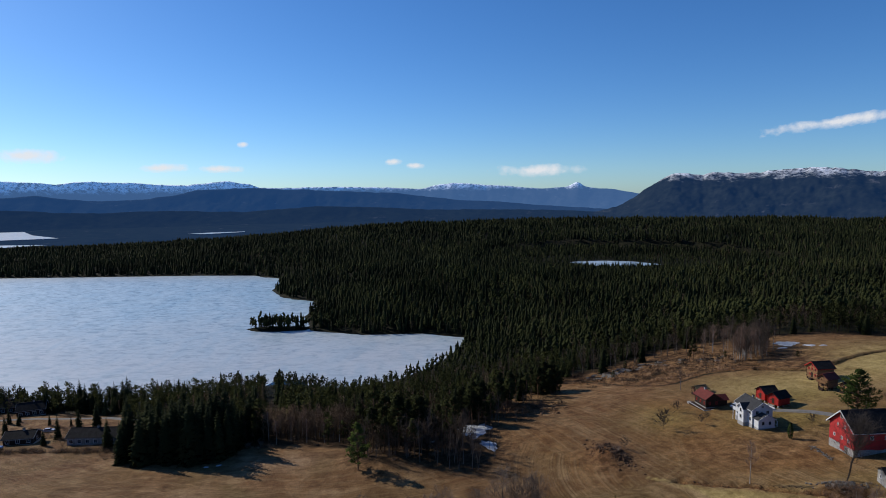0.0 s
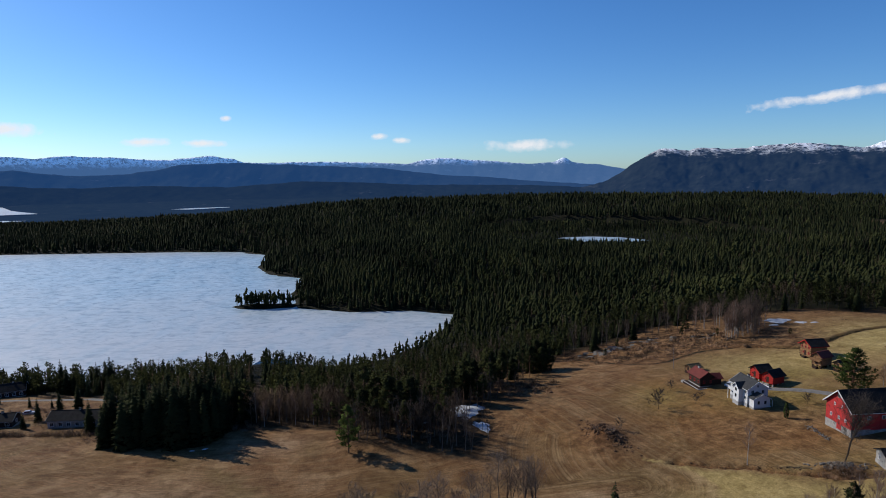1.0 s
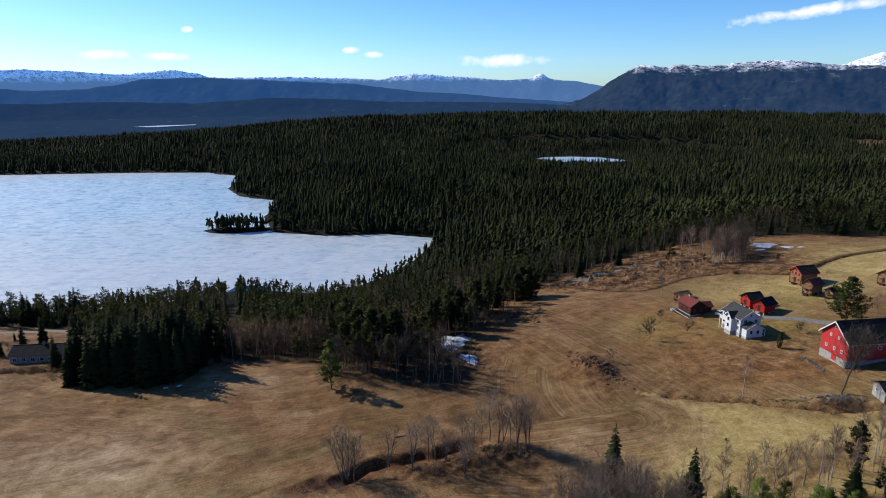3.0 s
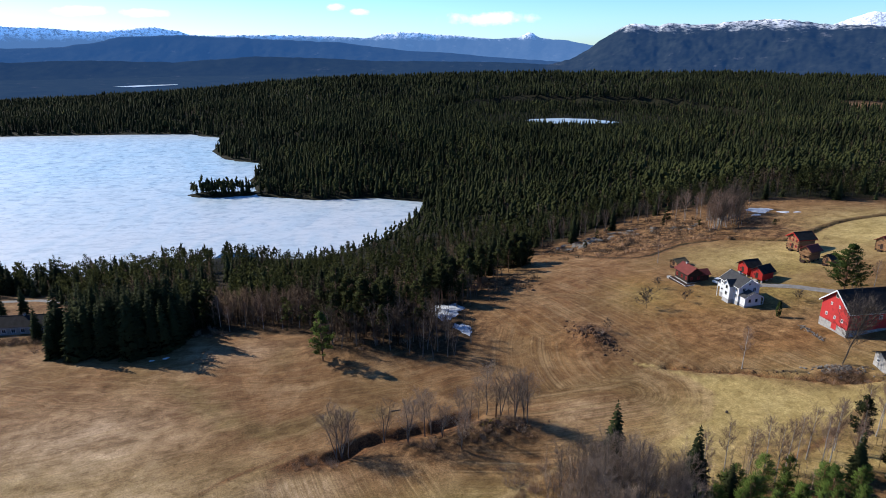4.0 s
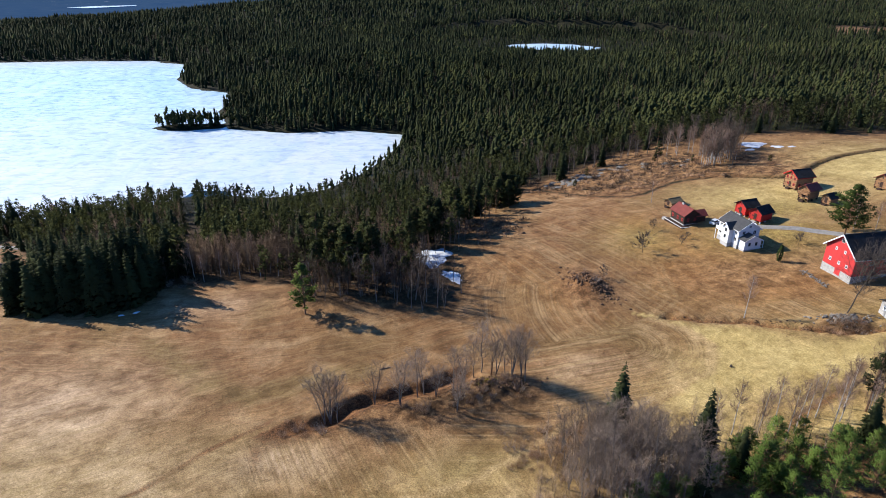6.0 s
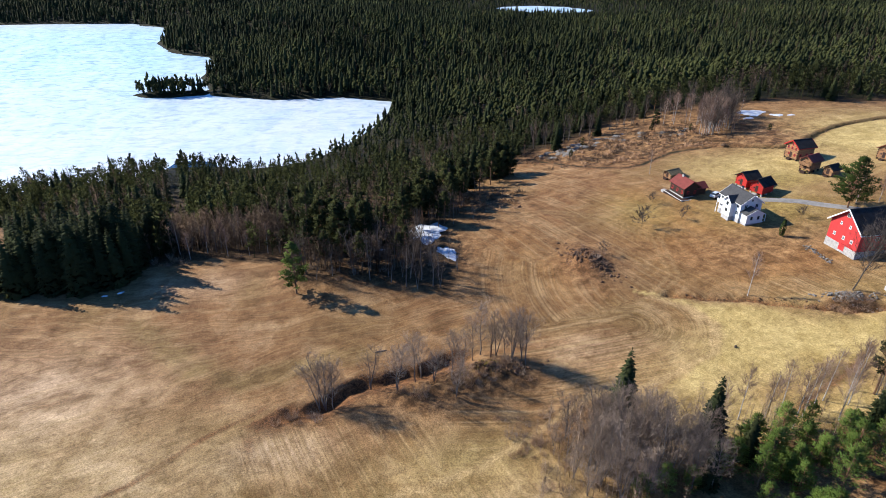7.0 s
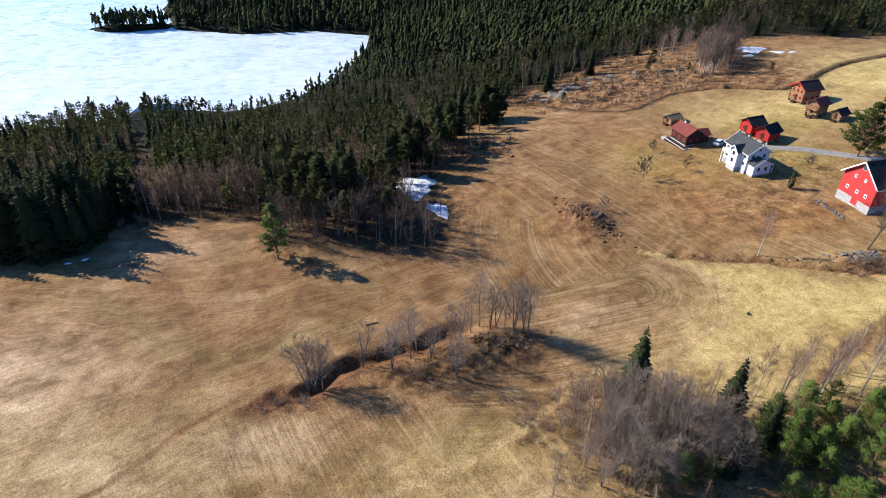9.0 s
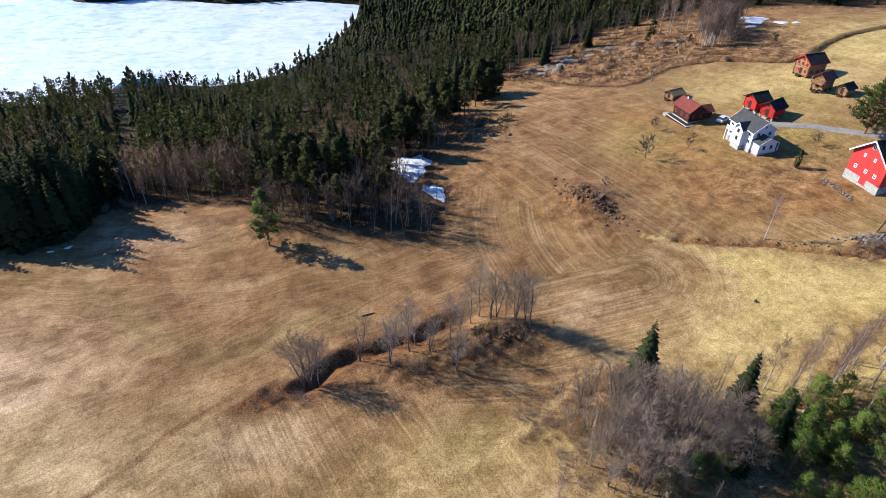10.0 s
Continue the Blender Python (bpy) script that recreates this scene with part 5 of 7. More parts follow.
def prism(bm, outline, way, thick):
    """A slab: a flat outline pushed along a way."""
    way = Vector(way).normalized() * thick
    a = [bm.verts.new(p) for p in outline]
    b = [bm.verts.new(Vector(p) + way) for p in outline]
    bm.faces.new(a[::-1])
    bm.faces.new(b)
    for k in range(len(a)):
        j = (k + 1) % len(a)
        bm.faces.new((a[k], a[j], b[j], b[k]))


def part(name, bm, material, parent, label=""):
    bmesh.ops.recalc_face_normals(bm, faces=bm.faces[:])
    me = bpy.data.meshes.new(name)
    bm.to_mesh(me)
    bm.free()
    me.materials.append(material)
    ob = new(name, me)
    ob.parent = parent
    return tagged(ob, label)


def block(name, material, parent, x0, x1, y0, y1, z0, z1, label="", soft=0.0):
    bm = bmesh.new()
    box(bm, x0, x1, y0, y1, z0, z1)
    if soft:
        bmesh.ops.bevel(bm, geom=bm.edges[:], offset=soft, segments=1, affect="EDGES")
    return part(name, bm, material, parent, label)


class House:
    """A gabled house on its own spot: x runs along the ridge, y across it."""

    def __init__(self, name, label, x, y, turn, long, wide, eave, rise, wall, roof, category="house", group="", lift=0.0, trim=None, over=0.45,
                 foot=None, foot_high=0.5, thick=0.22, cut=()):
        self.top = tagged(new(name), label, category, group)
        corners = [(cx, cy) for cx in (-long / 2, long / 2) for cy in (-wide / 2, wide / 2)]
        m = pose(x, y, 0, 0, 0, turn)
        zs = [float(height(*(m @ Vector((cx, cy, 0))).xy)) for cx, cy in corners]
        self.z = max(zs) * 0.6 + min(zs) * 0.4
        self.drop = self.z - min(zs) + 0.4
        self.top.matrix_world = pose(x, y, self.z, 0, 0, turn)
        self.long, self.wide, self.lift, self.eave, self.rise, self.trim = long, wide, lift, eave, rise, trim
        l, w, t = long / 2, wide / 2, thick
        zb = lift
        for s in (-1, 1):
            bm = bmesh.new()
            prism(bm, [(s * l, -w, zb), (s * l, w, zb), (s * l, w, eave), (s * l, 0, eave + rise), (s * l, -w, eave)], (-s, 0, 0), t)
            part("wall", bm, wall, self.top)
            block("wall", wall, self.top, -l + t, l - t, min(s * w, s * (w - t)), max(s * w, s * (w - t)), zb, eave)
        pitch = rise / w
        for s in (-1, 1):
            ye, ze = s * (w + over), eave - pitch * over
            bm = bmesh.new()
            nrm = Vector((0, s * rise, w)).normalized()
            xo = l + over
            prism(bm, [(-xo, ye, ze + 0.03), (xo, ye, ze + 0.03), (xo, s * 0.0, eave + rise + 0.03), (-xo, s * 0.0, eave + rise + 0.03)], nrm, 0.16)
            part("roof", bm, roof, self.top)
            if trim is not None:
                for g in (-1, 1):
                    bm = bmesh.new()
                    x0 = g * (xo + 0.02)
                    prism(bm, [(x0, ye, ze - 0.16), (x0, ye, ze + 0.22), (x0, 0, eave + rise + 0.24), (x0, 0, eave + rise - 0.14)], (g, 0, 0), 0.07)
                    part("bargeboard", bm, trim, self.top)
                block("gutter_board", trim, self.top, -xo, xo, min(ye, ye + s * 0.06), max(ye, ye + s * 0.06), ze - 0.12, ze + 0.08)
        block("ridge_cap", roof, self.top, -l - over, l + over, -0.14, 0.14, eave + rise + 0.10, eave + rise + 0.26)
        if lift > 0.3:
            nx = max(2, int(long / 2.2) + 1)
            for ix in range(nx):
                for iy in (-1, 1):
                    px, py = -l + 0.25 + (long - 0.5) * ix / (nx - 1), iy * (w - 0.25)
                    block("post", foot or STONE, self.top, px - 0.2, px + 0.2, py - 0.2, py + 0.2, -self.drop, lift)
            block("floor_frame", wall, self.top, -l - 0.05, l + 0.05, -w - 0.05, w + 0.05, lift - 0.12, lift)
        elif foot is not None:
            block("foundation", foot, self.top, -l - 0.04, l + 0.04, -w - 0.04, w + 0.04, -self.drop, foot_high)

    def on(self, side, u, z, w, h, out=0.0):
        """Outline of an opening on a side: w, e are the gable ends, s, n the long sides."""
        l, d = self.long / 2, self.wide / 2
        if side in "we":
            s = -1 if side == "w" else 1
            return lambda a, b, c: (s * (l + c), u + a, z + b)
        s = -1 if side == "s" else 1
        return lambda a, b, c: (u + a, s * (d + c), z + b)

    def slab(self, name, material, parent, side, u, z, w, h, c0, c1, label=""):
        at = self.on(side, u, z, w, h)
        bm = bmesh.new()
        p, q = at(-w / 2, 0, c0), at(w / 2, h, c1)
        box(bm, *sorted((p[0], q[0])), *sorted((p[1], q[1])), *sorted((p[2], q[2])))
        return part(name, bm, material, parent, label)

    def window(self, side, u, z, w=0.95, h=1.15, frame_m=None):
        fm = frame_m or WHITE
        win = self.slab("window", fm, self.top, side, u, z - 0.1, w + 0.2, 0.1, 0.0, 0.10, "window with painted frame")
        for du in (-w / 2 - 0.05, 0, w / 2 + 0.05):
            self.slab("frame", fm, win, side, u + du, z, 0.1 if du else 0.06, h, 0.0, 0.06 if du else 0.045)
        self.slab("frame", fm, win, side, u, z + h, w + 0.2, 0.1, 0.0, 0.065)
        for du in (-w / 4 - 0.01, w / 4 + 0.01):
            self.slab("pane", PANE, win, side, u + du, z, w / 2 - 0.04, h, 0.0, 0.02)
        return win

    def door(self, side, u, z, w, h, material, label):
        d = self.slab("door", material, self.top, side, u, z, w, h, 0.0, 0.05, label)
        at = self.on(side, u, z, w, h)
        p = at(w * 0.35, h * 0.45, 0.07)
        block("handle", SLATE, d, p[0] - 0.05, p[0] + 0.05, p[1] - 0.05, p[1] + 0.05, p[2] - 0.05, p[2] + 0.05)
        return d

    def chimney(self, u, across=0.0, high=1.1, material=None):
        z = self.eave + self.rise * (1 - abs(across) / (self.wide / 2))
        c = block("chimney", material or MASONRY, self.top, u - 0.35, u + 0.35, across - 0.3, across + 0.3, z - 0.4, z + high, soft=0.03)
        block("cap", SLATE, c, u - 0.42, u + 0.42, across - 0.37, across + 0.37, z + high, z + high + 0.1)


# white farmhouse: ridge along its length, west side towards the field
hw = House("farmhouse", "white two-storey wooden farmhouse with dark grey roof", 94.4, 185.2, -83.5, 9.6, 7.4, 5.7, 2.3, WHITE, GREYROOF, trim=WHITE, foot=CONCRETE, foot_high=0.9)
hw.top.scale = (0.88, 0.88, 0.9)
# south gable is the +x end; west long side is the -y side
for u in (-1.9, 1.9):
    hw.window("e", u, 4.1)
hw.window("e", 0.0, 6.2, 0.7, 0.7)
for u in (-3.7, -2.0, 3.6):
    hw.window("s", u, 1.9)
    hw.window("s", u, 4.2, 0.95, 1.05)
for u in (-3.2, 0, 3.2):
    hw.window("n", u, 1.9)
    hw.window("n", u, 4.2)
for u in (-2, 2):
    hw.window("w", u, 1.9)
    hw.window("w", u, 4.2)
hw.chimney(-1.0, 0.3, 1.0)


def white_wing():
    """The gabled bay on the field side and the low annexe at the south end, with a veranda."""
    top = hw.top
    # bay: runs across, out of the west side
    block("bay", WHITE, top, -1.0, 2.2, -5.2, -3.6, 0.0, 5.5, "white gabled bay")
    bm = bmesh.new()
    prism(bm, [(-1.0, -5.2, 5.5), (2.2, -5.2, 5.5), (0.6, -5.2, 6.9)], (0, 1, 0), 1.6)
    part("bay_gable", bm, WHITE, top)
    for s in (-1, 1):
        bm = bmesh.new()
        prism(bm, [(0.6 + s * 2.0, -5.6, 5.15), (0.6, -5.6, 6.95), (0.6, -1.4, 6.95), (0.6 + s * 2.0, -3.2, 5.25)], (s * 0.66, 0, 0.75), 0.14)
        part("roof", bm, GREYROOF, top)
        bm = bmesh.new()
        prism(bm, [(0.6 + s * 2.0, -5.66, 5.0), (0.6 + s * 2.0, -5.66, 5.32), (0.6, -5.66, 7.1), (0.6, -5.66, 6.78)], (0, -1, 0), 0.06)
        part("bargeboard", bm, WHITE, top)
    for z in (1.9, 4.0):
        win = block("window", WHITE, top, 0.05, 1.15, -5.28, -5.2, z - 0.1, z, "window with painted frame")
        block("pane", PANE, win, 0.1, 1.1, -5.23, -5.2, z, z + 1.1)
        block("frame", WHITE, win, -0.02, 0.1, -5.26, -5.2, z, z + 1.2)
        block("frame", WHITE, win, 1.1, 1.22, -5.26, -5.2, z, z + 1.2)
    block("foundation", CONCRETE, top, -1.05, 2.25, -5.25, -3.6, -1.2, 0.7)
    # balcony beside the bay
    deck = block("balcony", WHITE, top, -4.6, -1.0, -4.9, -3.7, 3.1, 3.25, "white wooden balcony")
    for u in (-4.5, -3.3, -2.1, -1.1):
        block("baluster_post", WHITE, deck, u - 0.06, u + 0.06, -4.88, -4.76, 3.25, 4.2)
    block("handrail", WHITE, deck, -4.6, -1.0, -4.9, -4.76, 4.12, 4.24)
    block("panel", WHITE, deck, -4.55, -1.0, -4.86, -4.82, 3.35, 4.05)
    for u in (-4.5, -1.2):
        block("post", WHITE, deck, u - 0.08, u + 0.08, -4.88, -4.72, -0.5, 3.1)
    # annexe at the south end
    y0, y1, x0, x1 = -3.2, 2.6, 4.8, 7.6
    ann = block("annexe", WHITE, top, x0, x1, y0, y1, 0.4, 3.3, "low white annexe")
    yc = (y0 + y1) / 2
    bm = bmesh.new()
    prism(bm, [(x1, y0, 3.3), (x1, y1, 3.3), (x1, yc, 4.7)], (-1, 0, 0), x1 - x0)
    part("gable", bm, WHITE, ann)
    for s in (-1, 1):
        bm = bmesh.new()
        half = (y1 - y0) / 2 + 0.4
        prism(bm, [(x0, yc + s * half, 3.12), (x1 + 0.4, yc + s * half, 3.12), (x1 + 0.4, yc, 4.75), (x0, yc, 4.75)], (0, s * 0.45, 0.89), 0.14)
        part("roof", bm, GREYROOF, ann)
        bm = bmesh.new()
        prism(bm, [(x1 + 0.42, yc + s * half, 2.98), (x1 + 0.42, yc + s * half, 3.3), (x1 + 0.42, yc, 4.92), (x1 + 0.42, yc, 4.6)], (1, 0, 0), 0.06)
        part("bargeboard", bm, WHITE, ann)
    block("foundation", CONCRETE, ann, x0, x1 + 0.04, y0 - 0.04, y1 + 0.04, -1.4, 0.42)
    for u in (yc - 1.2, yc + 1.2):
        win = block("window", WHITE, ann, x1, x1 + 0.07, u - 0.55, u + 0.55, 1.4, 1.5)
        block("window_pane", PANE, ann, x1, x1 + 0.025, u - 0.42, u + 0.42, 1.5, 2.6)
        for g in (-0.5, 0.5):
            block("window_frame", WHITE, ann, x1, x1 + 0.06, u + g - 0.07, u + g + 0.07, 1.5, 2.65)
    step = block("veranda", WHITE, top, 4.9, 7.4, 2.6, 3.8, 0.2, 0.42, "small white veranda")
    for u in (5.0, 7.3):
        block("post", WHITE, step, u - 0.07, u + 0.07, 3.66, 3.8, 0.42, 2.4)
    block("rail", WHITE, step, 5.0, 7.3, 3.7, 3.76, 1.15, 1.25)


white_wing()


def barn():
    b = House("barn", "large red barn with white trim on a pale stone base", 115.0, 159.6, 4.0, 21.5, 9.2, 5.3, 3.9, BARNRED, SLATE, "barn", trim=WHITE, foot=MASONRY, foot_high=0.35, over=0.6)
    for u in (-2.6, 0.2, 2.6):
        b.window("w", -u, 1.7, 0.5, 0.7)
    for u in (-1.2, 1.5):
        b.window("w", u, 4.9, 0.36, 0.6)
    b.window("w", 0.1, 7.3, 0.8, 0.8, GREYWOOD)
    b.door("w", -0.4, -1.1, 1.7, 1.9, BARNRED, "red plank stable door")
    for u in (-6, -2, 2, 6):
        b.window("s", u, 3.0, 0.8, 0.8)
    b.door("s", -4.0, 0.2, 2.8, 2.6, BARNRED, "red plank barn door")
    # ramp up to the loft at the far side
    bm = bmesh.new()
    prism(bm, [(2, 4.6, -1.0), (2, 10.5, -1.0), (2, 4.6, 2.4)], (1, 0, 0), 4.0)
    part("ramp", bm, MASONRY, b.top)


barn()


def storehouse(label, x, y, turn, long, wide, eave, rise, wall, roof, lift, group, floors=False, trim=None, casing=None):
    s = House("storehouse", label, x, y, turn, long, wide, eave, rise, wall, roof, "storehouse", group, lift=lift, over=0.5, foot=BROWN if wall is LOG else MASONRY, trim=trim)
    s.door("w", 0.0, lift + 0.1, 0.9, 1.8, BROWN, "narrow plank door")
    s.window("w", 0.9 if wide > 4 else 0.75, lift + 0.9, 0.5, 0.5, casing or wall)
    s.window("w", 0.0, eave + 0.15, 0.5, 0.55, casing or wall)
    if casing:
        for u in (-1.6, 0.0, 1.6):
            s.window("w", u, eave - 1.15, 0.55, 0.75, casing)
        s.window("w", -1.6, lift + 0.8, 0.6, 0.7, casing)
        for u in (-2.0, 0.4, 2.2):
            s.window("s", u, lift + 0.9, 0.6, 0.75, casing)
    for k in range(int((eave - lift) / 0.62)):
        for c in (-1, 1):
            block("log_end", BROWN if wall is LOG else wall, s.top, -long / 2 - 0.16, -long / 2, c * (wide / 2 - 0.12) - 0.1, c * (wide / 2 - 0.12) + 0.1, lift + 0.15 + 0.62 * k, lift + 0.42 + 0.62 * k)
    if floors:
        block("gallery", wall, s.top, -long / 2 - 0.9, -long / 2, -wide / 2, wide / 2, eave - 1.6, eave - 1.45)
        for u in (-wide / 2 + 0.1, 0, wide / 2 - 0.1):
            block("gallery_post", wall, s.top, -long / 2 - 0.88, -long / 2 - 0.74, u - 0.07, u + 0.07, eave - 1.45, eave + 0.3)
        block("gallery_rail", wall, s.top, -long / 2 - 0.9, -long / 2 - 0.8, -wide / 2, wide / 2, eave - 0.75, eave - 0.6)
        block("gallery_front", wall, s.top, -long / 2 - 0.88, -long / 2 - 0.83, -wide / 2, wide / 2, eave - 1.45, eave - 0.8)
    # steps up to the door
    st = block("step", BROWN if wall is LOG else MASONRY, s.top, -long / 2 - 0.95, -long / 2 - 0.05, -0.7, 0.7, -0.4, lift * 0.5)
    return s


storehouse("small bright red wooden storehouse with dark gabled roof", 107.5, 202.6, 11, 4.8, 4.3, 3.1, 1.4, RED, SLATE, 0.55, "red storehouses")
storehouse("small bright red storehouse on short stone posts", 108.1, 196.4, 22, 5.0, 4.0, 3.1, 1.4, RED, SLATE, 0.7, "red storehouses")
storehouse("tall weathered log house with dark gabled roof", 134.9, 218.6, 8, 6.4, 5.4, 4.3, 1.7, LOG, SLATE, 0.35, "log buildings", False, RED, RED)
storehouse("log storehouse on stone posts with red tiled roof", 130.4, 206.8, 20, 4.8, 3.6, 3.9, 1.3, LOG, REDROOF, 1.0, "log buildings", True)
storehouse("low dark log shed with boarded roof", 133.6, 201.3, 18, 3.6, 2.9, 2.2, 1.0, LOG, SLATE, 0.35, "log buildings")
storehouse("small old log shed with turf roof", 91.6, 218.3, 18, 4.2, 3.4, 1.8, 0.8, LOG, TURF, 0.35, "log buildings")
storehouse("reddish log cottage with dark roof beyond the field", 156.5, 206.5, 15, 5.0, 4.4, 3.2, 1.5, LOG, REDROOF, 0.4, "log buildings")


def cabin():
    c = House("cabin", "dark brown log cabin with red tiled roof and terrace", 88.2, 203.8, -81, 6.6, 5.2, 3.2, 1.7, BROWN, REDROOF, "cabin", foot=MASONRY, foot_high=0.35)
    for u in (-2.2, 0.2, 2.4):
        c.window("s", u, 1.3, 0.55, 0.75, RED)
    c.window("e", -1.2, 1.3, 0.55, 0.75, RED)
    c.window("e", 1.2, 1.3, 0.55, 0.75, RED)
    c.door("n", 0.0, 0.3, 0.95, 2.0, RED, "red cabin door")
    c.chimney(-1.4, 0.0, 0.8)
    top = c.top
    # cross wing to the east
    block("wing", BROWN, top, -0.2, 3.0, 2.6, 5.2, 0.0, 2.7, "brown log cross wing")
    bm = bmesh.new()
    prism(bm, [(-0.2, 5.2, 2.7), (3.0, 5.2, 2.7), (1.4, 5.2, 3.7)], (0, -1, 0), 2.6)
    part("wing_gable", bm, BROWN, top)
    for s in (-1, 1):
        bm = bmesh.new()
        prism(bm, [(1.4 + s * 2.1, 5.7, 2.42), (1.4 + s * 2.1, 1.5, 2.42), (1.4, 1.5, 3.78), (1.4, 5.7, 3.78)], (s * 0.54, 0, 0.84), 0.14)
        part("roof", bm, REDROOF, top)
    # terrace with pale edge
    t = block("terrace", BROWN, top, -3.9, 5.0, -4.3, -2.8, -0.9, 0.12, "dark plank terrace with white edge")
    block("edge_board", WHITE, t, -3.9, 5.05, -4.36, -4.3, 0.02, 0.15)
    block("edge_board", WHITE, t, 4.98, 5.05, -4.3, 2.4, -0.02, 0.16)
    block("deck", BROWN, t, 3.72, 4.98, -2.8, 2.4, -0.9, 0.12)
    block("steps", MASONRY, top, -5.2, -3.95, -4.3, -2.9, -1.1, -0.1)


cabin()


def grey_shed():
    s = House("shed", "old grey plank shed with dark roof beside the stone heap", 103.4, 138.4, -10, 4.6, 4.8, 2.6, 1.1, GREYWOOD, SLATE, "shed", foot=MASONRY, foot_high=0.4)
    s.window("w", 0.9, 1.0, 0.6, 0.7)
    s.door("w", -0.8, 0.1, 1.0, 1.8, GREYWOOD, "weathered plank door")
    s.window("s", 0.2, 1.2, 0.7, 0.7)


grey_shed()
# houses in the shaded yard among the trees
for (x, y, turn, long, wide, eave, rise, wall, roof, label) in (
        (-129, 223.5, 2, 17.5, 8.0, 3.2, 2.1, GREYWOOD, SLATE, "low grey bungalow with dark roof in the shaded yard"),
        (-157, 224, 10, 10.0, 7.0, 2.8, 1.7, BROWN, SLATE, "brown garage with dark roof in the yard"),
        (-190, 279, 25, 11.0, 8.0, 3.3, 2.4, BROWN, SLATE, "dark brown house with steep roof in the yard"),
        (-207, 288, 20, 12.0, 8.0, 3.4, 2.4, BROWN, SLATE, "dark house at the end of the lane")):
    h = House("yard_house", label, x, y, turn, long, wide, eave, rise, wall, roof, "house", "houses in the yard", foot=CONCRETE, foot_high=0.5, trim=GREYWOOD)
    for u in np.linspace(-long / 2 + 1.5, long / 2 - 1.5, max(3, int(long / 2.6))):
        h.window("s", float(u), 1.1, 1.2, 1.2)
    h.window("w", 0.0, 1.1, 1.1, 1.1)
    h.window("e", 0.0, 1.1, 1.1, 1.1)
    h.door("n", 0.5, 0.4, 0.95, 2.0, RED, "front door")
    h.chimney(0.8, 0.0, 0.8)


def strip(name, points, width, material, label, lift=0.06, wob=0.0, kind="structure"):
    """A road laid over the ground."""
    dense = []
    for (ax, ay), (bx, by) in zip(points, points[1:]):
        n = max(2, int(math.hypot(bx - ax, by - ay)))
        dense += [(ax + (bx - ax) * k / n, ay + (by - ay) * k / n) for k in range(n)]
    dense.append(points[-1])
    V, F = [], []
    cols = 5
    for k, (px, py) in enumerate(dense):
        qx, qy = dense[min(k + 1, len(dense) - 1)]
        ox, oy = dense[max(k - 1, 0)]
        d = Vector((qx - ox, qy - oy, 0)).normalized()
        side = Vector((-d.y, d.x, 0))
        w = width * (1 + wob * math.sin(k * 0.9) * 0.5)
        for c in range(cols):
            s = (c / (cols - 1) - 0.5) * w
            p = Vector((px, py, 0)) + side * s
            sink = -0.10 if c in (0, cols - 1) else 0.0
            V.append((p.x, p.y, float(height(p.x, p.y)) + lift + sink))
    for k in range(len(dense) - 1):
        for c in range(cols - 1):
            a = k * cols + c
            F.append((a, a + 1, a + cols + 1, a + cols))
    ob = mesh_object(name, V, F, material, rounded=True)
    return tagged(ob, label, kind=kind)


strip("road_driveway", [(95, 199.5), (99, 197.5), (103.5, 193.5), (108.5, 190.4), (114, 187), (119, 182), (124, 177), (130, 172), (140, 168), (152, 168), (190, 172)], 2.9, GRAVEL,
      "grey gravel drive to the farm", 0.12)
strip("road_yard", [(-290, 262), (-195, 265), (-180, 268), (-166, 267), (-148, 266), (-128, 258), (-110, 240)], 3.4, GRAVEL, "pale gravel lane through the yard", 0.12)


# ---- trees and things on the land ----
def stand(x, y, sink=0.0):
    return float(height(x, y)) - sink


def plant(kinds, spots, rng, lo=0.85, hi=1.15):
    """Sets copies of some trees at the spots; the first spots take the built ones themselves."""
    for k, spot in enumerate(spots):
        x, y, size = (*spot, 1.0)[:3]
        s = size * rng.uniform(lo, hi)
        m = pose(x, y, stand(x, y), 0, 0, rng.uniform(0, 360)) @ Matrix.Diagonal((s, s, s, 1))
        src = kinds[k % len(kinds)]
        if k < len(kinds):
            src.matrix_basis = m
        else:
            c = src.copy()
            scene.collection.objects.link(c)
            c.matrix_basis = m
            for child in src.children:
                d = child.copy()
                scene.collection.objects.link(d)
                d.parent = c


rng = random.Random(11)
SPRUCES = [spruce(20 + k, h, r) for k, (h, r) in enumerate(((17, 3.7), (15, 3.2), (13, 2.9), (16, 3.0)))]
LEFT = [(x + 1.5 + rng.uniform(-2.2, 2.2), y - 0.8 + rng.uniform(-2.2, 2.2), rng.uniform(0.85, 1.35)) for x, y in
        [(-91, 188), (-87, 187), (-84, 190), (-81, 187), (-77, 189), (-74, 192), (-79, 190), (-75, 194), (-96, 194), (-81, 197), (-72, 199), (-88, 196), (-93, 196), (-77, 201), (-99, 203), (-85, 204), (-94, 190), (-90, 193), (-86, 191), (-83, 195), (-80, 193), (-77, 198), (-74, 197), (-71, 202), (-68, 202), (-92, 199), (-87, 199), (-82, 201), (-77, 204), (-73, 207),
         *[(rng.uniform(-95, -68), rng.uniform(189, 206)) for _ in range(24)], (-95, 206), (-89, 207), (-83, 209), (-78, 211), (-98, 199), (-69, 209), (-65, 206), (-86, 215), (-92, 214), (-97, 190), (-100, 193), (-103, 191), (-106, 195), (-100, 197), (-104, 199), (-98, 195), (-107, 201)]]
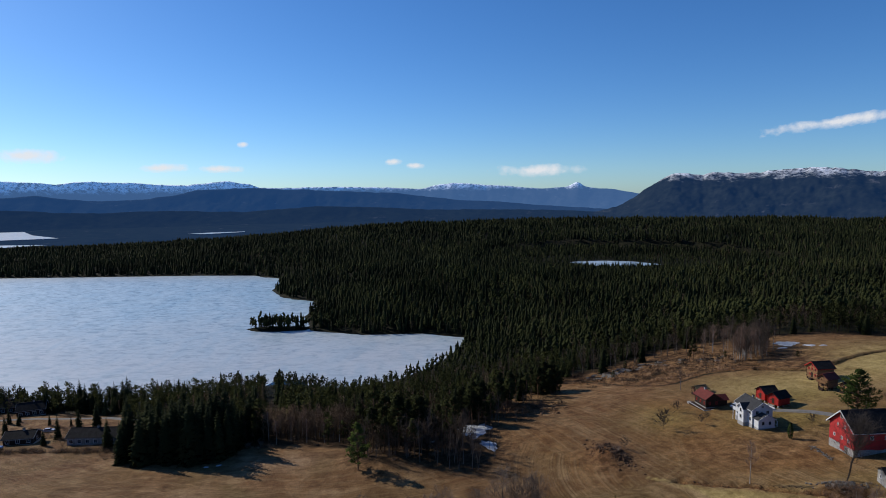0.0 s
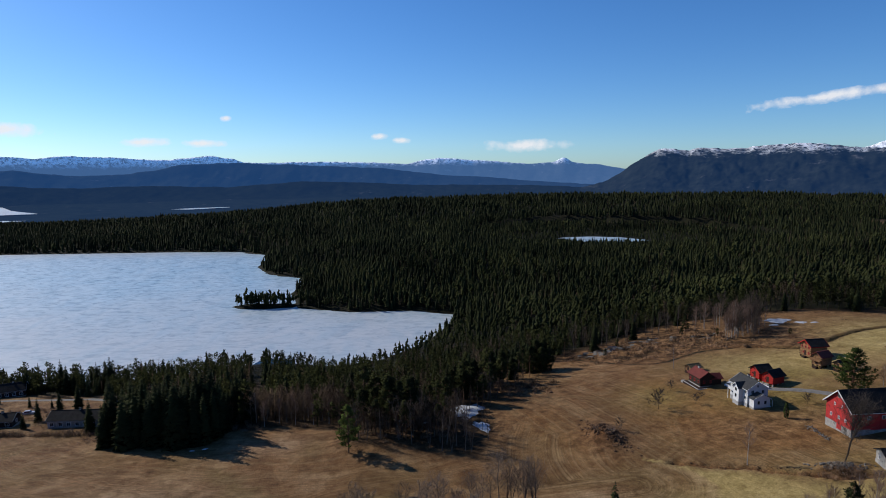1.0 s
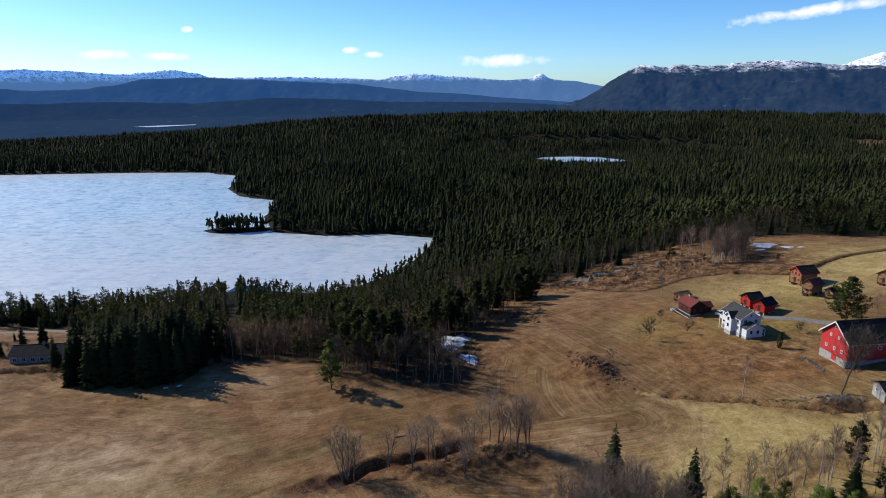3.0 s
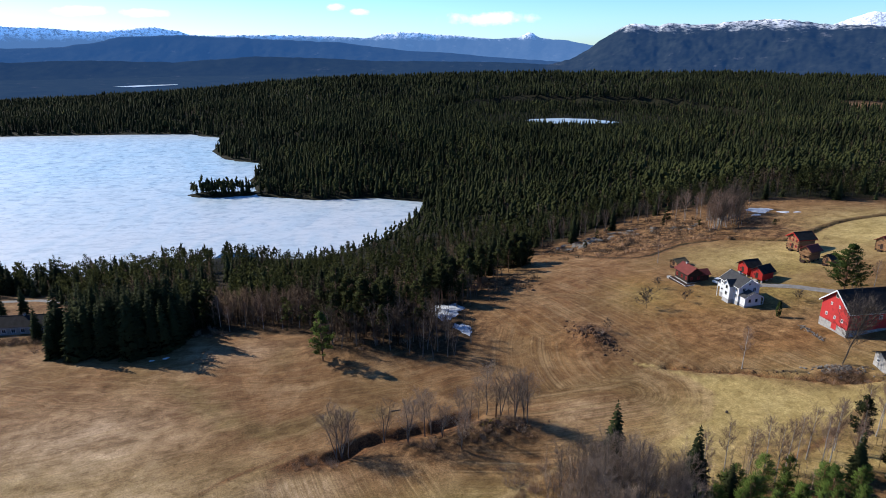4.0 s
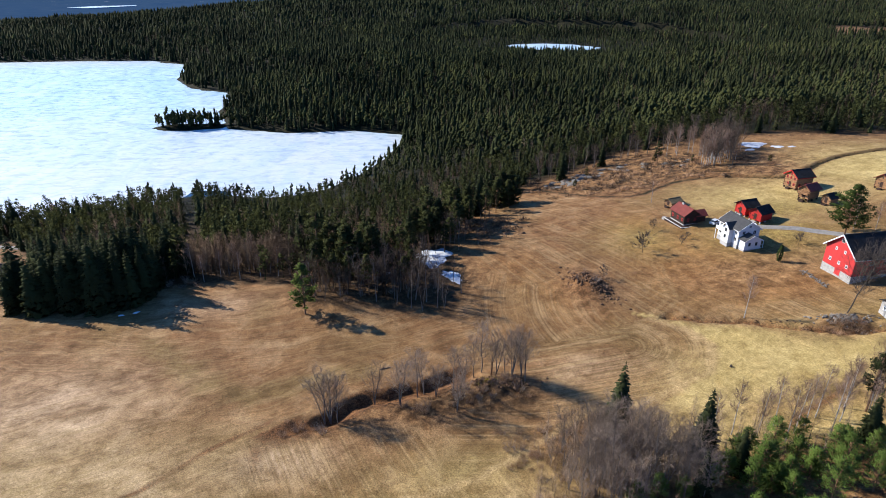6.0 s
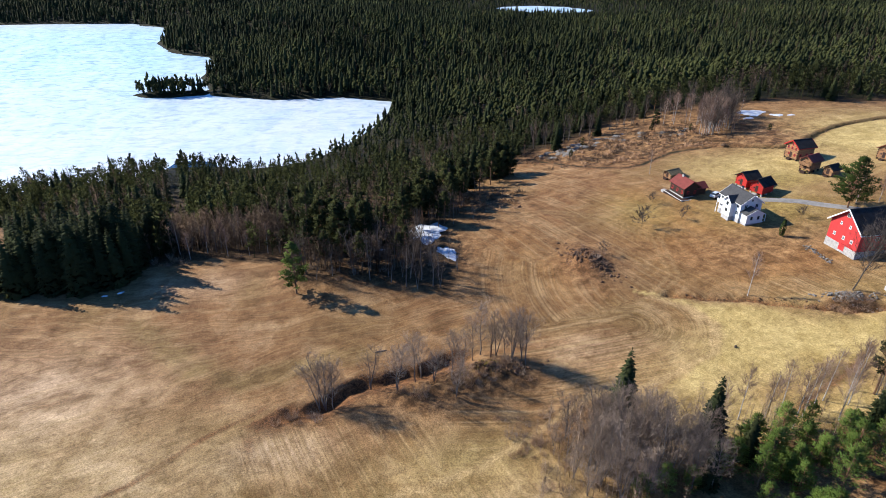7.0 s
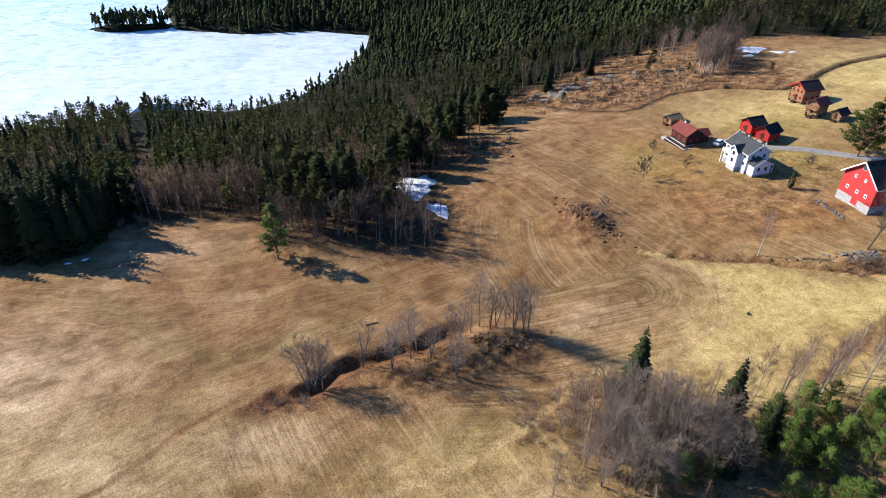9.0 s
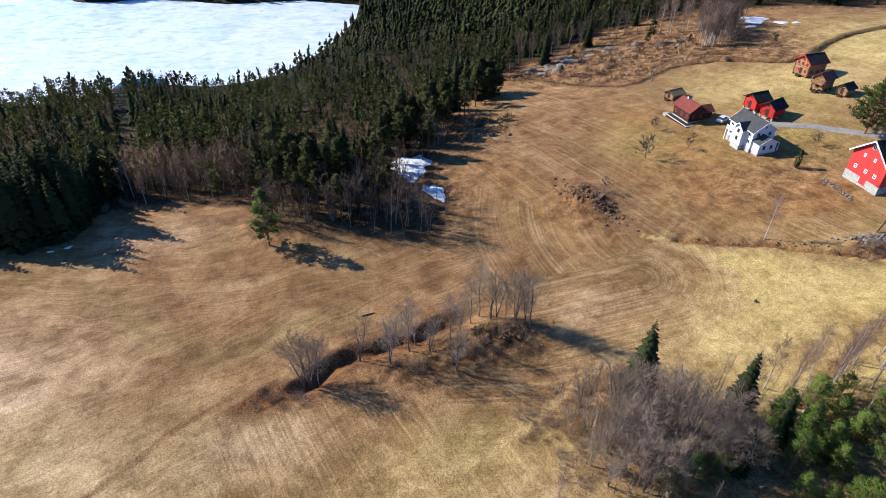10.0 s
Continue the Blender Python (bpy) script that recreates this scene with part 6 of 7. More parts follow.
NORTH = [(x + rng.uniform(-2, 2), y + rng.uniform(-2, 2), rng.uniform(0.55, 0.95)) for x, y in
         [(-30, 206), (-24, 208), (-18, 202), (-12, 204), (-6, 210), (0, 214), (6, 217), (12, 219), (14, 222), (16, 230), (20, 240), (24, 250), (33, 259), (14, 236), (-34, 212),
          (31, 241), (30, 250), (43, 264), (50, 270), (58, 277), (66, 274), (72, 276), (79, 281), (86, 284), (93, 288), (101, 293), (108, 295), (118, 300), (150, 299), (158, 295),
          (168, 294), (176, 291), (186, 289), (196, 287), (206, 287), (0, 208), (4, 211), (-4, 206), (9, 214)]]
GROVE = [(33.1, 117.2, 0.92), (44.2, 108.9, 1.0), (48, 104.5, 0.75), (40, 101, 0.6), (72, 107, 0.55), (90, 117, 0.8), (97, 120, 0.7)]
NORTH = [n for k, n in enumerate(NORTH) if n[0] < 24 or k % 3 == 0]
plant(SPRUCES, GROVE[:2] + LEFT + [(-121, 216, 0.7), (-117, 219, 0.8), (-112, 222, 0.9), (-108, 214, 0.8), (-146, 219, 0.45), (-111, 230, 0.9), (-104, 208, 0.9), (-106, 224, 0.95), *[(rng.uniform(-236, -140), rng.uniform(277, 300), rng.uniform(0.65, 0.95)) for _ in range(24)], *[(rng.uniform(-186, -146), rng.uniform(246, 262), rng.uniform(0.2, 0.4)) for _ in range(5)], (-143, 236, 0.8), (-147, 229, 0.6), (-140, 243, 0.7), (-116, 236, 0.9), (-119, 212, 0.7), (-172, 236, 0.5), (-178, 222, 0.7)] + NORTH + GROVE[2:], rng, 0.92, 1.08)
PINES = [pine(40 + k, h, s) for k, (h, s) in enumerate(((14, 2.2), (12, 2.5), (13, 1.9)))]
plant(PINES, [(x + rng.uniform(-1.5, 1.5), y + rng.uniform(-1.5, 1.5), q) for x, y, q in
              [(36, 249, 0.9), (-2, 186, 0.8), (4, 200, 0.85), (-8, 198, 0.9), (8, 209, 0.95), (12, 216, 0.9), (-14, 200, 0.8), (-20, 205, 0.9),
               (22, 236, 0.85), (2, 193, 0.7), (-10, 186, 0.75), (6, 214, 0.9), (12, 222, 0.9), (17, 228, 0.85), *[(rng.uniform(6, 19), rng.uniform(205, 226), rng.uniform(0.8, 1.0)) for _ in range(14)], (14, 207, 0.8), (17, 212, 0.85), (19, 219, 0.75), (21, 225, 0.8), (12, 203, 0.7), (24, 236, 0.8), (-17, 193, 0.8), (-24, 198, 0.8), (0, 197, 0.8), 
               *[(rng.uniform(-24, -5), rng.uniform(183, 202), rng.uniform(1.0, 1.3)) for _ in range(14)], *[(rng.uniform(17, 27), rng.uniform(214, 246), rng.uniform(0.8, 1.1)) for _ in range(16)], (-14, 182, 0.9), (-9, 179, 0.85), (-19, 181, 0.8), (3, 186, 0.8), (0, 181, 0.75),
               (78, 112, 0.9), (84, 110, 0.75), (75, 105, 0.7), (111, 275, 0.72), (142, 246.3, 0.32),
               (36, 244, 0.9), (30, 232, 0.9), (58, 274, 0.8), (75, 283, 0.8), (97, 297, 0.8), (127, 303, 0.8), (163, 299, 0.8), (190, 296, 0.8), (-1, 203, 0.75), (3, 206, 0.8), (80, 268, 0.4), (70, 258, 0.35), (110, 272, 0.45), (120, 262, 0.3), (132, 270, 0.4)]], rng, 0.92, 1.08)
BIGPINE = foliage("broad_pine_needles", (0.034, 0.052, 0.014), (0.090, 0.118, 0.032), 0.4)
big = pine(61, 14.5, 5.2, "large lone pine tree beside the farm drive", 150, 0.2, 30, BIGPINE)
big.matrix_basis = pose(122, 179, stand(122, 179), 0, 0, 40)
YOUNGS = [young_pine(300 + k, h, r) for k, (h, r) in enumerate(((6.6, 2.2), (5.2, 1.9), (7.4, 2.4)))]
plant(YOUNGS, [(50.5, 107, 1.0), (53, 104.5, 1.0), (47.5, 105.5, 0.9), (55.5, 107.5, 1.05), (58, 105, 0.9), (50, 102, 1.0), (45, 103, 0.95), (54, 101, 1.0), (60.5, 108, 0.8), (64, 104.5, 0.9), (67, 106, 0.85),
               (41.5, 102, 0.9), (37, 100.5, 0.8), (58.5, 101.5, 1.0), (63, 101, 1.0), (69, 102.5, 0.9), (73, 106, 0.7), (47, 99.5, 1.0), (33, 101, 0.8), (77, 104, 0.9), (82, 107, 0.9), (88, 108, 0.9), (43.5, 107, 0.7),
               (29, 100, 0.8), (95, 111, 0.9), (52, 97.5, 1.1), (58, 96.5, 1.1), (65, 97, 1.1), *[(rng.uniform(44, 64), rng.uniform(90, 103), rng.uniform(0.7, 1.05)) for _ in range(11)]], rng, 0.95, 1.1)

edge = pine(62, 13.6, 3.0, "sturdy green pine tree at the field's edge", 90, 0.15, 28, BIGPINE)
edge.matrix_basis = pose(-25.2, 172.3, stand(-25.2, 172.3), 0, 0, 10)
CLUMP = [pine(64 + k, h, 2.6, "dense dark green pine tree in a clump by the wood", 110, 0.06, 26, PINE) for k, h in enumerate((11.5, 10.0))]
plant(CLUMP, [(43.2, 249.6, 1.0), (39.6, 251.5, 1.05), (46.6, 251.8, 0.95), (41.4, 254.4, 1.15), (44.8, 254.6, 1.1), (37.4, 254.6, 1.0)], rng)
BIRCHES = [bare_tree(70 + k, "birch_tree", "leafless birch tree with pale slender trunk", h, BIRCHBARK, REDTWIG, 1, 0.21, 34, 36, group="birch trees", bold=1.7, first=0.36)
           for k, h in enumerate((12.5, 10.5, 11.5))]
plant(BIRCHES, [(x, y, q) for x, y, q in
                [(75, 148, 0.8), (37, 113, 0.85), (46.5, 110.5, 1.0), (52, 113, 0.9), (56, 112, 0.95), (60, 113.5, 0.95), (62, 111, 0.8), (65, 112.5, 0.95), (68, 114, 0.9), (71, 112, 1.0),
                 (74, 115, 0.95), (77, 113, 0.85), (80, 116, 0.9), (84, 114, 0.9), (59, 109, 0.9), (67, 109, 0.95), (73, 109, 1.0), (79, 108, 1.0), (86, 119, 0.85), (92, 112, 1.0),
                 (87.2, 224.8, 0.75), (126, 181, 0.8), (129, 184, 0.75), (131, 179, 0.7), (124, 282, 1.0), (128, 280, 1.05), (131, 282, 1.0), (134, 279, 1.0), (137, 282, 0.95),
                 *[(128 + 0.6 * k + rng.uniform(-7, 7), 256 + 1.0 * k + rng.uniform(-3, 3), rng.uniform(0.75, 1.05)) for k in range(14)], *[(128 + 0.5 * k + rng.uniform(-8, 8), 258 + 0.8 * k + rng.uniform(-4, 4), rng.uniform(0.6, 1.0)) for k in range(30)], *[(rng.uniform(76, 104), rng.uniform(106, 118), rng.uniform(0.75, 1.0)) for _ in range(10)],
                 (121, 285, 0.9), (126, 287, 1.0), (132, 287, 1.0), (139, 286, 0.9), (20, 228, 0.9), (-52, 203, 0.8), (-46, 200, 0.75), (-60, 205, 0.8), (-40, 199, 0.75), (-56, 200, 0.7), (-35, 199, 0.75),
                 (-49, 207, 0.8), (-43, 206, 0.8)]], rng, 0.92, 1.06)
GREYS = [bare_tree(80 + k, "bare_tree", "grey leafless broadleaf tree with fine twigs", h, GREYBARK, TWIG, st, 0.27, 34 if st == 1 else 22, 40 if st == 1 else 32, group="bare trees", bold=1.35, rise=(0.5, 1.5)) for k, (h, st) in enumerate(((9.5, 1), (8.5, 2), (9, 3)))]
BARES = [(x + rng.uniform(-0.6, 0.6), y + rng.uniform(-0.6, 0.6), q * (rng.uniform(0.95, 1.5) if -27 < x < 11 and 166 < y < 193 else 1.22 if 126 < y < 145 else 1.0)) for x, y, q in
              [(1, 170.5, 1.05), (4, 168.5, 1.0), (-3, 172.5, 0.95), (7, 170, 0.95), (9.5, 168, 0.85), (2, 175, 1.0), (-7, 175, 0.95), (-12, 176.5, 1.0), (-17, 177, 1.0), (5, 173.5, 1.0), (-1, 179, 1.05), (8, 176, 0.9),
               (13.8, 140.2, 1.0), (16, 137.9, 1.0), (18.5, 136.1, 1.05), (21.2, 134.4, 0.9), (15, 139.2, 0.85), (20, 135.2, 0.8), (16.9, 137, 0.6), (-18.9, 131.6, 1.0), (-17.3, 131.3, 1.15), (-16.2, 131.0, 0.9), (-9, 134, 0.95), (-3.5, 131.3, 0.9), (-1, 134.5, 0.85), (1.5, 137, 0.85),
               (5.8, 128, 0.8), (7, 133, 0.8), (9, 137, 0.85), (3, 133, 0.75), (11, 139, 0.8), (24, 116, 0.9), (27, 113, 1.15), (30, 111, 1.25), (26, 108, 1.2), (30, 106, 1.3), (34, 108, 1.3), (22, 111, 0.8), (29, 116, 0.85),
               (33, 112, 1.0), (23, 115, 0.8), (26, 118, 0.7), (31, 114, 1.1), (28, 110, 1.25), (24, 108, 1.1), (32, 109, 1.3), (35, 111, 1.2), (28, 104, 1.3), (33, 103, 1.3), (22, 103, 0.9), (26, 101, 1.0), *[(rng.uniform(20, 42), rng.uniform(99, 117), rng.uniform(0.8, 1.2)) for _ in range(16)],
               (39, 103, 1.0), (43, 105, 0.8), (37, 100, 1.0), (20, 113, 0.6), (31, 118, 0.6), (42, 112, 0.7), (37, 108, 1.0), (25, 104, 1.0), (30, 101, 1.05), (36, 104, 1.05), (21, 106, 0.75), (40, 106, 0.9), (38, 112, 0.9), (41, 110, 0.8), (35, 116, 0.6),
               *[(rng.uniform(-26, 14), rng.uniform(174, 212), rng.uniform(0.75, 1.0)) for _ in range(26)], *[(rng.uniform(20, 36), rng.uniform(208, 240), rng.uniform(0.4, 0.7)) for _ in range(9)], *[(rng.uniform(12, 24), rng.uniform(203, 234), rng.uniform(0.8, 1.05)) for _ in range(12)], *[(128 + 0.55 * k + rng.uniform(-6, 6), 255 + 0.9 * k + rng.uniform(-4, 4), rng.uniform(1.05, 1.4)) for k in range(36)], *[(64 + 3.4 * k + rng.uniform(-3, 3), 283 + 0.75 * k + rng.uniform(-2, 4), rng.uniform(0.9, 1.3)) for k in range(24)], (-20, 177, 0.7), (-15, 178, 0.75), (-11, 177, 0.7), (-7, 179, 0.75), (-3, 176, 0.7), (1, 176, 0.75), (-18, 182, 0.8), (-12, 184, 0.85), (-5, 184, 0.8), (2, 182, 0.8), (-23, 181, 0.7),
               (-1, 190, 0.9), (5, 188, 0.75), (-9, 190, 0.9), (-15, 189, 0.85), (8, 180, 0.6), (9, 174, 0.6), (-22, 188, 0.8), (20, 210, 0.7), (27, 214, 0.8), (24, 206, 0.6), (11, 203, 0.8),
               (-28, 196, 0.75), (-32, 199, 0.8), (-38, 203, 0.85), (-44, 203, 0.85), (-50, 203, 0.85), (-57, 206, 0.85), (-62, 208, 0.8), (-41, 209, 0.9), (-53, 210, 0.9), (-33, 205, 0.9),
               (36, 222, 0.5), (-30, 201, 0.8), (-26, 202, 0.8), (-47, 212, 0.9), (-98, 193, 0.9), (-101, 197, 0.9), (-104, 193, 0.8)]]
plant(GREYS, [b for b in BARES if b[1] < 160], rng, 0.9, 1.1)
PLAINER = [bare_tree(86 + k, "bare_tree", "grey leafless broadleaf tree by the wood", h, GREYBARK, DARKTWIG, st, 0.30, 20 if st == 1 else 13, 24, group="bare trees", bold=2.2) for k, (h, st) in enumerate(((9.5, 1), (8.5, 2), (9, 2)))]
plant(PLAINER, [b for b in BARES if b[1] >= 160], rng, 0.9, 1.1)
oak = bare_tree(95, "bare_tree", "big dark forked leafless tree on the stone heap", 15.0, BARK, BARK, 2, 0.36, 34, 44, 0.05, group="bare trees", first=0.3, bold=2.8)
oak.matrix_basis = pose(95.4, 142.6, stand(95.4, 142.6), 0, 0, 20)
APPLES = [bare_tree(100 + k, "apple_tree", "small crooked leafless apple tree on the slope", 3.9, BARK, BARK, 1, 0.50, 24, 24, 0.10, group="apple trees", first=0.26, rise=(0.1, 0.8), bold=4.0) for k in range(2)]
plant(APPLES, [(67.4, 186.2, 1.3), (76.4, 199.7, 0.9), (79, 187, 0.75), (108, 178, 0.9), (51.6, 174.4, 0.9), (82.5, 191, 0.6)], rng)


def cypress():
    r = random.Random(5)
    tree = tagged(new("cypress_tree"), "narrow dark green columnar cypress on the lawn", "tree")
    t = Soup()
    t.tube([(0, 0, -0.2), (0, 0, 4.2)], [0.1, 0.02], 5)
    t.part("trunk", BARK, tree)
    s = Soup()
    for _ in range(520):
        u = r.random()
        rad = 0.72 * math.sin(math.pi * (0.12 + 0.86 * u)) ** 0.7 * r.uniform(0.55, 1.0)
        a = r.uniform(0, 6.28)
        s.blade((rad * math.cos(a), rad * math.sin(a), 0.1 + 4.3 * u), (math.cos(a) * 0.4, math.sin(a) * 0.4, 1), r.uniform(0.3, 0.55), r.uniform(0.12, 0.26), r)
    s.part("crown", LEAF, tree, r)
    tree.matrix_basis = pose(97.4, 170.4, stand(97.4, 170.4))


cypress()


# brush in the gully, on the heath, on the stone heap and along the wood's edge
SHRUBS = [bush(200 + k, "bush", "low brown leafless bush", 1.0, h, m) for k, (h, m) in enumerate(((1.4, BRUSH), (1.0, BRUSH), (1.7, TWIG)))]
spots = [(51.4, 174.2, 1.3)]
for cx, cy, rx, ry, n in ((5, 130, 14, 3, 18), (14, 133, 7, 3.5, 20), (-22, 128, 4, 2.5, 14), (92, 138, 8, 3, 34), (46.6, 171, 5, 9, 7), (31, 222, 8, 14, 40), (-14, 181, 12, 6, 20),
                          (18, 115, 6, 5, 22), (92, 264, 32, 14, 84), (118, 268, 16, 12, 34), (90, 246, 18, 3, 26), (115, 248, 12, 3, 18), (104, 136, 5, 2, 8), (-135, 209.5, 26, 1.6, 44), (-108, 201, 8, 5, 22), (-150, 232, 14, 5, 20), (-160, 246, 16, 6, 24), (-125, 213, 10, 2, 16), (-20, 196, 12, 4, 20), (-60, 200, 14, 3, 20)):
    for _ in range(n):
        spots.append((cx + rng.gauss(0, 0.5) * rx, cy + rng.gauss(0, 0.5) * ry, rng.uniform(0.5, 1.15)))
spots += [(rng.uniform(15, 31), rng.uniform(103, 122), rng.uniform(0.5, 1.1)) for _ in range(44)]
plant(SHRUBS, [s for s in spots if s[1] < 200 or s[0] < -60], rng)
far_brush = grow("brushwood", "low brown leafless brush on the heath and along the wood", [(np.array(b.v), np.array(b.f)) for b in [bush_soup(rng, 1.1, h, 60, 4.5) for h in (1.4, 1.0, 1.7)]],
                 np.array([s for s in spots if s[1] >= 200 and s[0] >= -60]), BRUSH, np.random.default_rng(3))
tagged(far_brush, category="brush", kind="stuff")
dark_brush = grow("heather", "dark low heather and juniper clumps on the heath", [(np.array(b.v), np.array(b.f)) for b in [bush_soup(rng, 1.7, h, 64, 5.5) for h in (0.9, 1.3, 0.7)]],
                  np.array([(rng.gauss(94, 25), rng.gauss(266, 12), rng.uniform(0.4, 1.3)) for _ in range(300)] + [(rng.gauss(112, 7), rng.gauss(268, 2), rng.uniform(0.6, 1.2)) for _ in range(30)] + [(rng.gauss(31, 6), rng.gauss(226, 9), rng.uniform(0.6, 1.2)) for _ in range(36)]
                           + [(rng.gauss(11, 6), rng.gauss(132, 2), rng.uniform(0.4, 0.7)) for _ in range(26)]), DARKTWIG, np.random.default_rng(4))
tagged(dark_brush, category="heather", kind="stuff")
hedge = grow("hedge", "dense dark leafless hedge between the yard and the field", [(np.array(b.v), np.array(b.f)) for b in [bush_soup(rng, 1.5, h, 150) for h in (2.2, 1.7, 2.6)]],
             np.array([(rng.uniform(-178, -112), rng.gauss(209.5, 0.9), rng.uniform(0.6, 1.1)) for _ in range(110)] + [(rng.uniform(-180, -118), rng.gauss(232, 6), rng.uniform(0.5, 1.0)) for _ in range(50)]), DARKTWIG, np.random.default_rng(6))
tagged(hedge, category="hedge", kind="stuff")
thicket = grow("thicket", "dense grey-brown thicket of slender leafless saplings", [sapling_soup(rng, h) for h in (8.5, 7.0, 9.5, 6.0)],
               np.array([(rng.gauss(30, 5), rng.gauss(108.5, 4.5), rng.uniform(0.6, 1.15)) for _ in range(120)] + [(rng.uniform(17, 26), rng.uniform(104, 119), rng.uniform(0.25, 0.5)) for _ in range(60)]
                        + [(rng.uniform(44, 92), rng.uniform(103, 117), rng.uniform(0.6, 1.1)) for _ in range(50)]), TWIG, np.random.default_rng(5))
tagged(thicket, category="thicket", kind="stuff")


MOSS = foliage("yellow_moss", (0.13, 0.10, 0.018), (0.30, 0.235, 0.045), 0.3)
moss = grow("moss", "yellow-green moss and grass cushions on the knoll", [(np.array(b.v), np.array(b.f)) for b in [bush_soup(rng, 0.8, h, 70, 4.0) for h in (0.4, 0.55)]],
            np.array([(rng.gauss(13.5, 1.6), rng.gauss(134.6, 0.8), rng.uniform(0.6, 1.1)) for _ in range(34)]), MOSS, np.random.default_rng(8))
tagged(moss, category="moss", kind="stuff")


# stones
def stone_mesh(seed, material=None):
    r = random.Random(seed)
    bm = bmesh.new()
    bmesh.ops.create_icosphere(bm, subdivisions=1, radius=0.5)
    for v in bm.verts:
        v.co = Vector((v.co.x * 1.2, v.co.y * 0.95, v.co.z * 0.75)) * r.uniform(0.78, 1.15)
    me = bpy.data.meshes.new("stone")
    bm.to_mesh(me)
    bm.free()
    me.materials.append(material or STONE)
    return me


STONES = [stone_mesh(k) for k in range(5)]
CLODS = [stone_mesh(k + 9, EARTHSTONE) for k in range(5)]


def stone_heap(name, label, category, spots, kinds=None, flat=1.0):
    top = tagged(new(name), label, category)
    cx, cy = sum(s[0] for s in spots) / len(spots), sum(s[1] for s in spots) / len(spots)
    z = stand(cx, cy)
    top.matrix_world = pose(cx, cy, z)
    for k, (x, y, up, s) in enumerate(spots):
        ob = new("stone", (kinds or STONES)[k % 5])
        ob.parent = top
        ob.matrix_local = pose(x - cx, y - cy, stand(x, y) - z + up, rng.uniform(0, 360) if flat == 1.0 else rng.uniform(-8, 8), rng.uniform(-30, 30) * flat, rng.uniform(0, 360)) @ Matrix.Diagonal((s, s, s * flat, 1))


def cluster(n, cx, cy, rx, ry, lo, hi, high=0.0, turn=0.0):
    out = []
    c, s_ = math.cos(radians(turn)), math.sin(radians(turn))
    for _ in range(n):
        u, v = rng.gauss(0, 0.5) * rx, rng.gauss(0, 0.5) * ry
        e = max(0.0, 1 - (u / rx) ** 2 - (v / ry) ** 2)
        out.append((cx + u * c - v * s_, cy + u * s_ + v * c, high * e * rng.uniform(0.3, 1.0), rng.uniform(lo, hi)))
    return out


stone_heap("rock_pile", "mound of field stones and brown turf in the meadow", "rock pile", cluster(250, 46.6, 171, 8.2, 3.5, 0.25, 1.0, 0.05, -66), CLODS)
stone_heap("stone_heap", "heap of grey stones under the big bare tree", "rock pile", cluster(130, 92.5, 140.2, 6.0, 2.4, 0.3, 0.8, 0.5, -18))
stone_heap("stone_wall", "low tumbled dry stone wall by the barn", "stone wall", [(99.3 + rng.gauss(0, 0.4), 154.5 + 0.125 * k, rng.uniform(0, 0.25), rng.uniform(0.22, 0.55)) for k in range(76)])
stone_heap("gully_rocks", "scattered grey rocks on the brown knoll", "rocks", cluster(120, 15, 134, 7, 2.6, 0.25, 0.9, 0.0, -10), CLODS)
stone_heap("heath_rocks", "grey boulders showing on the brown heath", "rocks", cluster(40, 95, 264, 30, 12, 0.5, 1.6, -0.3), CLODS)
stone_heap("rock_outcrops", "broad grey rock outcrops breaking through the heath", "rocks", cluster(30, 80, 274, 24, 8, 1.6, 4.4, 0.0) + cluster(12, 118, 270, 10, 5, 1.2, 3.2, 0.0), STONES, 0.42)
stone_heap("wood_rocks", "grey rocks at the wood's edge", "rocks", cluster(40, 32, 226, 8, 12, 0.5, 1.5, -0.1), CLODS)
stone_heap("brook_stones", "dark stones along the brook", "rocks", [(x + rng.gauss(0, 0.4), y + rng.gauss(0, 0.4), 0.05, rng.uniform(0.25, 0.6)) for x, y in
           [(59 + k * 0.55, 153 - 0.42 * k * 0.55) for k in range(46)]], CLODS)


stone_heap("creek_stones", "dark stones and clods along the heath creek", "rocks", [(ax + (bx - ax) * t + rng.gauss(0, 0.5), ay + (by - ay) * t + rng.gauss(0, 0.5), 0.0, rng.uniform(0.2, 0.75))
           for (ax, ay), (bx, by) in list(zip(DITCH[2:12], DITCH[3:13])) + list(zip(CREEK, CREEK[1:])) for t in (rng.random(), rng.random(), rng.random())], CLODS)


# patches of old snow
def snow_patch(cx, cy, rx, ry, turn, seed, label="patch of old grainy snow in the shade", holes=0.32):
    r = random.Random(seed)
    n, rings = 36, 6
    V, F = [], []
    c, s = math.cos(radians(turn)), math.sin(radians(turn))
    edge = [1 + holes * 0.5 * math.sin(3 * a + seed) + holes * 0.35 * math.sin(7 * a + 2 * seed) + r.uniform(-0.1, 0.1) for a in np.linspace(0, 2 * math.pi, n, endpoint=False)]
    for k in range(rings + 1):
        for j in range(n):
            a = 2 * math.pi * j / n
            q = (k / rings) * edge[j]
            u, v = rx * q * math.cos(a), ry * q * math.sin(a)
            x, y = cx + u * c - v * s, cy + u * s + v * c
            V.append((x, y, stand(x, y) + (0.22 * (1 - (k / rings) ** 2) + 0.05 if k < rings else -0.06)))
    for k in range(rings):
        for j in range(n):
            a, b = k * n + j, k * n + (j + 1) % n
            F.append((a, b, b + n, a + n))
    ob = mesh_object("snow_patch", V, F, SNOW, rounded=True)
    return tagged(ob, label, "snow", "snow patches")


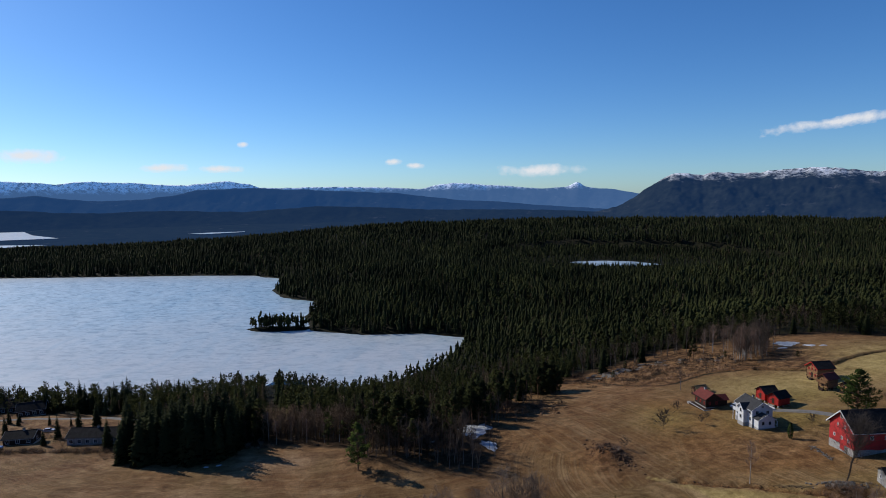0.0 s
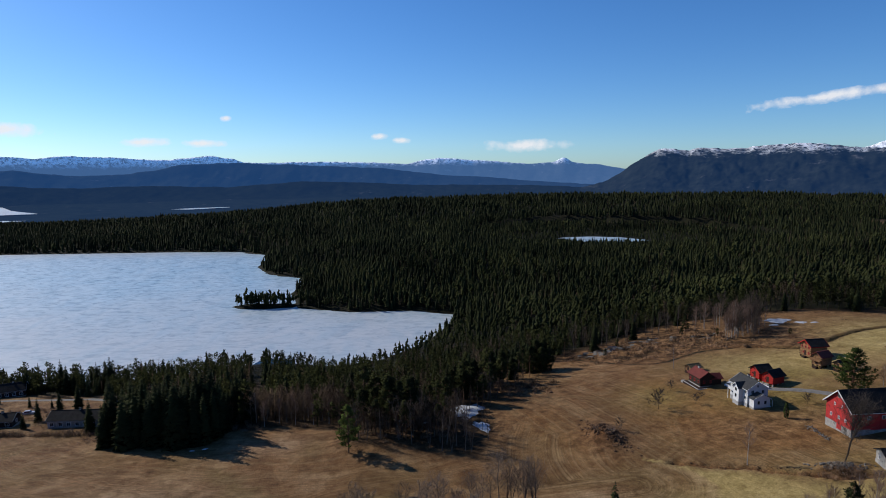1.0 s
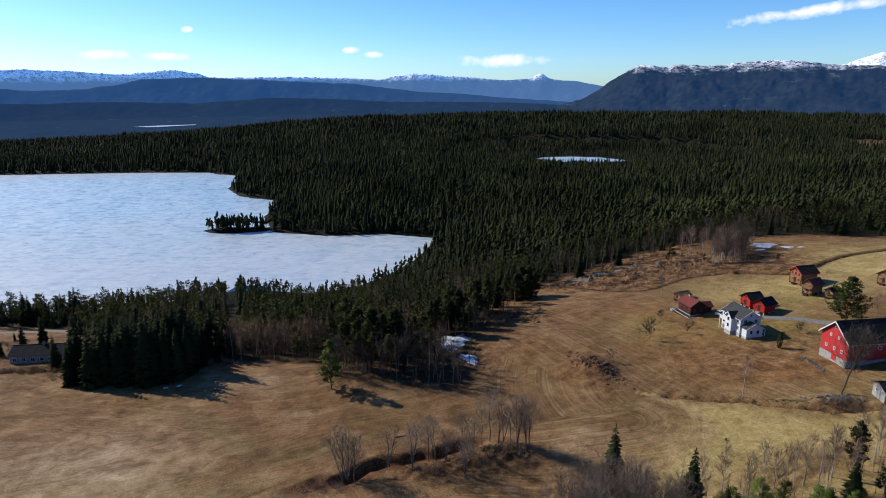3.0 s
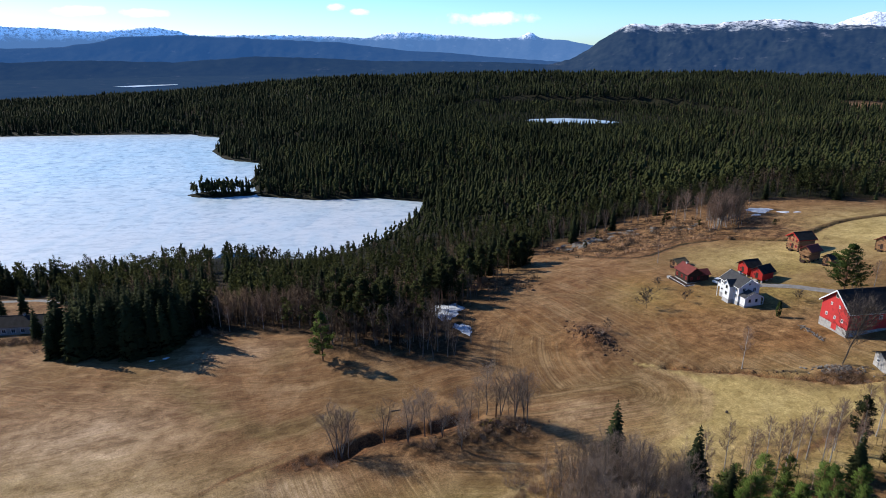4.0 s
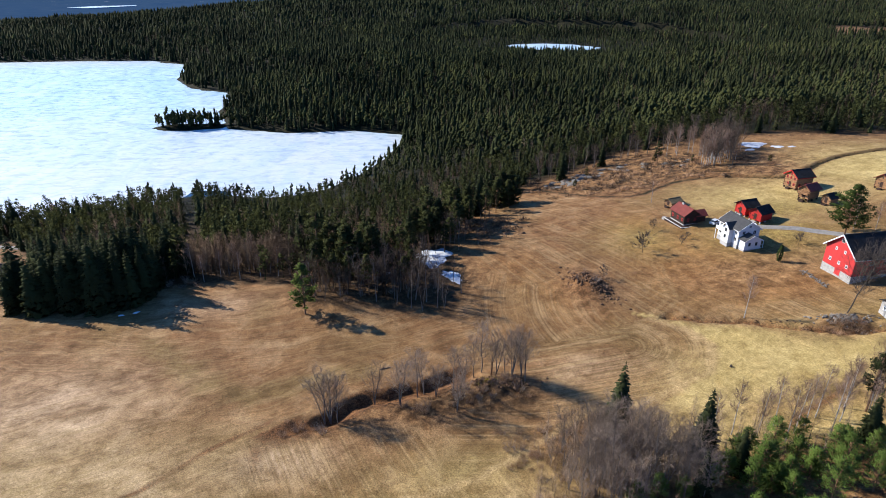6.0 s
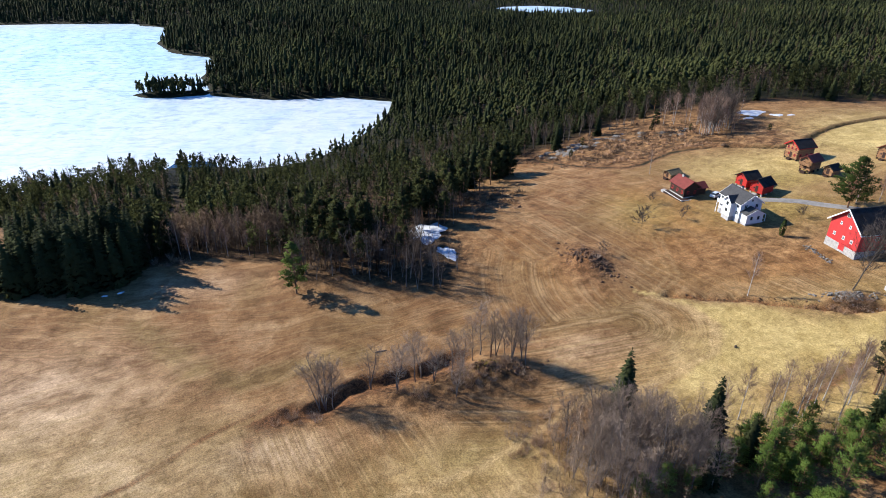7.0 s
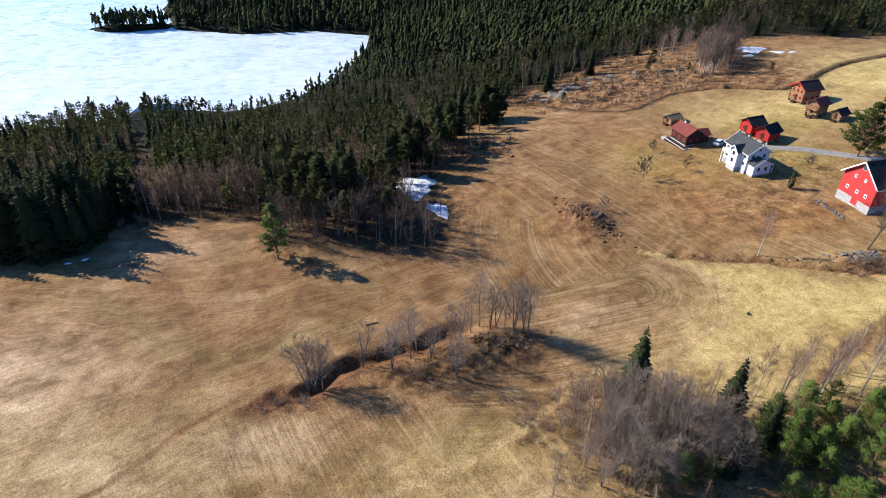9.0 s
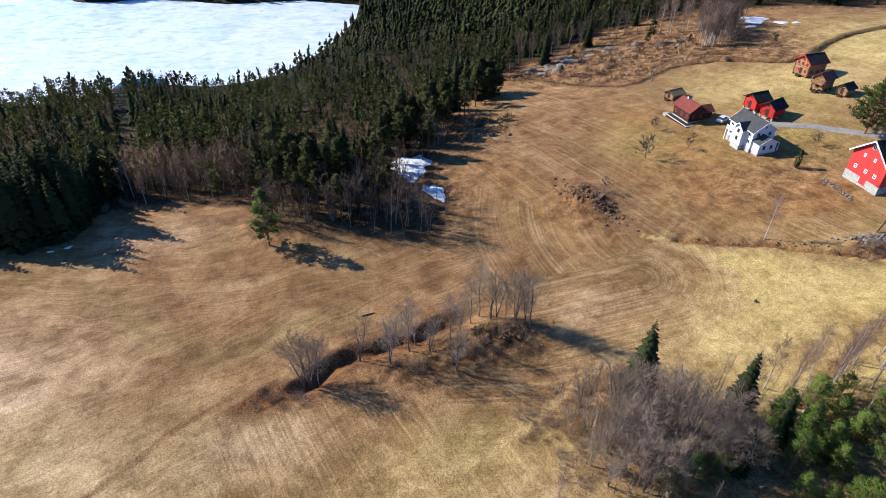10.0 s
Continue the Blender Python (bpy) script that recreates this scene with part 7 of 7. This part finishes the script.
for k, (cx, cy, rx, ry, turn) in enumerate(((9.8, 201.2, 5.2, 7.6, -8), (13.6, 186, 2.2, 4.6, 22), (155, 277, 4.6, 5.6, 10), (160.5, 268.5, 1.8, 2.6, 30), (165, 266, 1.6, 1.0, 0), (149.5, 270, 2.0, 1.6, 0),
                                            (-72, 192, 1.6, 0.7, 10), (-69.5, 184, 0.9, 0.5, 30), (-73, 183, 0.8, 0.4, 0), (-4, 192, 1.2, 0.7, 20), (-12, 196, 1.0, 0.6, 60))):
    snow_patch(cx, cy, rx, ry, turn, k)

# open water along the thawing shore
melt, _nt, _b = nodes_of("meltwater")
_b.inputs["Base Color"].default_value = (0.012, 0.03, 0.05, 1)
_b.inputs["Roughness"].default_value = 0.12
sheet("water_melt", [(-101, 341), (-99, 349), (-94, 352), (-86, 351), (-80, 349), (-77, 343), (-84, 339), (-93, 339)], 0.2, melt, "dark open meltwater along the thawing shore")


# ---- vehicles and odds and ends ----
def car(label, x, y, turn, paint, category="car"):
    top = tagged(new("car"), label, category, "parked cars")
    top.matrix_basis = pose(x, y, stand(x, y) + 0.12, 0, 0, turn)

    def shell(name, rows, material):
        bm = bmesh.new()
        rings = [[bm.verts.new(c) for c in ((px, -w, z), (px, w, z))] for px, z, w in rows]
        a = [r[0] for r in rings]
        b = [r[1] for r in rings]
        bm.faces.new(a)
        bm.faces.new(b[::-1])
        for k in range(len(rows)):
            j = (k + 1) % len(rows)
            bm.faces.new((a[k], b[k], b[j], a[j]))
        bmesh.ops.bevel(bm, geom=bm.edges[:], offset=0.05, segments=1, affect="EDGES")
        return part(name, bm, material, top)
    shell("body", [(-2.15, 0.25, 0.82), (2.15, 0.25, 0.82), (2.2, 0.6, 0.84), (1.95, 0.82, 0.84), (0.95, 0.92, 0.84), (-2.1, 0.95, 0.84), (-2.2, 0.6, 0.84)], paint)
    shell("cabin", [(-1.9, 0.93, 0.78), (0.95, 0.9, 0.78), (0.35, 1.4, 0.64), (-1.45, 1.42, 0.64)], PANE)
    shell("roof", [(-1.45, 1.40, 0.66), (0.38, 1.38, 0.66), (0.3, 1.46, 0.62), (-1.4, 1.48, 0.62)], paint)
    for sx in (-1.35, 1.35):
        for sy in (-0.78, 0.78):
            w = Soup()
            w.tube([(sx, sy - 0.1, 0.2), (sx, sy + 0.1, 0.2)], [0.32, 0.32], 12)
            wheel = w.part("wheel", SLATE, top)
            r = Soup()
            r.tube([(sx, sy - 0.115, 0.2), (sx, sy + 0.115, 0.2)], [0.17, 0.17], 8)
            r.part("rim", CONCRETE, wheel)


def paint(name, colour):
    m = surface(name, tuple(0.85 * v for v in colour), colour, 0.6, 0.3, 0.0, 4.0, gloss=0.5)
    return m


BLUEPAINT, REDPAINT, SILVER = paint("blue_paint", (0.10, 0.16, 0.28)), paint("red_paint", (0.30, 0.02, 0.03)), paint("silver_paint", (0.42, 0.43, 0.45))
car("silver-blue car parked on the drive by the farmhouse", 95.4, 198.4, 30, SILVER)
car("blue car parked in the shaded yard", -160, 214.5, 15, BLUEPAINT)
car("red car parked by the garage", -168, 233, 70, REDPAINT)
car("silver car parked along the lane", -158, 241, 20, SILVER)


def fallen_log(label, ax, ay, bx, by, r, material):
    s = Soup()
    pts = [(ax + (bx - ax) * t, ay + (by - ay) * t, stand(ax + (bx - ax) * t, ay + (by - ay) * t) + r * 0.7) for t in (0, 0.33, 0.66, 1)]
    s.tube(pts, [r, r * 0.9, r * 0.75, r * 0.5], 8)
    n = len(s.v)
    s.f += [tuple(range(8)), tuple(range(n - 8, n))]
    ob = mesh_object("log", s.v, s.f, material)
    return tagged(ob, label, "log")


fallen_log("dark fallen log lying in the field", -7.6, 145.3, -5.2, 145.7, 0.16, BARK)
fallen_log("fallen birch trunk lying among the trees", 53, 106.5, 57, 108.8, 0.14, BIRCHBARK)
snag = Soup()
snag.tube([(0, 0, -0.3), (0.05, 0, 1.4), (0.12, 0.05, 3.0)], [0.2, 0.17, 0.13], 7)
snag_ob = tagged(mesh_object("tree_stump", snag.v, snag.f, PINEBARK), "broken reddish tree stump by the gully", "stump")
snag_ob.matrix_basis = pose(15.0, 138.4, stand(15.0, 138.4))
stub = Soup()
stub.tube([(0, 0, -0.2), (0, 0, 0.4), (0.02, 0, 0.5)], [0.28, 0.23, 0.12], 9)
stub_ob = tagged(mesh_object("tree_stump", stub.v, stub.f, BARK), "low dark tree stump in the yellow grass", "stump")
stub_ob.matrix_basis = pose(62.5, 131.5, stand(62.5, 131.5))


def bench(x, y, turn):
    top = tagged(new("bench"), "white wooden garden bench by the red storehouse", "bench", "garden benches")
    top.matrix_basis = pose(x, y, stand(x, y), 0, 0, turn)
    block("seat", WHITE, top, -1.1, 1.1, -0.25, 0.25, 0.42, 0.5)
    block("backrest", WHITE, top, -1.1, 1.1, 0.22, 0.28, 0.5, 0.95)
    for u in (-0.95, 0.95):
        for v in (-0.2, 0.2):
            block("leg", WHITE, top, u - 0.05, u + 0.05, v - 0.05, v + 0.05, -0.1, 0.42)


bench(104.2, 196.8, 100)
bench(104.6, 193.6, 110)
